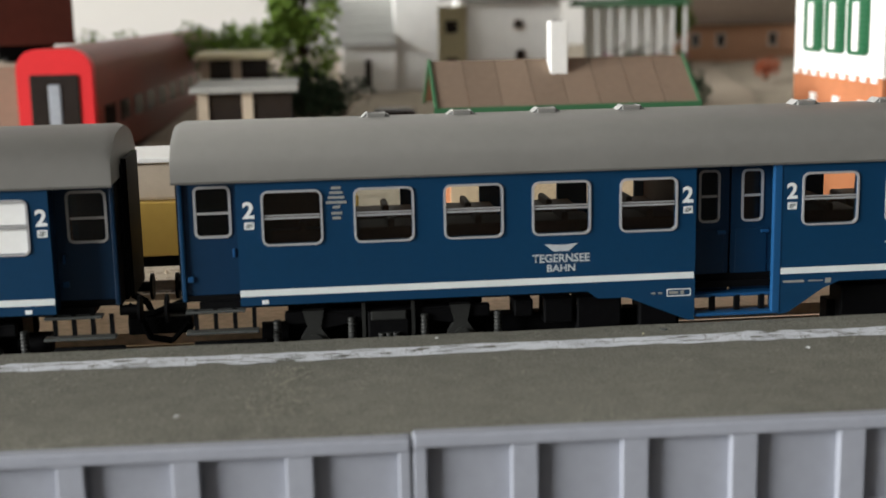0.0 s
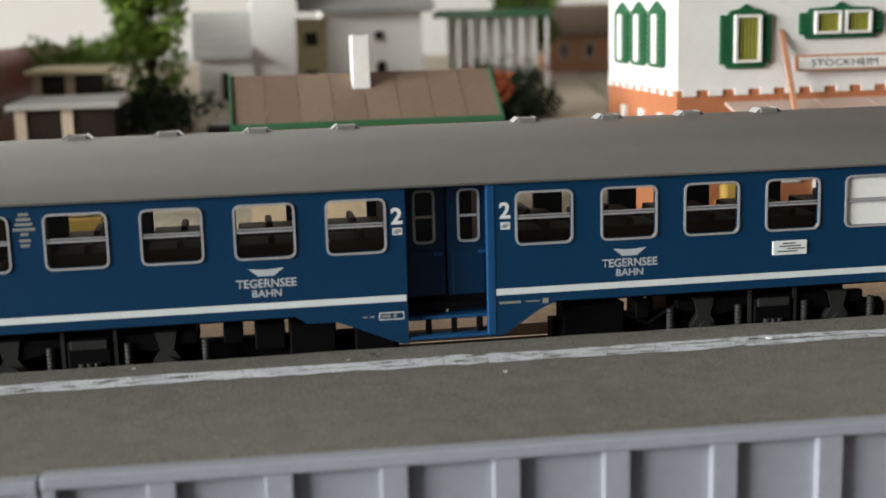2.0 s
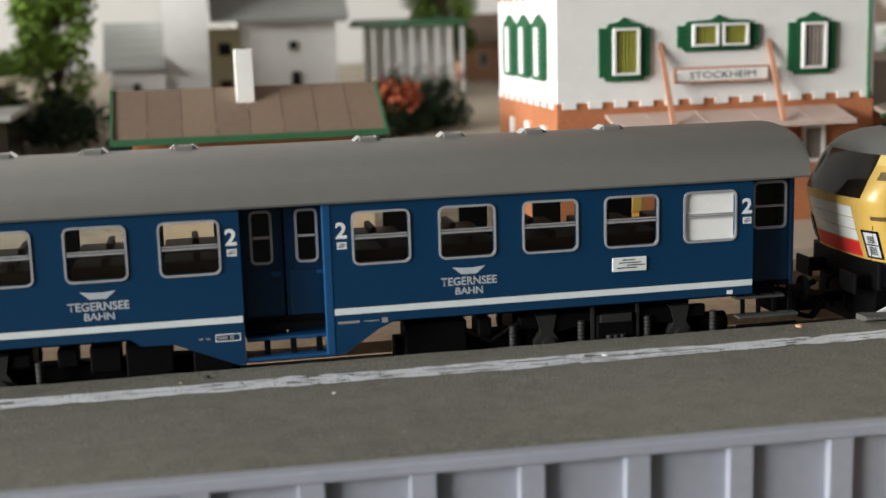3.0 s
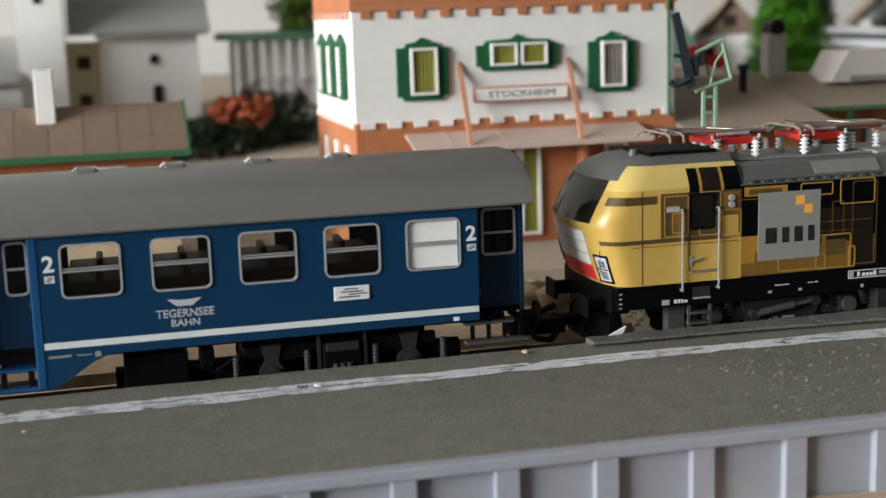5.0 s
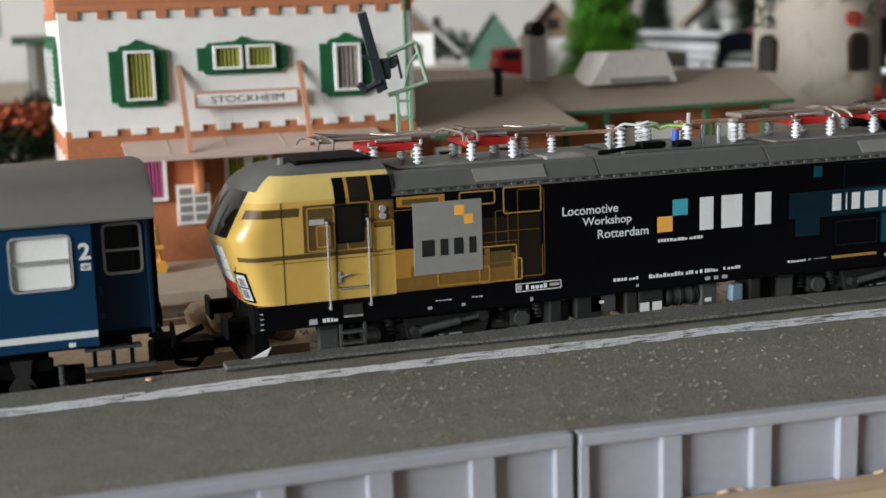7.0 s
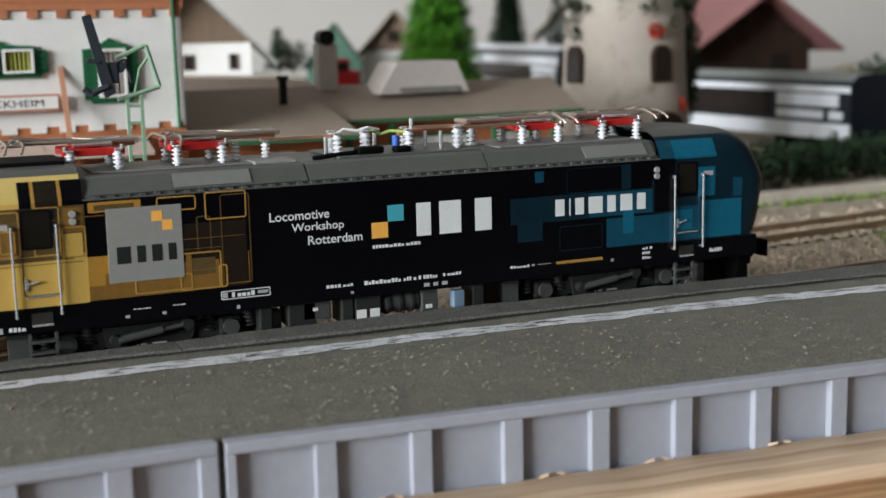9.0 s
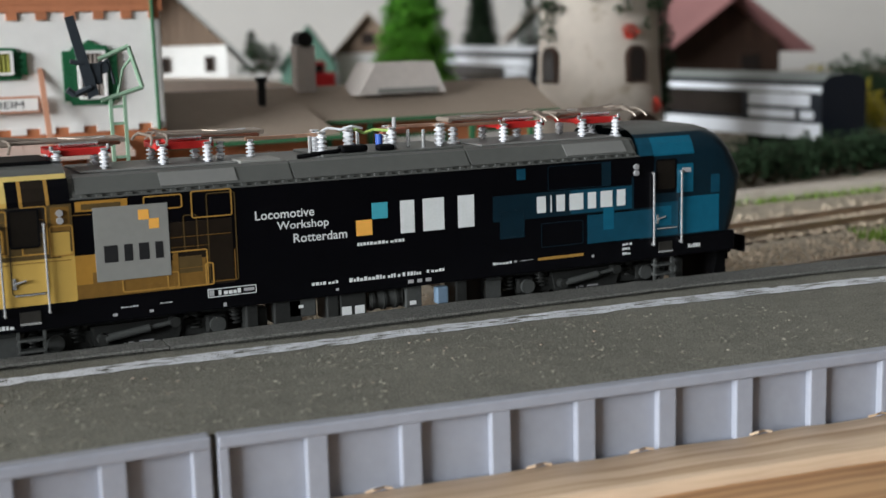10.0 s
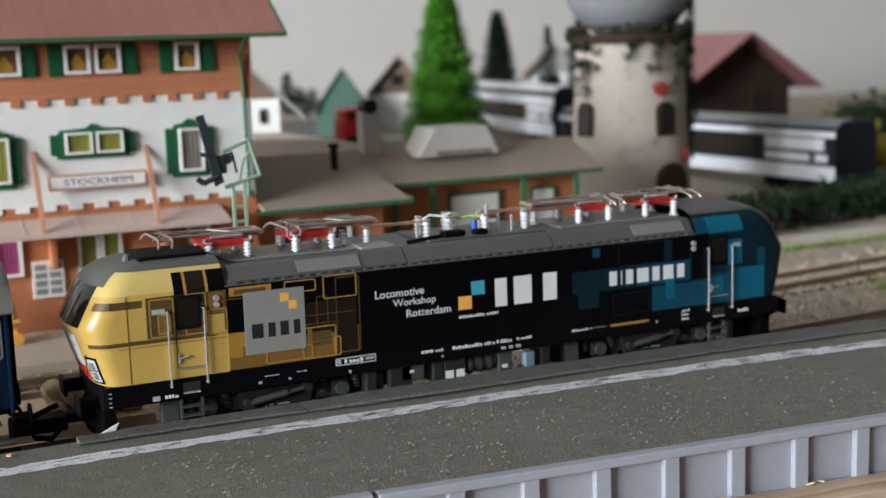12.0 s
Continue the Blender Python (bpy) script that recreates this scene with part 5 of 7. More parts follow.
            part("tyre", ring_disc(xw, zw, 0.64, 0.53, YC - 0.93, YC - 0.86), "wheel_rim", b)
            for q in range(10):
                a = q * 0.628
                part("disc_bolt", rod((xw + 0.42 * math.cos(a), YC - 0.885, zw + 0.42 * math.sin(a)), (xw + 0.42 * math.cos(a), YC - 0.86, zw + 0.42 * math.sin(a)), 0.03, seg=6), "wheel_rim", b)
            part("axle", rod((xw, YC - 0.7, zw), (xw, YC + 0.7, zw), 0.1), "black", b)
            part("axle_box", box(xw - 0.22, xw + 0.22, LSIDE + 0.36, LSIDE + 0.56, -0.02, 0.34, 0.07), "bogie", b)
            part("axle_cap", rod((xw, LSIDE + 0.28, 0.16), (xw, LSIDE + 0.37, 0.16), 0.15, seg=20), "bogie_light", b, "", True)
            part("swing_arm", prism([(xw - s * 0.15, 0.0), (xw - s * 0.8, 0.02), (xw - s * 0.85, 0.3), (xw - s * 0.5, 0.3), (xw - s * 0.15, 0.3)], LSIDE + 0.4, LSIDE + 0.5, "y"), "bogie", b)
            for t in (-0.38, 0.38):
                sp = ribbed(xw + t, LSIDE + 0.46, 0.12, 0.5, 0.13, 5)
                part("coil_spring", sp, "bogie", b, "", True)
            part("brake_unit", box(xw + s * 0.72, xw + s * 0.95, LSIDE + 0.24, LSIDE + 0.5, -0.2, 0.4, 0.05), "bogie_light", b)
        part("bogie_core", box(bx - 2.1, bx + 2.1, YC - 0.5, YC + 0.5, -0.35, 0.5), "black", b)
        d = part("damper", rod((bx - 0.62, LSIDE + 0.22, 0.16), (bx + 0.18, LSIDE + 0.22, 0.27), 0.075, seg=14), "bogie_light", b, "grey yaw damper", True)
        part("damper_rod", rod((bx + 0.15, LSIDE + 0.22, 0.265), (bx + 0.62, LSIDE + 0.22, 0.33), 0.045, seg=10), "bogie_light", d, "", True)
        for x, z in ((bx - 0.66, 0.155), (bx + 0.64, 0.33)):
            part("damper_eye", rod((x, LSIDE + 0.16, z), (x, LSIDE + 0.36, z), 0.1, seg=14), "bogie", d, "", True)
        for s in (-1, 1):
            part("sand_pipe", bar([(bx + s * 2.25, LSIDE + 0.3, 0.3), (bx + s * 2.3, LSIDE + 0.35, -0.25), (bx + s * 2.15, LSIDE + 0.5, -0.42)], 0.035), "bogie_light", b)
    # equipment between the bogies
    for x0, x1, z0, z1, m in ((28.5, 29.05, 0.05, 0.5, "bogie"), (28.78, 29.34, 0.14, 0.54, "bogie_light"), (29.55, 29.8, 0.0, 0.5, "bogie"), (29.82, 30.36, 0.0, 0.56, "bogie"), (31.2, 31.55, 0.05, 0.52, "bogie_light"), (32.3, 32.55, -0.05, 0.5, "bogie"), (27.95, 28.2, -0.2, 0.5, "bogie")):
        part("equipment_box", box(x0, x1, LSIDE + 0.12, LSIDE + 0.7, z0, z1, 0.03), m, c, "grey underfloor equipment box")
    part("underfloor_tank", rod((30.45, LSIDE + 0.35, 0.28), (31.15, LSIDE + 0.35, 0.28), 0.2, seg=18), "bogie_light", c, "", True)
    for x in (30.5, 30.75, 31.0):
        part("tank_band", rod((x, LSIDE + 0.35, 0.28), (x + 0.06, LSIDE + 0.35, 0.28), 0.23, seg=18), "bogie", c, "", True)
    for x in (29.85, 30.12):
        part("warning_label", plates([(x, x + 0.2, 0.03, 0.24)], LSIDE + 0.12, 0.004), "white", c)
    part("warning_label", plates([(31.28, 31.42, 0.12, 0.2)], LSIDE + 0.12, 0.004), "white", c)
    part("warning_label", plates([(28.98, 29.08, 0.32, 0.38)], LSIDE + 0.12, 0.004), "white", c)
    part("socket_box", box(31.85, 32.1, LSIDE + 0.05, LSIDE + 0.25, 0.08, 0.42, 0.03), "socket_blue", c, "blue-grey socket box")
    part("cable_stub", rod((31.97, LSIDE + 0.15, -0.1), (31.97, LSIDE + 0.15, 0.1), 0.04), "white", c)
    # --- roof gear ---
    def insulator(x, y, h=0.34, r=0.1):
        bm = ribbed(x, y, 3.08, 3.12 + h, r, 5, 0.55)
        ins = part("insulator", bm, "insulator", c, "ribbed pale insulator", True)
        part("insulator_foot", rod((x, y, 3.08), (x, y, 3.13), r * 1.35, r * 1.2, 14), "insulator", ins, "", True)
        part("insulator_cap", box(x - r * 0.7, x + r * 0.7, y - r * 0.7, y + r * 0.7, 3.12 + h, 3.17 + h, 0.015), "chrome", ins)

    def pantograph(xb, knee, head):
        """A folded pantograph: red base at xb, arms that fold towards the knee and back to the head."""
        z = 3.42
        d = 1 if knee > xb else -1
        p = part("pantograph", box(xb - 0.45, xb + 0.45, YC - 0.42, YC + 0.42, z, z + 0.08, 0.02), "red", c, "folded pantograph with red base frame")
        for y in (-0.42, 0.42):
            part("base_bar", box(xb - 0.55, xb + 0.55, YC + y - 0.05, YC + y + 0.05, z - 0.03, z + 0.11, 0.02), "red", p)
            for x in (xb - 0.42, xb + 0.42):
                insulator(x, YC + y * 1.15)
        part("spring_box", box(xb - 0.3, xb + 0.3, YC - 0.14, YC + 0.14, z + 0.06, z + 0.19, 0.03), "red", p)
        part("arm_plate", box(min(xb, knee), max(xb, knee), YC - 0.12, YC + 0.12, z + 0.1, z + 0.17, 0.02), "copper_brown", p, "copper-brown lower arm plate")
        for y in (-0.34, 0.34):
            part("tension_spring", ribbed_along(xb - 0.35, xb + 0.35, YC + y, z + 0.17, 0.045), "chrome", p, "", True)
            part("guide_rod", rod((xb + d * 0.4, YC + y, z + 0.1), (head, YC + y * 0.6, z + 0.33), 0.014, seg=6), "panto", p)
        for x in (xb - 0.5, xb + 0.5):
            part("base_cross", box(x - 0.045, x + 0.045, YC - 0.5, YC + 0.5, z - 0.01, z + 0.08, 0.015), "red", p)
            part("bolt", rod((x, YC - 0.47, z + 0.06), (x, YC - 0.47, z + 0.16), 0.035, seg=8), "chrome", p)
        part("damper", rod((xb - d * 0.1, YC - 0.2, z + 0.2), (knee - d * 0.3, YC - 0.2, z + 0.25), 0.03, seg=8), "chrome", p, "", True)
        part("rocker", bar([(head - 0.2, YC - 0.3, z + 0.18), (head, YC - 0.3, z + 0.3), (head + 0.2, YC - 0.3, z + 0.18)], 0.02), "panto", p)
        part("lower_arm", rod((xb, YC, z + 0.13), (knee, YC, z + 0.2), 0.055), "panto", p, "", True)
        part("knee", rod((knee, YC - 0.3, z + 0.2), (knee, YC + 0.3, z + 0.2), 0.05), "panto", p, "", True)
        for y in (-0.26, 0.26):
            part("upper_arm", rod((knee, YC + y, z + 0.22), (head, YC + y * 1.5, z + 0.24), 0.035, seg=8), "panto", p, "", True)
            part("thin_rod", rod((knee - d * 0.15, YC + y * 0.5, z + 0.1), (xb - d * 0.3, YC + y * 0.7, z + 0.16), 0.016, seg=6), "panto", p)
        part("cross_brace", rod((knee - d * 0.5, YC - 0.28, z + 0.23), ((knee + head) / 2, YC + 0.34, z + 0.25), 0.016, seg=6), "panto", p)
        for t in (-0.14, 0.14):
            xh = head + t
            part("collector_strip", bar([(xh - d * 0.06, YC - 0.82, z + 0.1), (xh - d * 0.03, YC - 0.76, z + 0.17), (xh, YC - 0.64, z + 0.22), (xh, YC - 0.5, z + 0.25), (xh, YC + 0.5, z + 0.25), (xh, YC + 0.64, z + 0.22), (xh - d * 0.03, YC + 0.76, z + 0.17), (xh - d * 0.06, YC + 0.82, z + 0.1)], 0.026), "panto", p, "worn metal collector strip")
        for y in (-0.55, 0.55):
            part("horn_link", rod((head - 0.16, YC + y, z + 0.22), (head + 0.16, YC + y, z + 0.22), 0.025), "panto", p)

    pantograph(25.3, 26.1, 23.95)
    pantograph(27.2, 28.75, 26.7)
    pantograph(34.3, 32.75, 34.8)
    pantograph(36.2, 35.3, 37.0)
    for x, y in ((27.9, -0.35), (28.5, -0.3), (29.85, -0.55), (29.95, 0.1), (30.5, -0.35), (30.75, 0.35), (31.35, -0.5), (31.5, 0.1), (32.4, -0.5), (32.6, -0.15), (33.1, 0.3)):
        insulator(x, YC + y, 0.4 if x > 29 else 0.32, 0.11 if x > 29 else 0.09)
    part("bus_bar", box(28.4, 29.95, YC - 0.34, YC - 0.26, 3.46, 3.53, 0.01), "copper", c, "copper bus bar")
    part("bus_bar", box(31.5, 34.0, YC - 0.02, YC + 0.06, 3.5, 3.57, 0.01), "copper", c, "copper bus bar")
    part("bus_bar", box(32.4, 33.9, YC - 0.5, YC - 0.42, 3.5, 3.56, 0.01), "copper", c, "copper bus bar")
    part("cable", bar([(30.5, YC - 0.3, 3.52), (30.68, YC - 0.3, 3.55), (30.85, YC - 0.28, 3.47), (31.05, YC - 0.3, 3.53), (31.35, YC - 0.45, 3.5)], 0.03), "cable_green", c, "pale green roof cable")
    part("cable", bar([(29.95, YC - 0.1, 3.5), (30.15, YC - 0.12, 3.6), (30.4, YC - 0.2, 3.56), (30.6, YC - 0.24, 3.62), (30.85, YC - 0.2, 3.56)], 0.026), "insulator", c, "white roof cable")
    part("cable", bar([(29.3, YC - 0.7, 3.12), (29.7, YC - 0.72, 3.16), (30.1, YC - 0.68, 3.18), (30.4, YC - 0.6, 3.25)], 0.045), "black", c, "black roof cable")
    part("terminal_block", box(31.2, 31.75, YC - 0.35, YC - 0.2, 3.42, 3.55, 0.02), "copper_brown", c, "copper-brown terminal block")
    for x, y in ((29.6, -0.6), (30.9, 0.2), (31.75, -0.4), (32.0, -0.6)):
        part("terminal_post", rod((x, YC + y, 3.12), (x, YC + y, 3.5), 0.04, seg=8), "chrome", c, "", True)
    part("surge_arrester", rod((31.08, YC - 0.5, 3.14), (31.08, YC - 0.5, 3.45), 0.075, seg=14), "cable_blue", c, "blue surge arrester", True)
    part("circuit_breaker", box(30.2, 30.75, YC - 0.75, YC - 0.45, 3.14, 3.28, 0.05), "black", c, "black roof breaker")
    part("circuit_breaker", box(30.95, 31.3, YC - 0.8, YC - 0.55, 3.14, 3.26, 0.05), "black", c)
    part("aerial", rod((31.5, YC - 0.3, 3.14), (31.5, YC - 0.3, 3.75), 0.045, seg=8), "silver", c)
    return c


def ring_disc(x, z, r1, r0, y0, y1, seg=36):
    bm = bmesh.new()
    v = []
    for r in (r1, r0):
        for y in (y0, y1):
            v.append([bm.verts.new((x + r * math.cos(2 * math.pi * k / seg), y, z + r * math.sin(2 * math.pi * k / seg))) for k in range(seg)])
    for k in range(seg):
        j = (k + 1) % seg
        for a, b in ((0, 2), (2, 3), (3, 1), (1, 0)):
            bm.faces.new((v[a][k], v[a][j], v[b][j], v[b][k]))
    bmesh.ops.recalc_face_normals(bm, faces=bm.faces)
    return bm


loco()

# ---- station house ----
def ornate(x0, x1, z0, z1):
    xm = (x0 + x1) / 2
    return [(x0, z0 + 0.12), (x0 + 0.14, z0 + 0.12), (x0 + 0.2, z0), (x1 - 0.2, z0), (x1 - 0.14, z0 + 0.12), (x1, z0 + 0.12), (x1, z1 - 0.16), (x1 - 0.22, z1 - 0.16),
            (x1 - 0.3, z1 - 0.04), (xm + 0.2, z1), (xm, z1 + 0.13), (xm - 0.2, z1), (x0 + 0.3, z1 - 0.04), (x0 + 0.22, z1 - 0.16), (x0, z1 - 0.16)]


def house_window(owner, x0, x1, z0, z1, y, curtain, frame_w=0.1, mullion=False, folds=True):
    w = part("window", ring(x0, x1, z0, z1, frame_w, 0.03, y - 0.12, y), "render_white", owner, "white framed window")
    part("curtain", box(x0 + 0.03, x1 - 0.03, y - 0.02, y + 0.03, z0 + 0.03, z1 - 0.03), curtain, w)
    n = max(3, int((x1 - x0) / 0.13))
    for i in range(n if folds else 0):
        x = x0 + frame_w + (i + 0.5) * (x1 - x0 - 2 * frame_w) / n
        part("curtain_fold", rod((x, y - 0.02, z0 + 0.05), (x, y - 0.02, z1 - 0.05), 0.05, seg=6), curtain, w)
    if mullion:
        part("mullion", box((x0 + x1) / 2 - 0.04, (x0 + x1) / 2 + 0.04, y - 0.1, y, z0, z1), "render_white", w)
    return w


def slats(owner, x0, x1, z0, z1, y):
    n = int((z1 - z0) / 0.14)
    for i in range(n):
        z = z0 + (i + 0.5) * (z1 - z0) / n
        part("slat", box(x0, x1, y - 0.04, y, z - 0.045, z + 0.045), "green", owner)


st = thing("station_house", (25, 41.5, -0.95), "station house with brown base, white storey and red tiled roof", "building")
FY = 38.1
part("base_wall", box(20.2, 29.9, FY, 44.8, -0.95, 3.1), "brick", st, "brown brick-like lower wall")
part("upper_wall", box(20.21, 29.89, FY + 0.01, 44.79, 3.1, 6.2), "render_white", st, "white plastered upper wall")
part("attic_wall", box(20.2, 29.9, FY, 44.8, 6.2, 8.15), "brick", st)
for i in range(10):
    z = 6.22 + i * 0.19
    part("plank", box(20.15, 29.95, FY - 0.06, FY, z, z + 0.18), "plank", st)
for i in range(13):
    x = 20.35 + i * 0.76
    part("tab", box(x, x + 0.4, FY - 0.05, FY + 0.02, 2.94, 3.12), "render_white", st)
    part("tab", box(x + 0.1, x + 0.38, FY - 0.05, FY + 0.02, 6.0, 6.22), "plank", st)
for i in range(9):
    y = 38.4 + i * 0.74
    part("tab", box(20.15, 20.22, y, y + 0.38, 2.94, 3.12), "render_white", st)
    part("tab", box(20.15, 20.22, y + 0.1, y + 0.36, 6.0, 6.22), "plank", st)
for x0, x1, cur in ((21.42, 22.92, "curtain"), (27.14, 28.62, "curtain_grey")):
    sh = part("window_surround", prism(ornate(x0, x1, 3.68, 5.32), FY - 0.08, FY + 0.01, "y"), "green", st, "dark green carved window surround with shutters")
    slats(sh, x0 + 0.03, x0 + 0.3, 3.9, 5.1, FY - 0.08)
    slats(sh, x1 - 0.3, x1 - 0.03, 3.9, 5.1, FY - 0.08)
    house_window(st, x0 + 0.38, x1 - 0.34, 3.84, 5.16, FY - 0.09, cur, 0.075)
sh = part("window_surround", prism(ornate(23.75, 26.22, 4.44, 5.32), FY - 0.08, FY + 0.01, "y"), "green", st, "dark green carved window surround with shutters")
slats(sh, 23.78, 24.08, 4.6, 5.12, FY - 0.08)
slats(sh, 25.9, 26.19, 4.6, 5.12, FY - 0.08)
house_window(st, 24.16, 24.95, 4.57, 5.21, FY - 0.09, "curtain", 0.07)
house_window(st, 25.06, 25.85, 4.57, 5.21, FY - 0.09, "curtain", 0.07)
# attic windows under the eaves
for x0, x1 in ((22.2, 23.1), (24.3, 25.06), (25.18, 25.95), (27.55, 28.3)):
    wn = house_window(st, x0, x1, 6.9, 7.75, FY - 0.07, "pane_brown", folds=False)
    xm = (x0 + x1) / 2
    part("blind", prism([(xm - 0.2, 7.02), (xm + 0.22, 7.02), (xm + 0.22, 7.2), (xm + 0.02, 7.5), (xm - 0.2, 7.25)], FY - 0.105, FY - 0.09, "y"), "ochre", wn, "ochre gathered blind")
for x0 in (23.12, 23.86, 26.02, 27.1, 28.38, 21.7):
    s = part("shutter", box(x0, x0 + 0.4, FY - 0.12, FY - 0.06, 6.85, 7.8), "green", st, "dark green shutter")
    slats(s, x0 + 0.04, x0 + 0.36, 6.9, 7.75, FY - 0.12)
# gable side: three tall green shutters
for y in (39.3, 41.0, 42.7):
    a, b = y - 0.22, y + 1.12
    s = part("shutter", prism([(a, 3.8), (a + 0.15, 3.7), (b - 0.15, 3.7), (b, 3.8), (b, 5.3), (y + 0.45, 5.6), (a, 5.3)], 20.1, 20.2, "x"), "green", st, "dark green pointed window surround")
    for i in range(9):
        for q in (a + 0.06, b - 0.44):
            part("slat", box(20.06, 20.1, q, q + 0.38, 3.82 + i * 0.16, 3.92 + i * 0.16), "green", s)
    part("sash", box(20.04, 20.1, y + 0.24, y + 0.64, 3.82, 5.22), "render_white", s, "white window sash")
for y in (39.2, 41.0, 42.8):
    part("window", box(20.12, 20.2, y, y + 0.4, 1.6, 2.4), "render_white", st)
# name board
nb = part("name_board", box(23.58, 26.46, 37.82, 37.95, 3.55, 4.0, 0.02), "strut", st, "framed station name board")
part("board_face", box(23.65, 26.39, 37.80, 37.83, 3.61, 3.94), "render_white", nb)
lettering("station_name", "STOCKHEIM", 24.02, 26.02, 3.68, 3.87, 37.795, "print_black", nb, bold=0.0)
for x in (24.0, 26.0):
    part("bracket", box(x - 0.04, x + 0.04, 37.94, FY, 3.7, 3.8), "strut", nb)
# awning with struts
aw = part("awning", prism([(36.9, 2.42), (36.92, 2.36), (FY, 2.68), (FY, 2.75)], 21.6, 28.7), "awning", st, "pale pinkish platform awning")
part("awning_edge", box(21.6, 28.7, 36.86, 36.92, 2.3, 2.45), "awning", aw)
for x in (22.75, 24.3, 25.85, 27.4):
    part("awning_rib", prism([(36.9, 2.42), (36.9, 2.43), (FY, 2.765), (FY, 2.74)], x - 0.012, x + 0.012), "awning", aw)
for x in (23.25, 26.55):
    part("strut", prism([(FY, 4.72), (FY, 4.58), (37.05, 2.40), (36.98, 2.48)], x - 0.07, x + 0.07), "strut", aw, "orange-brown awning strut")
    part("strut_post", box(x + 0.2, x + 0.42, 37.5, FY, 1.3, 2.5, 0.05), "brick", aw)
# ground floor openings
house_window(st, 21.92, 22.72, 1.1, 2.3, FY - 0.01, "magenta")
house_window(st, 24.3, 24.95, -0.4, 2.25, FY - 0.01, "curtain")
house_window(st, 24.98, 25.62, -0.4, 2.25, FY - 0.01, "curtain")
house_window(st, 27.62, 28.33, 1.1, 2.2, FY - 0.01, "curtain_grey")
tb = part("timetable_board", box(22.95, 23.85, FY - 0.1, FY, 0.4, 1.5), "render_white", st, "white timetable board with grey print")
for i in range(4):
    for k in range(2):
        part("sheet", box(23.02 + k * 0.42, 23.36 + k * 0.42, FY - 0.108, FY - 0.1, 0.5 + i * 0.24, 0.68 + i * 0.24), "logo_grey", tb)
part("side_door", box(20.12, 20.22, 38.25, 38.9, -0.9, 1.2), "window_dark", st)
# roof
roof = part("roof", prism([(36.9, 7.82), (36.9, 7.95), (41.45, 11.1), (46.0, 7.95), (46.0, 7.82), (41.45, 10.95)], 19.6, 30.7), "tile_red", st, "brown-red ribbed tile roof")
n = 96
for i in range(n):
    x = 19.62 + (i + 0.5) * (11.06 / n)
    part("tile_rib", prism([(36.88, 7.955), (36.88, 7.92), (41.45, 11.07), (41.45, 11.125)], x - 0.028, x + 0.028), "tile_red", roof)
part("fascia", box(19.6, 30.7, 36.84, 36.9, 7.84, 7.95), "green_trim", roof)
part("verge_board", prism([(36.86, 7.82), (36.86, 7.96), (41.45, 11.13), (41.45, 10.97)], 30.7, 30.76), "green_trim", roof)
for x in (29.55,):
    part("downpipe", bar([(x - 0.1, 36.95, 7.8), (x, 37.9, 7.3), (x + 0.1, 38.0, 6.6), (x + 0.12, 38.0, 2.9)], 0.055), "green_trim", st, "green downpipe")
for y in (44.0,):
    part("gable_board", prism([(38.0, 8.0), (41.45, 10.9), (44.9, 8.0)], 29.9, 30.0), "brick", st)
    part("gable_board", prism([(38.0, 8.0), (41.45, 10.9), (44.9, 8.0)], 20.1, 20.2), "brick", st)
# yellow bench seats by the wall, a low platform before the station
bm = box(14, 46, 34.0, 38.09, -0.94, -0.62, 0.03)
solo("station_platform", bm, "beige", "pale beige low platform before the station", "platform", kind="structure")
for x in (21.3, 22.05):
    b = thing("platform_trolley", (x, 36.9, -0.62), "bright yellow luggage trolley on the platform", "trolley", "trolleys")
    part("deck", box(x - 0.3, x + 0.3, 36.6, 37.2, 0.0, 0.12, 0.03), "orange_square", b)
    part("load", box(x - 0.22, x + 0.2, 36.65, 37.1, 0.12, 0.62, 0.08), "yellow", b)
    for dx in (-0.2, 0.2):
        part("wheel", rod((x + dx, 36.58, -0.45), (x + dx, 37.2, -0.45), 0.17, seg=14), "orange_square", b)
        part("leg", rod((x + dx, 36.9, -0.4), (x + dx, 36.9, 0.02), 0.05), "orange_square", b)

# ---- low goods building ----
g = thing("goods_building", (36, 41, -0.95), "low brown station annexe with flat brown roof and green edge", "building")
part("wall", box(29.95, 34.4, 38.6, 45, -0.95, 2.4), "brick", g)
part("wall", box(34.4, 42.8, 40.1, 45, -0.95, 2.7), "brick", g)
part("roof", prism([(37.3, 2.36), (37.3, 2.48), (43, 3.72), (47, 2.8), (47, 2.68), (43, 3.58)], 29.95, 34.9), "low_roof", g, "matt brown roof")
rb = bmesh.new()
v = [rb.verts.new(p) for p in ((34.9, 39.3, 2.76), (43.5, 39.3, 2.76), (44.3, 43.0, 3.7), (34.9, 43.0, 3.72), (34.9, 47, 2.8), (43.5, 47, 2.8))]
rb.faces.new((v[0], v[1], v[2], v[3]))
rb.faces.new((v[3], v[2], v[5], v[4]))
rb.faces.new((v[1], v[5], v[2]))
ret = bmesh.ops.extrude_face_region(rb, geom=rb.faces[:])
for q in ret["geom"]:
    if isinstance(q, bmesh.types.BMVert):
        q.co.z -= 0.12
bmesh.ops.recalc_face_normals(rb, faces=rb.faces)
part("roof", rb, "low_roof", g, "matt brown hipped roof")
part("fascia", box(29.7, 34.96, 37.24, 37.3, 2.38, 2.5), "green_trim", g)
part("fascia", box(34.9, 34.96, 37.3, 39.3, 2.44, 2.56), "green_trim", g)
part("fascia", box(34.96, 43.5, 39.24, 39.3, 2.67, 2.78), "green_trim", g)
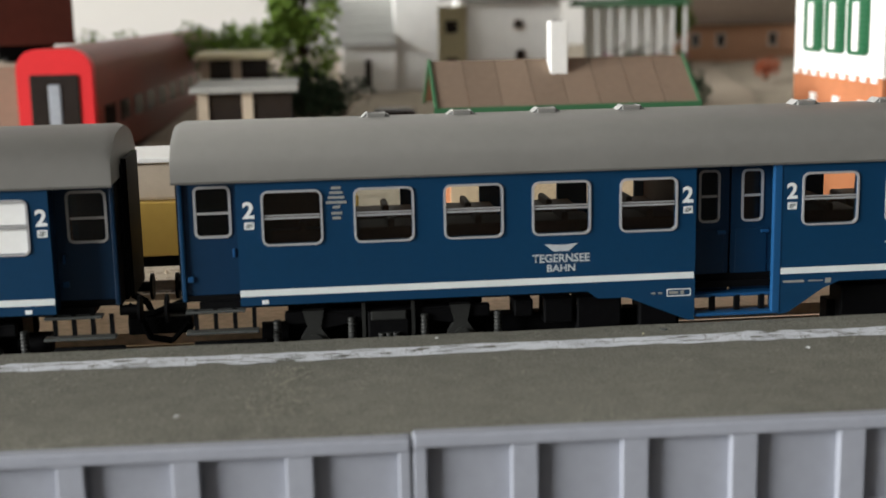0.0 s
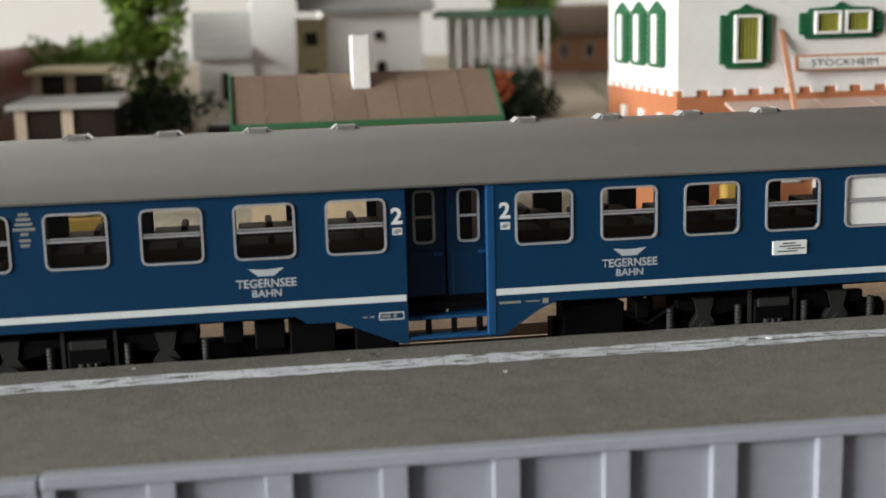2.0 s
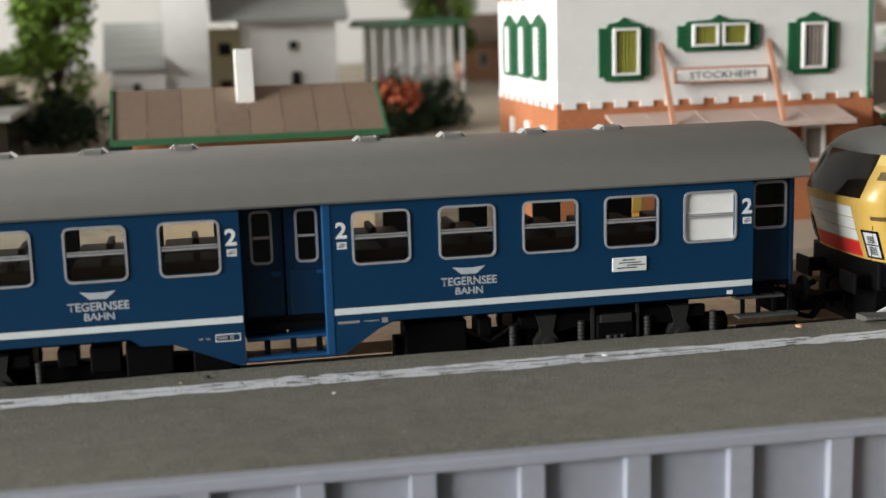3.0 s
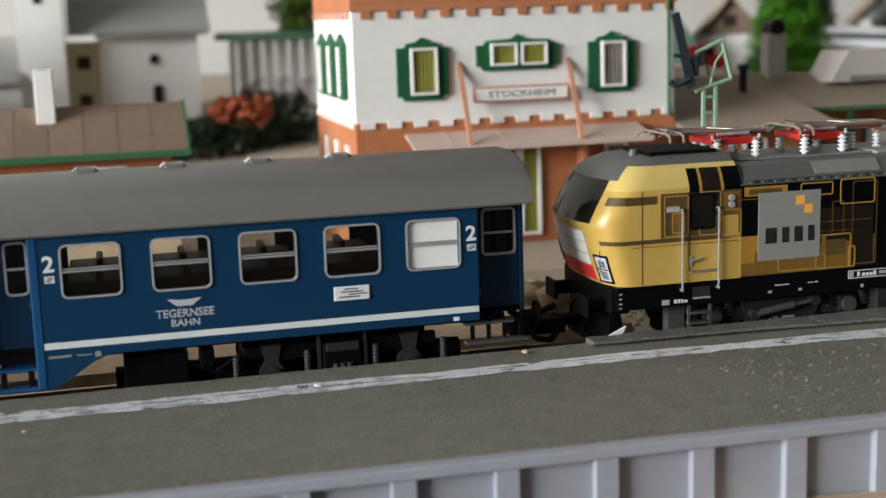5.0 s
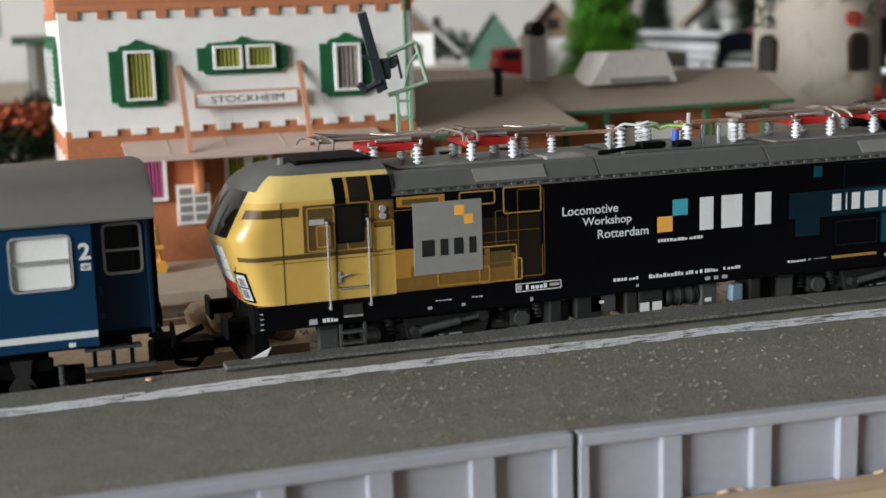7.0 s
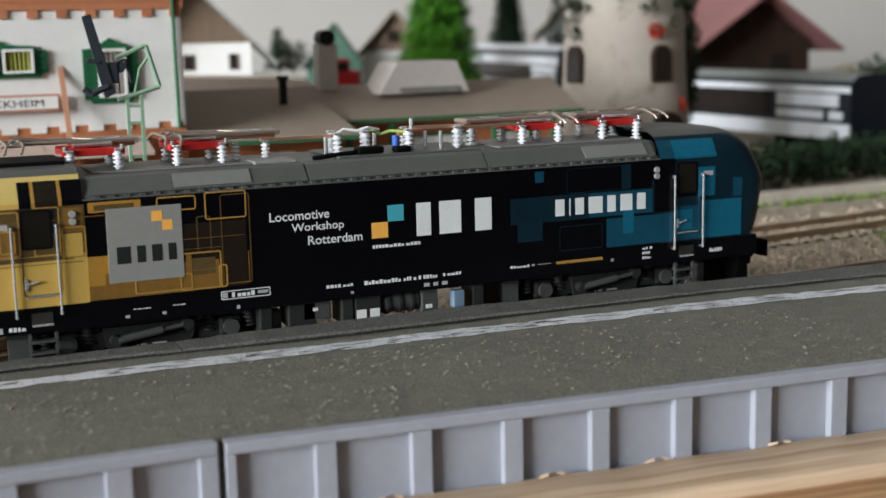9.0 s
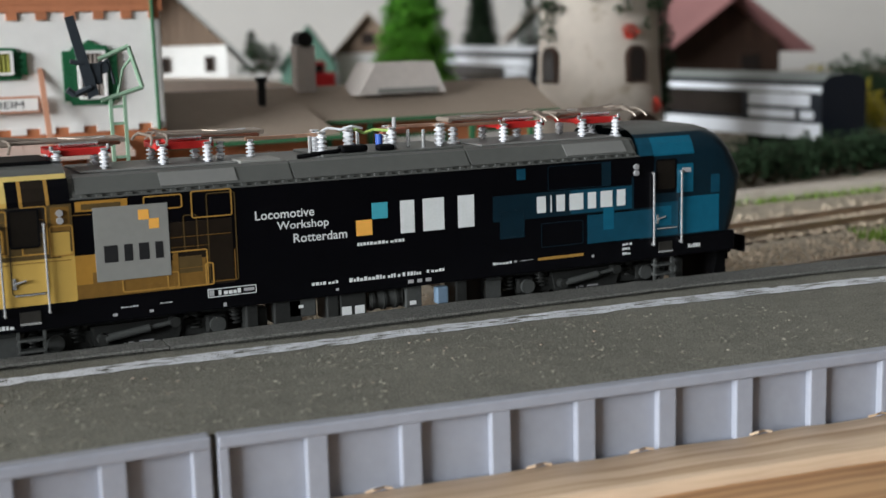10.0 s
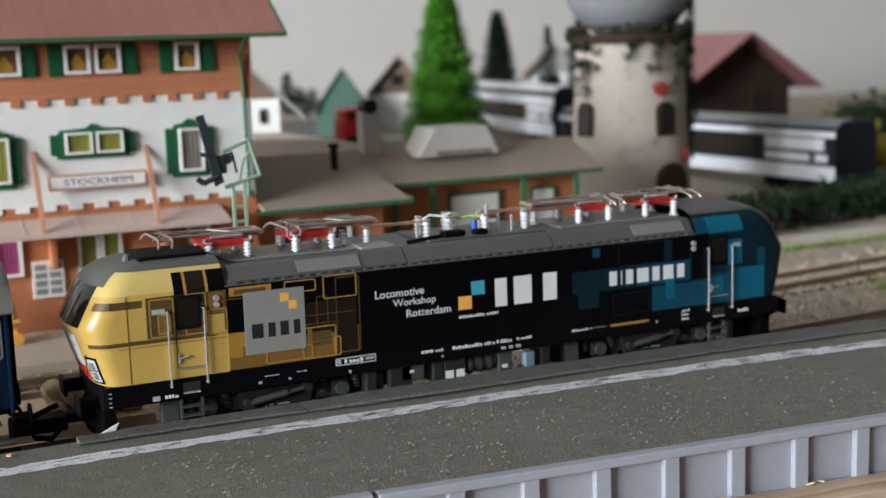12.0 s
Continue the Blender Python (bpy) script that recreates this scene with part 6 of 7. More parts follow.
for x0 in (37.6, 40.9):
    d = part("door", box(x0, x0 + 1.9 if x0 < 40 else x0 + 0.9, 40.0, 40.1, -0.8, 2.1), "render_white", g, "white door with green frame")
    part("door_frame", ring(x0 - 0.1, (x0 + 2.0 if x0 < 40 else x0 + 1.0), -0.85, 2.2, 0.1, 0.02, 39.96, 40.02), "green_trim", d)
for x in (30.6, 32.4):
    house_window(g, x, x + 0.8, 0.9, 2.0, 38.59, "window_dark")
for x in (35.2, 36.6, 40.2, 42.4):
    part("post", box(x, x + 0.16, 39.4, 39.56, -0.95, 2.62), "green_trim", g)
sk = part("roof_lantern", prism([(37.0, 3.42), (40.2, 3.42), (39.75, 4.45), (37.65, 4.45)], 41.2, 42.9, "y"), "lantern", g, "pale grey roof lantern with sloped ends")
part("lantern_slot", box(37.7, 39.8, 41.12, 41.21, 3.46, 3.62), "logo_grey", sk)
part("stove_pipe", rod((33.65, 41.0, 3.0), (33.65, 41.0, 4.05), 0.13, seg=14), "print_black", g, "black stove pipe", True)
part("pipe_cap", rod((33.65, 41.0, 4.02), (33.65, 41.0, 4.16), 0.19, seg=14), "print_black", g)
ch = part("chimney", box(35.35, 35.98, 42.4, 43.0, 3.4, 5.1), "lantern", g, "beige plastered chimney")
part("chimney_cowl", rod((35.66, 42.4, 5.28), (35.66, 43.0, 5.28), 0.27, 0.27, 18), "print_black", ch)

# ---- semaphore signal ----
sg = thing("semaphore_signal", (26.9, 29.7, -0.95), "pale green lattice signal mast with dark slate signal arm", "signal")
for x in (26.75, 27.05):
    part("mast_rail", box(x - 0.035, x + 0.035, 29.66, 29.74, -0.95, 4.25), "steel_green", sg)
for i in range(14):
    z = -0.7 + i * 0.36
    part("mast_rung", box(26.75, 27.05, 29.67, 29.73, z, z + 0.06), "steel_green", sg)
fr = part("head_frame", bar([(26.55, 29.7, 4.15), (27.45, 29.7, 4.4), (27.2, 29.7, 5.28), (26.55, 29.7, 5.02)], 0.05), "steel_green", sg, "pale green head frame")
part("frame_stay", bar([(26.9, 29.7, 4.2), (27.05, 29.7, 4.8), (27.3, 29.7, 5.1)], 0.03), "steel_green", fr)
arm = part("signal_arm", prism([(25.9, 5.9), (26.08, 5.95), (26.5, 4.3), (26.28, 4.2)], 29.55, 29.63, "y"), "slate_blue", sg, "dark slate signal arm")
part("arm_claw", bar([(26.35, 29.58, 4.45), (26.0, 29.58, 4.3), (25.85, 29.58, 4.42)], 0.07), "slate_blue", arm)
part("arm_claw", bar([(26.2, 29.58, 4.95), (25.95, 29.58, 5.0)], 0.05), "slate_blue", arm)
part("spectacle", box(26.32, 26.6, 29.58, 29.66, 4.5, 4.95, 0.04), "slate_blue", arm)
part("spectacle_lamp", rod((26.62, 29.6, 4.85), (26.62, 29.75, 4.85), 0.13, seg=14), "slate_blue", arm)
part("arm_link", bar([(26.5, 29.6, 4.9), (26.75, 29.65, 5.0), (26.85, 29.65, 4.5)], 0.03), "slate_blue", arm)

def ring_flat(x, y, z, r1, r0, h, seg=40):
    bm = ring_disc(0, 0, r1, r0, 0, h, seg)
    bmesh.ops.rotate(bm, cent=(0, 0, 0), matrix=Matrix.Rotation(radians(90), 3, "X"), verts=bm.verts)
    bmesh.ops.translate(bm, vec=(x, y, z), verts=bm.verts)
    return bm


# ---- hut with brown sheet roof ----
hut = thing("wayside_hut", (11.8, 42.4, -0.95), "small wayside hut with brown sheet roof and white chimney", "building")
part("wall", box(8.4, 15.2, 41.0, 43.8, -0.95, 2.6), "brick", hut)
part("plinth", box(8.3, 15.3, 40.85, 41.0, -0.95, 0.75), "cork", hut, "pale sandy plinth")
for x in (9.3, 12.9):
    house_window(hut, x, x + 1.0, 0.9, 2.0, 40.99, "window_dark")
for i in range(8):
    x = 7.9 + i * 0.972
    part("roof_sheet", prism([(40.5, 2.36), (40.5, 2.42), (42.4, 3.72), (42.4, 3.64)], x, x + 0.955), "shed_roof", hut)
part("roof_back", prism([(42.4, 3.64), (42.4, 3.72), (44.3, 2.42), (44.3, 2.36)], 7.9, 15.66), "shed_roof", hut)
part("fascia", box(7.8, 15.75, 40.42, 40.5, 2.26, 2.45), "green_trim", hut)
for x in (7.82, 15.66):
    part("verge_board", prism([(40.45, 2.3), (40.45, 2.46), (42.4, 3.78), (44.35, 2.46), (44.35, 2.3), (42.4, 3.62)], x, x + 0.08), "green_trim", hut)
ch = part("chimney", box(11.46, 12.0, 41.75, 42.3, 3.1, 4.84, 0.03), "render_white", hut, "white square chimney")
part("chimney_flue", box(11.6, 11.86, 41.9, 42.15, 4.84, 4.86), "window_dark", ch)


def gable_house(name, at, rz, w, d, h, rise, wall, roof, label, over=0.5, windows=(), shutters=None, base=None, group=""):
    """A house seen from its long front (local -y): w wide, d deep, eaves at h, ridge along its width."""
    t = thing(name, at, label, "building", group, rz=rz, local=True)
    part("wall", box(-w / 2, w / 2, 0, d, -1.5, h), wall, t)
    part("gable", prism([(0, h), (d / 2, h + rise * 0.98), (d, h)], -w / 2 + 0.01, w / 2 - 0.01, "x"), wall, t)
    if base:
        part("plinth", box(-w / 2 - 0.05, w / 2 + 0.05, -0.05, d + 0.05, -1.5, 0.9), base, t)
    k = rise / (d / 2)
    n = 9
    for i in range(n):   # roof courses as overlapping strips on the front slope
        f0, f1 = i / n, (i + 1) / n
        y0, y1 = -over + f0 * (d / 2 + over), -over + f1 * (d / 2 + over)
        z0, z1 = h + y0 * k, h + y1 * k
        part("roof_course", prism([(y0, z0 + 0.02), (y0, z0 + 0.16), (y1 + 0.1, z1 + 0.16), (y1 + 0.1, z1 + 0.04)], -w / 2 - over, w / 2 + over), roof, t)
    part("roof_back", prism([(d / 2, h + rise), (d / 2, h + rise + 0.18), (d + over, h - over * k + 0.16), (d + over, h - over * k)], -w / 2 - over, w / 2 + over), roof, t)
    for x, z, ww, hh in windows:
        wn = part("window", box(x - ww / 2, x + ww / 2, -0.06, 0.02, z, z + hh), "render_white" if wall != "render_white" else "beige", t)
        part("pane", box(x - ww / 2 + 0.07, x + ww / 2 - 0.07, -0.08, -0.05, z + 0.07, z + hh - 0.07), "window_dark", wn)
        if shutters:
            for s in (-1, 1):
                part("shutter", box(x + s * (ww / 2 + 0.17) - 0.15, x + s * (ww / 2 + 0.17) + 0.15, -0.07, 0, z, z + hh), shutters, wn)
    return t


def front_gable(name, at, rz, w, d, h, rise, wall, gable, roof, label, over=0.5, windows=()):
    """A house whose gable looks along local -y, ridge along its depth."""
    t = thing(name, at, label, "building", rz=rz, local=True)
    part("wall", box(-w / 2, w / 2, 0, d, -1.5, h), wall, t)
    part("gable", prism([(-w / 2, h), (w / 2, h), (0, h + rise)], 0, d, "y"), gable, t)
    for i in range(int(w / 0.35)):
        x = -w / 2 + (i + 0.5) * 0.35
        zt = h + rise * (1 - abs(x) / (w / 2)) - 0.05
        if zt > h + 0.1:
            part("gable_plank", box(x - 0.16, x + 0.16, -0.05, 0, h, zt), gable, t)
    k = rise / (w / 2)
    for s in (-1, 1):
        xo = w / 2 + over
        part("roof_slope", prism([(0, h + rise + 0.06), (0, h + rise + 0.24), (s * xo, h - over * k + 0.2), (s * xo, h - over * k + 0.02)], -over * 1.5, d + over, "y"), roof, t)
    for x, z, ww, hh in windows:
        wn = part("window", box(x - ww / 2, x + ww / 2, -0.07, 0.02, z, z + hh), "brown_wood", t)
        part("pane", box(x - ww / 2 + 0.08, x + ww / 2 - 0.08, -0.09, -0.06, z + 0.08, z + hh - 0.08), "window_dark", wn)
    return t


# ---- white church group ----
c = thing("village_church", (12, 77, 0), "white village church with square tower and grey roofs", "building")
part("tower", box(9.05, 11.45, 75.5, 79, -0.5, 11), "render_white", c, "white square church tower")
part("tower_opening", box(10.0, 10.4, 75.44, 75.5, 7.3, 8.2), "window_dark", c)
part("lean_to_wall", box(6.1, 9.04, 75.2, 79, -0.5, 3.3), "render_white", c)
for i in range(5):
    f = i / 5
    part("lean_to_roof", prism([(74.8 + f * 3, 3.1 + f * 2.4), (74.8 + f * 3, 3.25 + f * 2.4), (75.45 + f * 3, 3.75 + f * 2.4), (75.45 + f * 3, 3.6 + f * 2.4)], 5.8, 9.04), "grey_roof", c)
for x in (7.3,):
    part("window", box(x, x + 0.35, 75.14, 75.2, 0.9, 2.4), "window_dark", c)
part("link_wall", box(11.45, 13.2, 77.0, 79, -0.5, 5.2), "cream", c, "cream plastered link wall")
for z in (1.6, 3.7):
    part("window", box(12.0, 12.7, 76.94, 77.0, z, z + 0.7), "window_dark", c)
part("nave_wall", box(13.2, 18.6, 76.8, 84, -0.5, 5.75), "render_white", c, "white nave wall")
part("nave_side", box(18.56, 18.62, 76.85, 83.9, -0.5, 5.75), "cream", c)
for i in range(7):
    f = i / 7
    part("nave_roof", prism([(76.2 + f * 4.4, 5.55 + f * 3.4), (76.2 + f * 4.4, 5.75 + f * 3.4), (77.0 + f * 4.4, 6.4 + f * 3.4), (77.0 + f * 4.4, 6.2 + f * 3.4)], 11.6, 19.3), "grey_roof", c)
for x, z in ((15.9, 3.9), (16.0, 1.6)):
    wn = part("window", prism(rounded(x, x + 0.55, z, z + (0.5 if z > 3 else 1.1), 0.2), 76.74, 76.8, "y"), "window_dark", c)
    part("window_sill", box(x - 0.05, x + 0.6, 76.7, 76.8, z - 0.1, z), "beige", wn)
part("gutter", box(13.0, 19.2, 76.1, 76.25, 5.4, 5.6), "logo_grey", c)

# ---- garden pavilion with flowers ----
pv = thing("garden_pavilion", (23.6, 78, 1.2), "green roofed garden pavilion with pale posts", "building")
part("roof", prism([(76.6, 5.0), (76.6, 5.15), (78.5, 5.45), (80.4, 5.15), (80.4, 5.0)], 19.8, 26.2), "green_trim", pv)
for i in range(8):
    part("post", box(20.7 + i * 0.74, 20.85 + i * 0.74, 76.9, 77.05, 1.0, 5.0), "render_white", pv)
part("back_wall", box(20.6, 26.0, 79.5, 79.8, 1.0, 5.0), "render_white", pv)


# ---- plants ----
def leaf_cloud(bm, at, size, count, leaf, squash=(1, 1, 1)):
    for k in range(count):
        d = Vector((random.gauss(0, 1), random.gauss(0, 1), random.gauss(0, 1))).normalized() * size * random.random() ** 0.4
        p = Vector(at) + Vector((d.x * squash[0], d.y * squash[1], d.z * squash[2]))
        u = Vector((random.gauss(0, 1), random.gauss(0, 1), random.gauss(0, 1))).normalized()
        w = u.orthogonal().normalized()
        s = leaf * (0.6 + 0.8 * random.random())
        bm.faces.new([bm.verts.new(p + u * a * s + w * b * s) for a, b in ((-1, 0), (0, -0.6), (1, 0), (0, 0.6))])


def broad_tree(at, h, spread, mat, label, group="", low=0.25):
    t = thing("broadleaf_tree", at, label, "tree", group)
    x, y, z = at
    trunk = bmesh.new()
    rod((x, y, z - 0.3), (x + 0.1, y, z + h * 0.45), spread * 0.09, spread * 0.05, 10, trunk)
    crown = bmesh.new()
    for k in range(40):
        a, f = random.random() * 6.28, low + (1 - low) * random.random()
        r = spread * (0.2 + 0.8 * math.sin(math.pi * min(1, (f - low) / (1 - low) * 0.9 + 0.08))) * (0.35 + 0.55 * random.random())
        p = (x + r * math.cos(a), y + r * math.sin(a), z + h * f)
        rod((x + 0.05, y, z + h * max(0.15, f - 0.3)), p, spread * 0.03, spread * 0.01, 6, trunk)
        leaf_cloud(crown, p, spread * 0.4, 190, spread * 0.075, (1, 1, 1.1))
    part("trunk", trunk, "bark", t, "", True)
    part("crown", crown, mat, t, "uneven leafy crown")
    return t


def conifer(at, h, r, mat, label, density=1.0, needle=0.2):
    t = thing("conifer_tree", at, label, "tree")
    x, y, z = at
    part("trunk", rod((x, y, z - 0.3), (x, y, z + h * 0.95), r * 0.12, r * 0.02, 8), "bark", t)
    crown = bmesh.new()
    n = int(1500 * density)
    for k in range(n):
        f = random.random() ** 1.3
        tier = 0.92 + 0.08 * math.cos(f * 46)
        rr = r * (1 - f) ** 0.7 * tier * (0.35 + 0.7 * random.random())
        a = random.random() * 6.28
        p = Vector((x + rr * math.cos(a), y + rr * math.sin(a), z + h * (0.04 + 0.96 * f) - rr * 0.18))
        out = Vector((math.cos(a), math.sin(a), -0.35 + 0.9 * random.random() * f)).normalized()
        w = Vector((-math.sin(a), math.cos(a), 0.5 * (random.random() - 0.5)))
        s = r * needle * (0.6 + 0.7 * random.random())
        crown.faces.new([crown.verts.new(p + out * u * s + w * v * s) for u, v in ((-0.9, 0), (0, -0.32), (1.2, 0), (0, 0.32))])
    part("crown", crown, mat, t, "tapering needle crown")
    return t


def shrub(name, at, size, mat, label, group="", squash=(1, 1, 0.8), leaf=0.07, count=420):
    t = thing(name, at, label, "shrub", group)
    x, y, z = at
    bm, stems = bmesh.new(), bmesh.new()
    for k in range(9):
        a = random.random() * 6.28
        p = (x + size * squash[0] * 0.6 * math.cos(a), y + size * squash[1] * 0.6 * math.sin(a), z + size * squash[2] * (0.35 + 0.8 * random.random()))
        leaf_cloud(bm, p, size * 0.5, count // 6, size * leaf * 1.3)
        rod((x, y, z - 0.2), p, size * 0.04, size * 0.015, 5, stems)
    part("foliage", bm, mat, t)
    part("stem", stems, "bark", t)
    return t


def rise(x, y):
    """Height of the layout's ground."""
    z = -0.95 + min(38, max(0, y - 47)) * 0.055
    if x > 30:
        z += min(1, (x - 30) / 10) * min(1, max(0, (y - 50) / 12)) * (0.6 if x < 56 else max(-1.5, 0.6 - (x - 56) * 0.2))
    return z


bm = bmesh.new()
nx, ny = 118, 54
hold = [[bm.verts.new((-60 + 235 * i / nx, 46.5 + 81 * j / ny, rise(-60 + 235 * i / nx, 46.5 + 81 * j / ny) + 0.012 + 0.08 * noise.noise((i * 0.7, j * 0.7, 3)))) for j in range(ny + 1)] for i in range(nx + 1)]
for i in range(nx):
    for j in range(ny):
        bm.faces.new((hold[i][j], hold[i + 1][j], hold[i + 1][j + 1], hold[i][j + 1]))
solo("terrain", bm, "ground", "sandy brown rising ground of the layout", "ground", kind="structure", smooth=True)


def road(points, width, mat, label):
    bm = bmesh.new()
    prev = None
    for k in range(len(points) - 1):
        a, b = Vector(points[k]), Vector(points[k + 1])
        side = Vector((-(b - a).y, (b - a).x)).normalized() * width / 2
        for i in range(10):
            p = a + (b - a) * i / 9
            cur = [bm.verts.new((q.x, q.y, rise(q.x, q.y) + 0.14)) for q in (p - side, p + side)]
            if prev:
                bm.faces.new((prev[0], cur[0], cur[1], prev[1]))
            prev = cur
    bmesh.ops.recalc_face_normals(bm, faces=bm.faces)
    solo("road", bm, mat, label, "road", kind="structure")


road([(16, 52), (21, 58), (25, 70), (27, 84), (34, 100)], 5.0, "beige", "pale sandy village path")
road([(30, 54), (40, 60), (46, 72), (52, 96)], 5.5, "street", "grey village street")

broad_tree((4.0, 69, 0.1), 11.0, 2.1, "foliage", "tall bright green broadleaf tree behind the sheds", low=0.12)
broad_tree((25.9, 82, 1.3), 8.5, 2.2, "foliage", "bright green broadleaf tree beside the pavilion", low=0.2)
for x, y, s in ((-0.6, 72, 2.0), (1.3, 72, 1.9), (-6.5, 74, 1.6)):
    shrub("bush", (x, y, 2.2), s, "foliage", "round dark green bush on the bank", "bushes")
for x, y, s in ((3.0, 66, 1.9), (5.8, 66, 1.5), (4.4, 64, 1.5), (2.2, 65, 1.3)):
    shrub("bush", (x, y, 0.3), s, "foliage_dark", "dark green bush under the tree", "dark bushes")
for x, y, s in ((18.7, 64, 1.3), (19.7, 63.5, 1.5), (19.0, 63, 1.1)):
    shrub("rust_shrub", (x, y, 0.9), s, "foliage_rust", "rust-red shrub before the church", "rust shrubs", leaf=0.09)
for k in range(9):
    a = k / 8
    shrub("hedge", (15.9 + 6.7 * a, 62 + 3.5 * a * a, -0.1 + 0.2 * a), 1.35, "foliage_dark", "dark green clipped hedge along the path", "hedges", (1, 0.8, 0.9), count=380)
for x, y, z in ((21.3, 66, 1.6), (22.3, 67, 1.9), (20.7, 67, 2.2)):
    shrub("dark_bush", (x, y, z - 0.4), 0.95, "foliage_dark", "dark green bush beside the church", "dark bushes", count=400)
for k in range(10):
    shrub("flower_bush", (21.0 + k * 0.5, 75.5, 2.0 + 0.4 * (k % 3)), 0.35, ("magenta", "foliage_dark", "render_white")[k % 3], "small flowering shrub by the pavilion", "flower bushes", count=90)
conifer((52.8, 72, 1.2), 10.2, 3.0, "foliage_lime", "tall bright lime-green conifer", 11.0, 0.125)
conifer((74.2, 105, 1.2), 9.0, 2.3, "foliage_dark", "dense dark green conifer", 4.0)
conifer((72.5, 88, 3.0), 6.4, 1.5, "foliage_dark", "small dark green conifer", 1.4)
conifer((69.6, 88, 3.0), 5.6, 1.2, "foliage_dark", "small dark green conifer", 1.2)
shrub("dark_bush", (44.7, 75, 3.4), 1.3, "foliage_dark", "dark green bush beside the chalet", "dark bushes")
for x, y, s in ((78.5, 64, 2.2), (81.5, 65, 2.4), (84.5, 66, 2.4), (75.5, 60, 1.6), (79.5, 60, 1.8)):
    shrub("dark_bush", (x, y, 0.2), s, "foliage_dark", "dark green bush beside the barn", "barn bushes")
conifer((46.6, 84, 3.2), 2.6, 1.1, "foliage_dark", "small dark green conifer", 0.6)

# ---- sheds on the left ----
for at, w, d, h, lab in (((1.8, 52, 0), 3.7, 5, 2.3, "low dark shed with pale flat roof"), ((1.0, 60, 0), 3.1, 5, 3.2, "low shed with cream flat roof")):
    t = thing("flat_shed", at, lab, "shed", "sheds", local=True)
    part("wall", box(-w / 2 + 0.1, w / 2 - 0.1, 0.1, d, -1.2, h), "window_dark", t)
    for i in (0, 2):
        part("wall_post", box(-w / 2 + 0.1 + i * (w - 0.4) / 4, -w / 2 + 0.5 + i * (w - 0.4) / 4, 0.02, 0.1, -1.2, h), "beige", t)
    part("roof", box(-w / 2 - 0.15, w / 2 + 0.15, -0.3, d + 0.2, h, h + 0.22, 0.04), "grey_roof" if h < 3 else "cream", t)
car = thing("parked_car", (7.5, 56, -0.5), "small blue-grey parked model car", "car")
part("body", box(6.2, 9.0, 55.2, 56.6, 0.05, 0.75, 0.15), "blue_grey", car, "", True)
part("cabin", box(6.8, 8.5, 55.3, 56.5, 0.7, 1.25, 0.2), "window_dark", car, "", True)
for x in (6.8, 8.4):
    part("wheel", rod((x, 55.15, 0.05), (x, 56.65, 0.05), 0.32, seg=16), "print_black", car)


# ---- far rolling stock ----
def far_coach(name, a, b, z, w, h, body, label, stripes=(), end=None, category="railway coach", roof=None):
    """A coach on a distant track, from a to b, its near end at a."""
    a, b = Vector(a), Vector(b)
    length = (b - a).length
    turn = math.degrees(math.atan2(b.y - a.y, b.x - a.x))
    t = thing(name, (a.x, a.y, z), label, category, rz=turn, local=True)
    out = [(-w / 2, 0.75), (w / 2, 0.75), (w / 2, h - 0.75), (w / 2 - 0.12, h - 0.35), (w / 2 - 0.5, h - 0.08), (0, h), (-w / 2 + 0.5, h - 0.08), (-w / 2 + 0.12, h - 0.35), (-w / 2, h - 0.75)]
    part("body", prism(out, 0, length), body, t, "", True)
    if roof:
        part("roof", prism([(y * 1.01, z + 0.015) for y, z in out[3:8]], 0.02, length - 0.02), roof, t, "", True)
    for x in (length * 0.16, length * 0.84):
        bg = part("bogie", box(x - 1.6, x + 1.6, -1.1, 1.1, 0.25, 0.75), "black", t)
        for s in (-1.1, 1.1):
            part("wheel", rod((x + s, -0.8, 0.45), (x + s, 0.8, 0.45), 0.45, seg=16), "black", bg)
    for mat, side, x0, x1, z0, z1 in stripes:
        y = side * (w / 2)
        part("panel", box(x0 * length, x1 * length, min(y, y + side * 0.03), max(y, y + side * 0.03), z0, z1), mat, t)
    if end:
        e = part("end_frame", prism(rounded(-w / 2 - 0.05, w / 2 + 0.05, 0.75, h - 0.05, 0.75, 6), -0.3, 0.25), end, t, "bright red end frame", True)
        part("gangway", box(-0.36, -0.25, -w / 2 + 0.42, w / 2 - 0.42, 0.8, h - 0.95, 0.05), "window_dark", e, "dark gangway opening")
        part("gangway_light", box(-0.4, -0.34, -0.22, 0.22, 1.6, h - 1.3, 0.05), "window_grey", e)
    return t


win = [("window_dark", -1, 0.05 + k * 0.09, 0.05 + k * 0.09 + 0.06, 1.9, 2.7) for k in range(10)]
far_coach("express_coach", (-4.8, 51), (-2.6, 80), -0.75, 2.6, 4.9, "wagon_red", "dark red express coach with bright red gangway end", win, "bright_red")
far_coach("maroon_coach", (-6.2, 55), (-15.5, 80), 3.4, 2.9, 4.0, "maroon", "dark maroon coach on a raised track", ())
bm = box(-22, -5.5, 54, 84, -0.95, 3.4)
bmesh.ops.rotate(bm, cent=(-7, 55, 0), matrix=Matrix.Rotation(radians(18), 3, "Z"), verts=bm.verts)
solo("embankment", bm, "beige", "raised track bed at the layout edge", "ground", kind="structure")
side = [("wagon_silver", 1, 0.0, 1.0, 3.05, 3.35), ("wagon_silver", 1, 0.0, 1.0, 0.8, 1.55), ("window_dark", 1, 0.22, 0.98, 1.75, 2.95), ("wagon_silver", 1, 0.03, 0.2, 2.35, 2.95), ("wagon_silver", 1, 0.07, 0.2, 1.75, 2.15), ("wagon_silver", 1, 0.02, 0.055, 1.75, 2.15)]
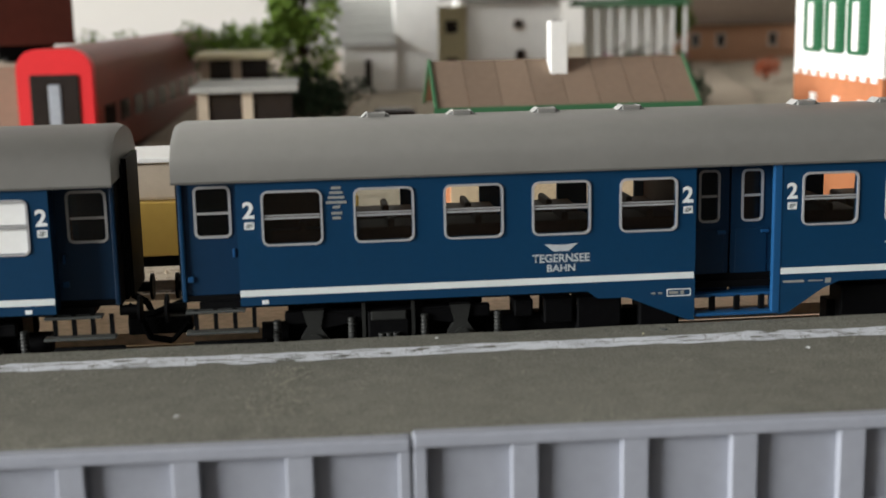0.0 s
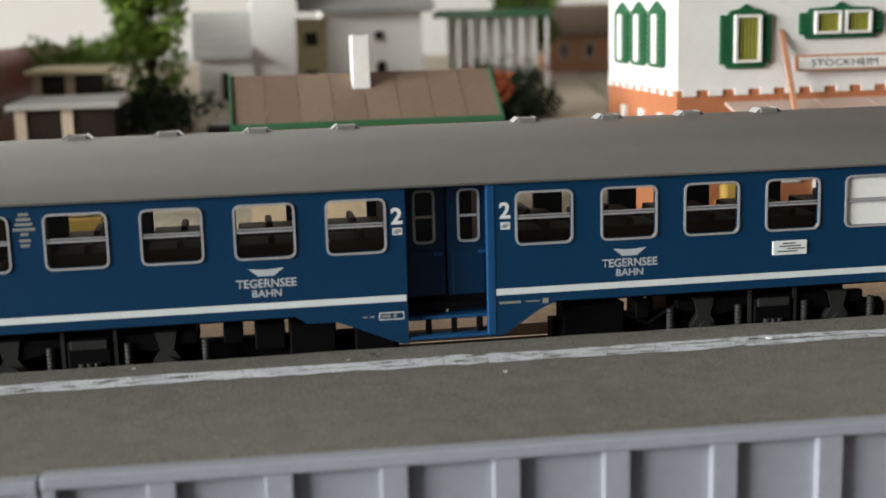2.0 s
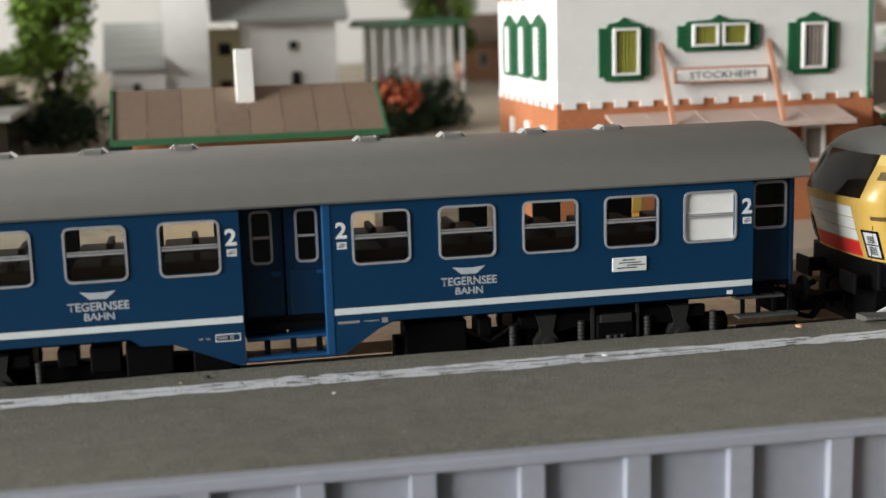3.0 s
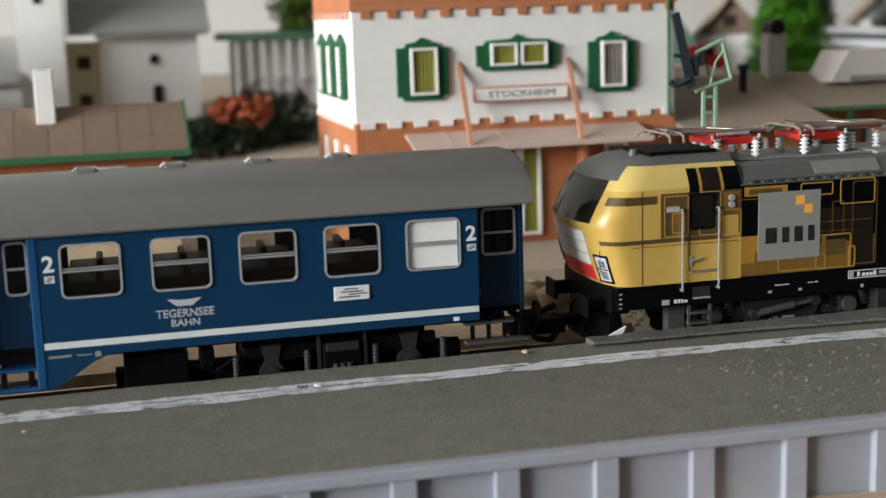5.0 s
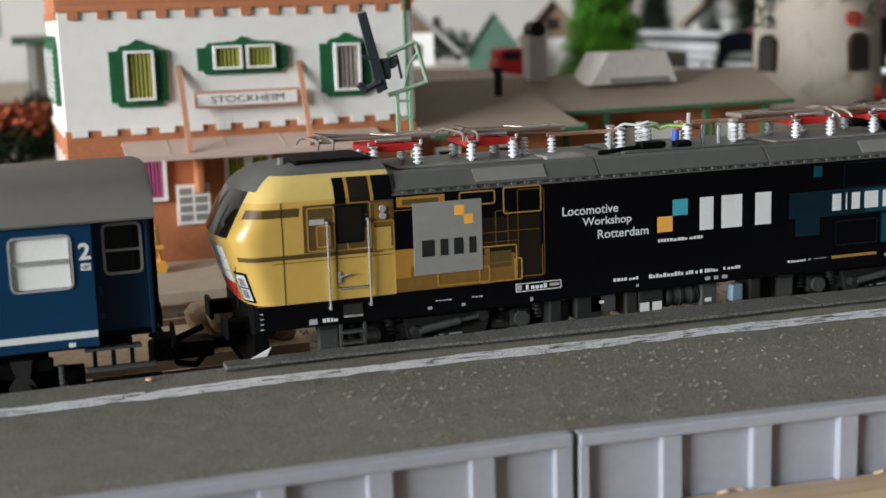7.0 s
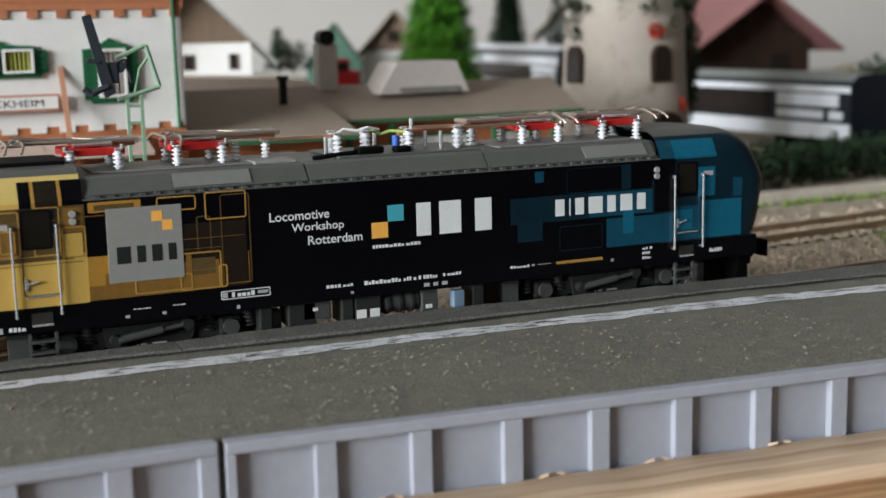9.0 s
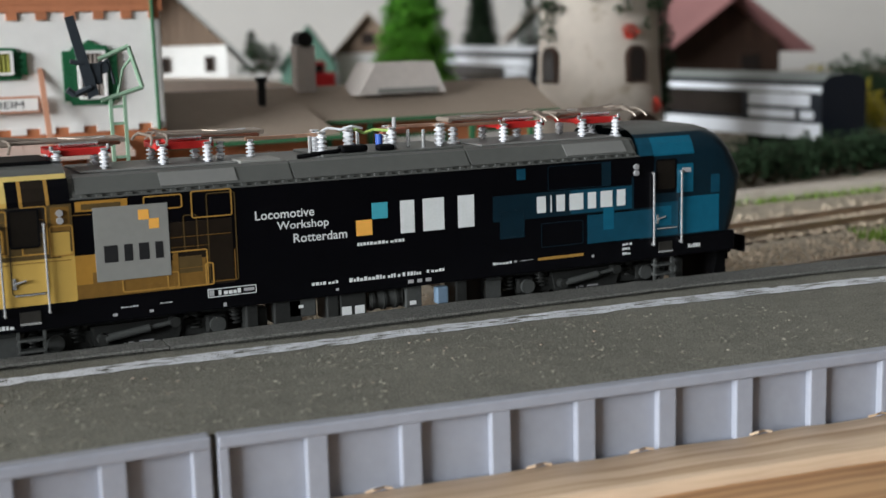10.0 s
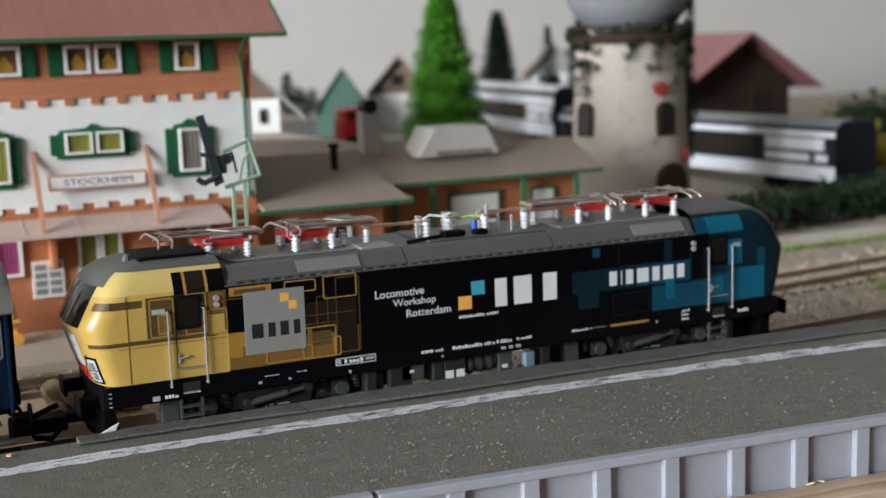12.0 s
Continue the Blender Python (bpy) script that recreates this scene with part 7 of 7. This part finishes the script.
far_coach("silver_coach", (65.8, 50), (65.0, 76.2), -1.0, 2.9, 3.95, "wagon_blue", "dark blue and silver striped coach", side, roof="coach_roof_pale")
side = [("wagon_silver", 1, 0.0, 1.0, 2.95, 3.55), ("wagon_silver", 1, 0.0, 1.0, 0.8, 1.7)] + [("window_dark", 1, 0.24, 0.98, 1.8, 2.9), ("wagon_silver", 1, 0.02, 0.21, 2.4, 2.85), ("wagon_silver", 1, 0.03, 0.09, 1.85, 2.25), ("wagon_silver", 1, 0.11, 0.21, 1.85, 2.25)]
far_coach("silver_coach", (65.4, 77.4), (69.4, 103), -0.05, 2.9, 4.3, "wagon_blue", "dark blue and silver striped coach", side, roof="wagon_silver")
# yellow open wagon behind the gap between the coaches
w = thing("freight_wagon", (1.6, 31.6, RAIL), "yellow low-sided freight wagon with pale load", "wagon")
part("body", box(-3.2, 5.2, 30.3, 32.9, 0.35, 1.5, 0.03), "yellow", w, "ochre yellow wagon side")
part("load", box(-3.0, 5.0, 30.5, 32.7, 1.5, 2.3, 0.08), "beige", w, "pale stacked load")
part("cover", box(-3.1, 5.1, 30.4, 32.8, 2.3, 2.42, 0.03), "render_white", w)
part("underframe", box(-3.2, 5.2, 30.5, 32.7, 0.1, 0.35), "black", w)
for x in (-2.0, 4.0):
    for y in (30.88, 32.32):
        part("wheel", rod((x, y - 0.06, -0.09), (x, y + 0.06, -0.09), 0.46, seg=20), "black", w)

# ---- village behind the station ----
gable_house("pink_house", (33.5, 86, 1.6), 0, 11, 6, 2.2, 1.6, "pink_wall", "shed_roof", "salmon pink house with brown roof", windows=[(-4.2, 0.6, 0.6, 0.9), (-2.5, 0.6, 0.6, 0.9), (1.0, 0.6, 0.6, 0.9)])
shrub("red_shrub", (29.8, 74, 0.9), 0.9, "foliage_rust", "rust-red shrub by the pink house", "rust shrubs")
for k in range(6):
    shrub("flower_bush", (25.6 + 0.5 * k, 60 + k * 0.4, -0.2 + 0.02 * k), 0.5, ("render_white", "magenta")[k % 2], "pale pink flowering shrub by the station", "flower bushes", count=90)
front_gable("chalet", (34.9, 60, 1.3), -14, 6.0, 9, 3.8, 2.9, "render_white", "shed_roof", "grey_roof", "white chalet with brown timber gable and wide grey roof", 1.1, [(-1.6, 2.6, 0.9, 0.8), (0.2, 2.6, 0.5, 0.7), (2.2, 2.6, 0.4, 0.7)])
front_gable("green_house", (49.0, 80, 2.7), -22, 3.4, 5, 0.7, 2.4, "green_tent", "green_tent", "green_tent", "small green gabled hut", 0.2)
front_gable("grey_cottage", (53.6, 81, 2.8), -24, 4.2, 6, 1.4, 2.4, "render_white", "shed_roof", "low_roof", "white cottage with grey timber gable", 0.5, [(0, 1.9, 0.9, 0.8)])
front_gable("grey_cottage", (72.5, 92, 2.6), -28, 4.6, 6, 2.2, 2.2, "render_white", "grey_roof", "low_roof", "white cottage with brown roof", 0.5, [(0, 1.2, 0.9, 0.8)])
front_gable("grey_cottage", (77.5, 94, 2.6), -20, 5.0, 6, 2.6, 2.4, "beige", "brown_wood", "grey_roof", "beige cottage with grey roof", 0.6, [(-0.8, 1.2, 0.8, 0.8), (0.9, 1.2, 0.8, 0.8)])
front_gable("barn", (78.4, 76, -0.2), 2, 10.6, 10, 4.4, 3.2, "brown_wood", "brown_wood", "barn_roof", "dark brown timber barn with red roof", 1.4, [(2.6, 1.2, 2.0, 2.4)])
bm = box(40.5, 48.5, 63.5, 69.5, -0.5, 1.88, 0.05)
solo("street_terrace", bm, "street", "raised grey street terrace behind the annexe", "road", kind="structure")
tk = thing("fire_truck", (44.6, 66, 1.9), "red model fire truck on the street", "truck")
part("body", box(43.4, 45.3, 65.2, 66.8, 2.3, 3.5, 0.12), "bright_red", tk, "", True)
part("cabin", box(43.5, 44.8, 65.25, 66.75, 3.4, 4.1, 0.15), "bright_red", tk, "", True)
part("windscreen", box(43.7, 44.6, 65.2, 65.26, 3.5, 3.9), "window_dark", tk)
for x in (43.8, 44.9):
    part("wheel", rod((x, 65.1, 2.25), (x, 66.9, 2.25), 0.38, seg=16), "print_black", tk)
for x, y, s in ((41.5, 70, 0.9), (43.0, 72, 1.0), (47.5, 70, 0.9), (40.5, 64, 0.7)):
    shrub("bush", (x, y, rise(x, y)), s, "foliage", "green bush by the street", "bushes", count=220)
bench = thing("loading_ramp", (38, 50, -0.95), "pale beige loading ramp behind the annexe", "ramp")
part("deck", prism([(29.5, -0.95), (38.2, -0.95), (38.2, 3.4), (36.0, 3.8), (29.5, 4.05)], 48.5, 54, "y"), "pale_wall", bench)

# ---- water tower ----
TX, TY = 50.8, 48.4
TR = 0.86
tw = thing("water_tower", (TX, TY, -0.95), "round beige plastered water tower with grey tank", "tower")
shaft = bmesh.new()
prof = [(-0.95, 3.35), (0.3, 3.2), (1.2, 3.12), (4.0, 2.95), (7.0, 2.8), (7.4, 2.95)]
loops = [[shaft.verts.new((TX + TR * r * math.cos(2 * math.pi * k / 48), TY + TR * r * math.sin(2 * math.pi * k / 48), z)) for k in range(48)] for z, r in prof]
for p, q in zip(loops, loops[1:]):
    for k in range(48):
        shaft.faces.new((p[k], p[(k + 1) % 48], q[(k + 1) % 48], q[k]))
part("shaft", shaft, "tower_beige", tw, "weathered beige shaft", True)


def on_tower(angle, r):
    a = radians(angle)
    return TX + TR * r * math.cos(a), TY + TR * r * math.sin(a)


def arch_on_tower(angle, z0, w, h, r, mat, name, frame=True):
    pts = [(-w / 2, z0), (w / 2, z0), (w / 2, z0 + h - w / 2)] + [(w / 2 * math.cos(radians(t)), z0 + h - w / 2 + w / 2 * math.sin(radians(t))) for t in range(15, 180, 15)] + [(-w / 2, z0 + h - w / 2)]
    bm = prism(pts, -0.12, 0.25, "y")
    bmesh.ops.rotate(bm, cent=(0, 0, 0), matrix=Matrix.Rotation(radians(angle + 90), 3, "Z"), verts=bm.verts)
    x, y = on_tower(angle, r)
    bmesh.ops.translate(bm, vec=(x, y, 0), verts=bm.verts)
    return part(name, bm, mat, tw)


for ang in (-172, -87, -30, 30, 120):
    arch_on_tower(ang, 3.2, 0.95, 1.5, 2.98, "brown_wood", "window_arch")
    arch_on_tower(ang, 3.3, 0.68, 1.3, 3.0, "window_dark", "window_pane")
arch_on_tower(-82, -0.9, 1.6, 2.9, 3.2, "brown_wood", "door_arch")
for ang, z in ((-93, 5.25), (-170, 2.0), (-60, 2.2)):
    x, y = on_tower(ang, 2.98)
    fb = bmesh.new()
    leaf_cloud(fb, (x, y, z), 0.34, 160, 0.09)
    part("flower_box", fb, "flower_red", tw, "red flowers")
gal = part("gallery", rod((TX, TY, 7.25), (TX, TY, 7.6), 2.75, 2.9, 40), "brown_wood", tw, "dark timber gallery", True)
for k in range(24):
    x, y = on_tower(k * 15, 3.2)
    part("gallery_post", rod((x, y, 7.5), (x, y, 7.95), 0.05, seg=6), "brown_wood", gal)
part("gallery_rail", ring_flat(TX, TY, 7.95, 2.8, 2.7, 0.08), "brown_wood", gal)
tank = bmesh.new()
loops = []
for k in range(9):
    a = radians(-62 + 15 * k)
    r, z = 2.9 * math.cos(a), 9.9 + 2.6 * math.sin(a)
    loops.append([tank.verts.new((TX + r * math.cos(2 * math.pi * i / 48), TY + r * math.sin(2 * math.pi * i / 48), z)) for i in range(48)])
for p, q in zip(loops, loops[1:]):
    for k in range(48):
        tank.faces.new((p[k], p[(k + 1) % 48], q[(k + 1) % 48], q[k]))
tank.faces.new(loops[-1])
part("tank", tank, "tank", tw, "blue-grey rounded tank", True)
ivy = bmesh.new()
for k in range(150):
    if k < 80:
        ang, z = random.random() * 360, 7.6 + random.gauss(0, 0.16)
    elif k < 115:
        ang, z = random.choice((-175, -180, -165, -125, -70, -100)) + random.gauss(0, 6), 7.3 - abs(random.gauss(0, 0.8))
    else:
        ang, z = -38 + random.gauss(0, 9), 5.2 + 5.0 * random.random()
    x, y = on_tower(ang, 3.12)
    leaf_cloud(ivy, (x, y, z), 0.26, 34, 0.08)
part("ivy", ivy, "foliage_dark", tw, "dark ivy hanging from the gallery")
broad_tree((57.0, 54, -0.6), 8.5, 1.6, "foliage_dark", "dark green slender tree behind the tower", low=0.2)

# hedge and stones to the right of the station yard
for k in range(14):
    x = 50.5 + k * 1.25
    shrub("hedge", (x, 41.6 + 0.25 * k + 0.5 * random.random(), -0.9), 1.25, "foliage_dark", "dark green rough hedge by the siding", "hedges", (1, 0.9, 0.8), count=420)
for k in range(8):
    shrub("hedge", (56 + k * 1.6, 45.5 + 0.3 * k, -0.9), 1.2, "foliage_dark", "dark green rough hedge by the siding", "hedges", (1, 0.9, 0.8), count=260)
shrub("yellow_shrub", (70.5, 55, -0.8), 2.4, "foliage_yellow", "yellow-green shrub beside the coaches", "yellow shrubs", (1, 1, 1.1), count=600)
bm = prism([(38.4, -0.94), (38.5, -0.55), (38.95, -0.5), (39.05, -0.94)], 47, 80)
solo("stone_border", bm, "tower_beige", "pale stone border along the hedge", "kerb", kind="structure")
bm = bmesh.new()
for k in range(2600):
    x, y = (46 + 26 * random.random(), 38.0 + abs(random.gauss(0, 0.7))) if k % 2 else (48.5 + abs(random.gauss(0, 2.5)), 29.6 + random.gauss(0, 0.6))
    h, a = 0.12 + 0.22 * random.random(), 6.3 * random.random()
    dx, dy = 0.05 * math.cos(a), 0.05 * math.sin(a)
    z = -0.96
    bm.faces.new([bm.verts.new(p) for p in ((x - dx, y - dy, z), (x + dx, y + dy, z), (x + 1.5 * dy, y - 1.5 * dx, z + h))])
solo("grass", bm, "foliage", "short green grass fibres beside the siding", "grass", kind="stuff")
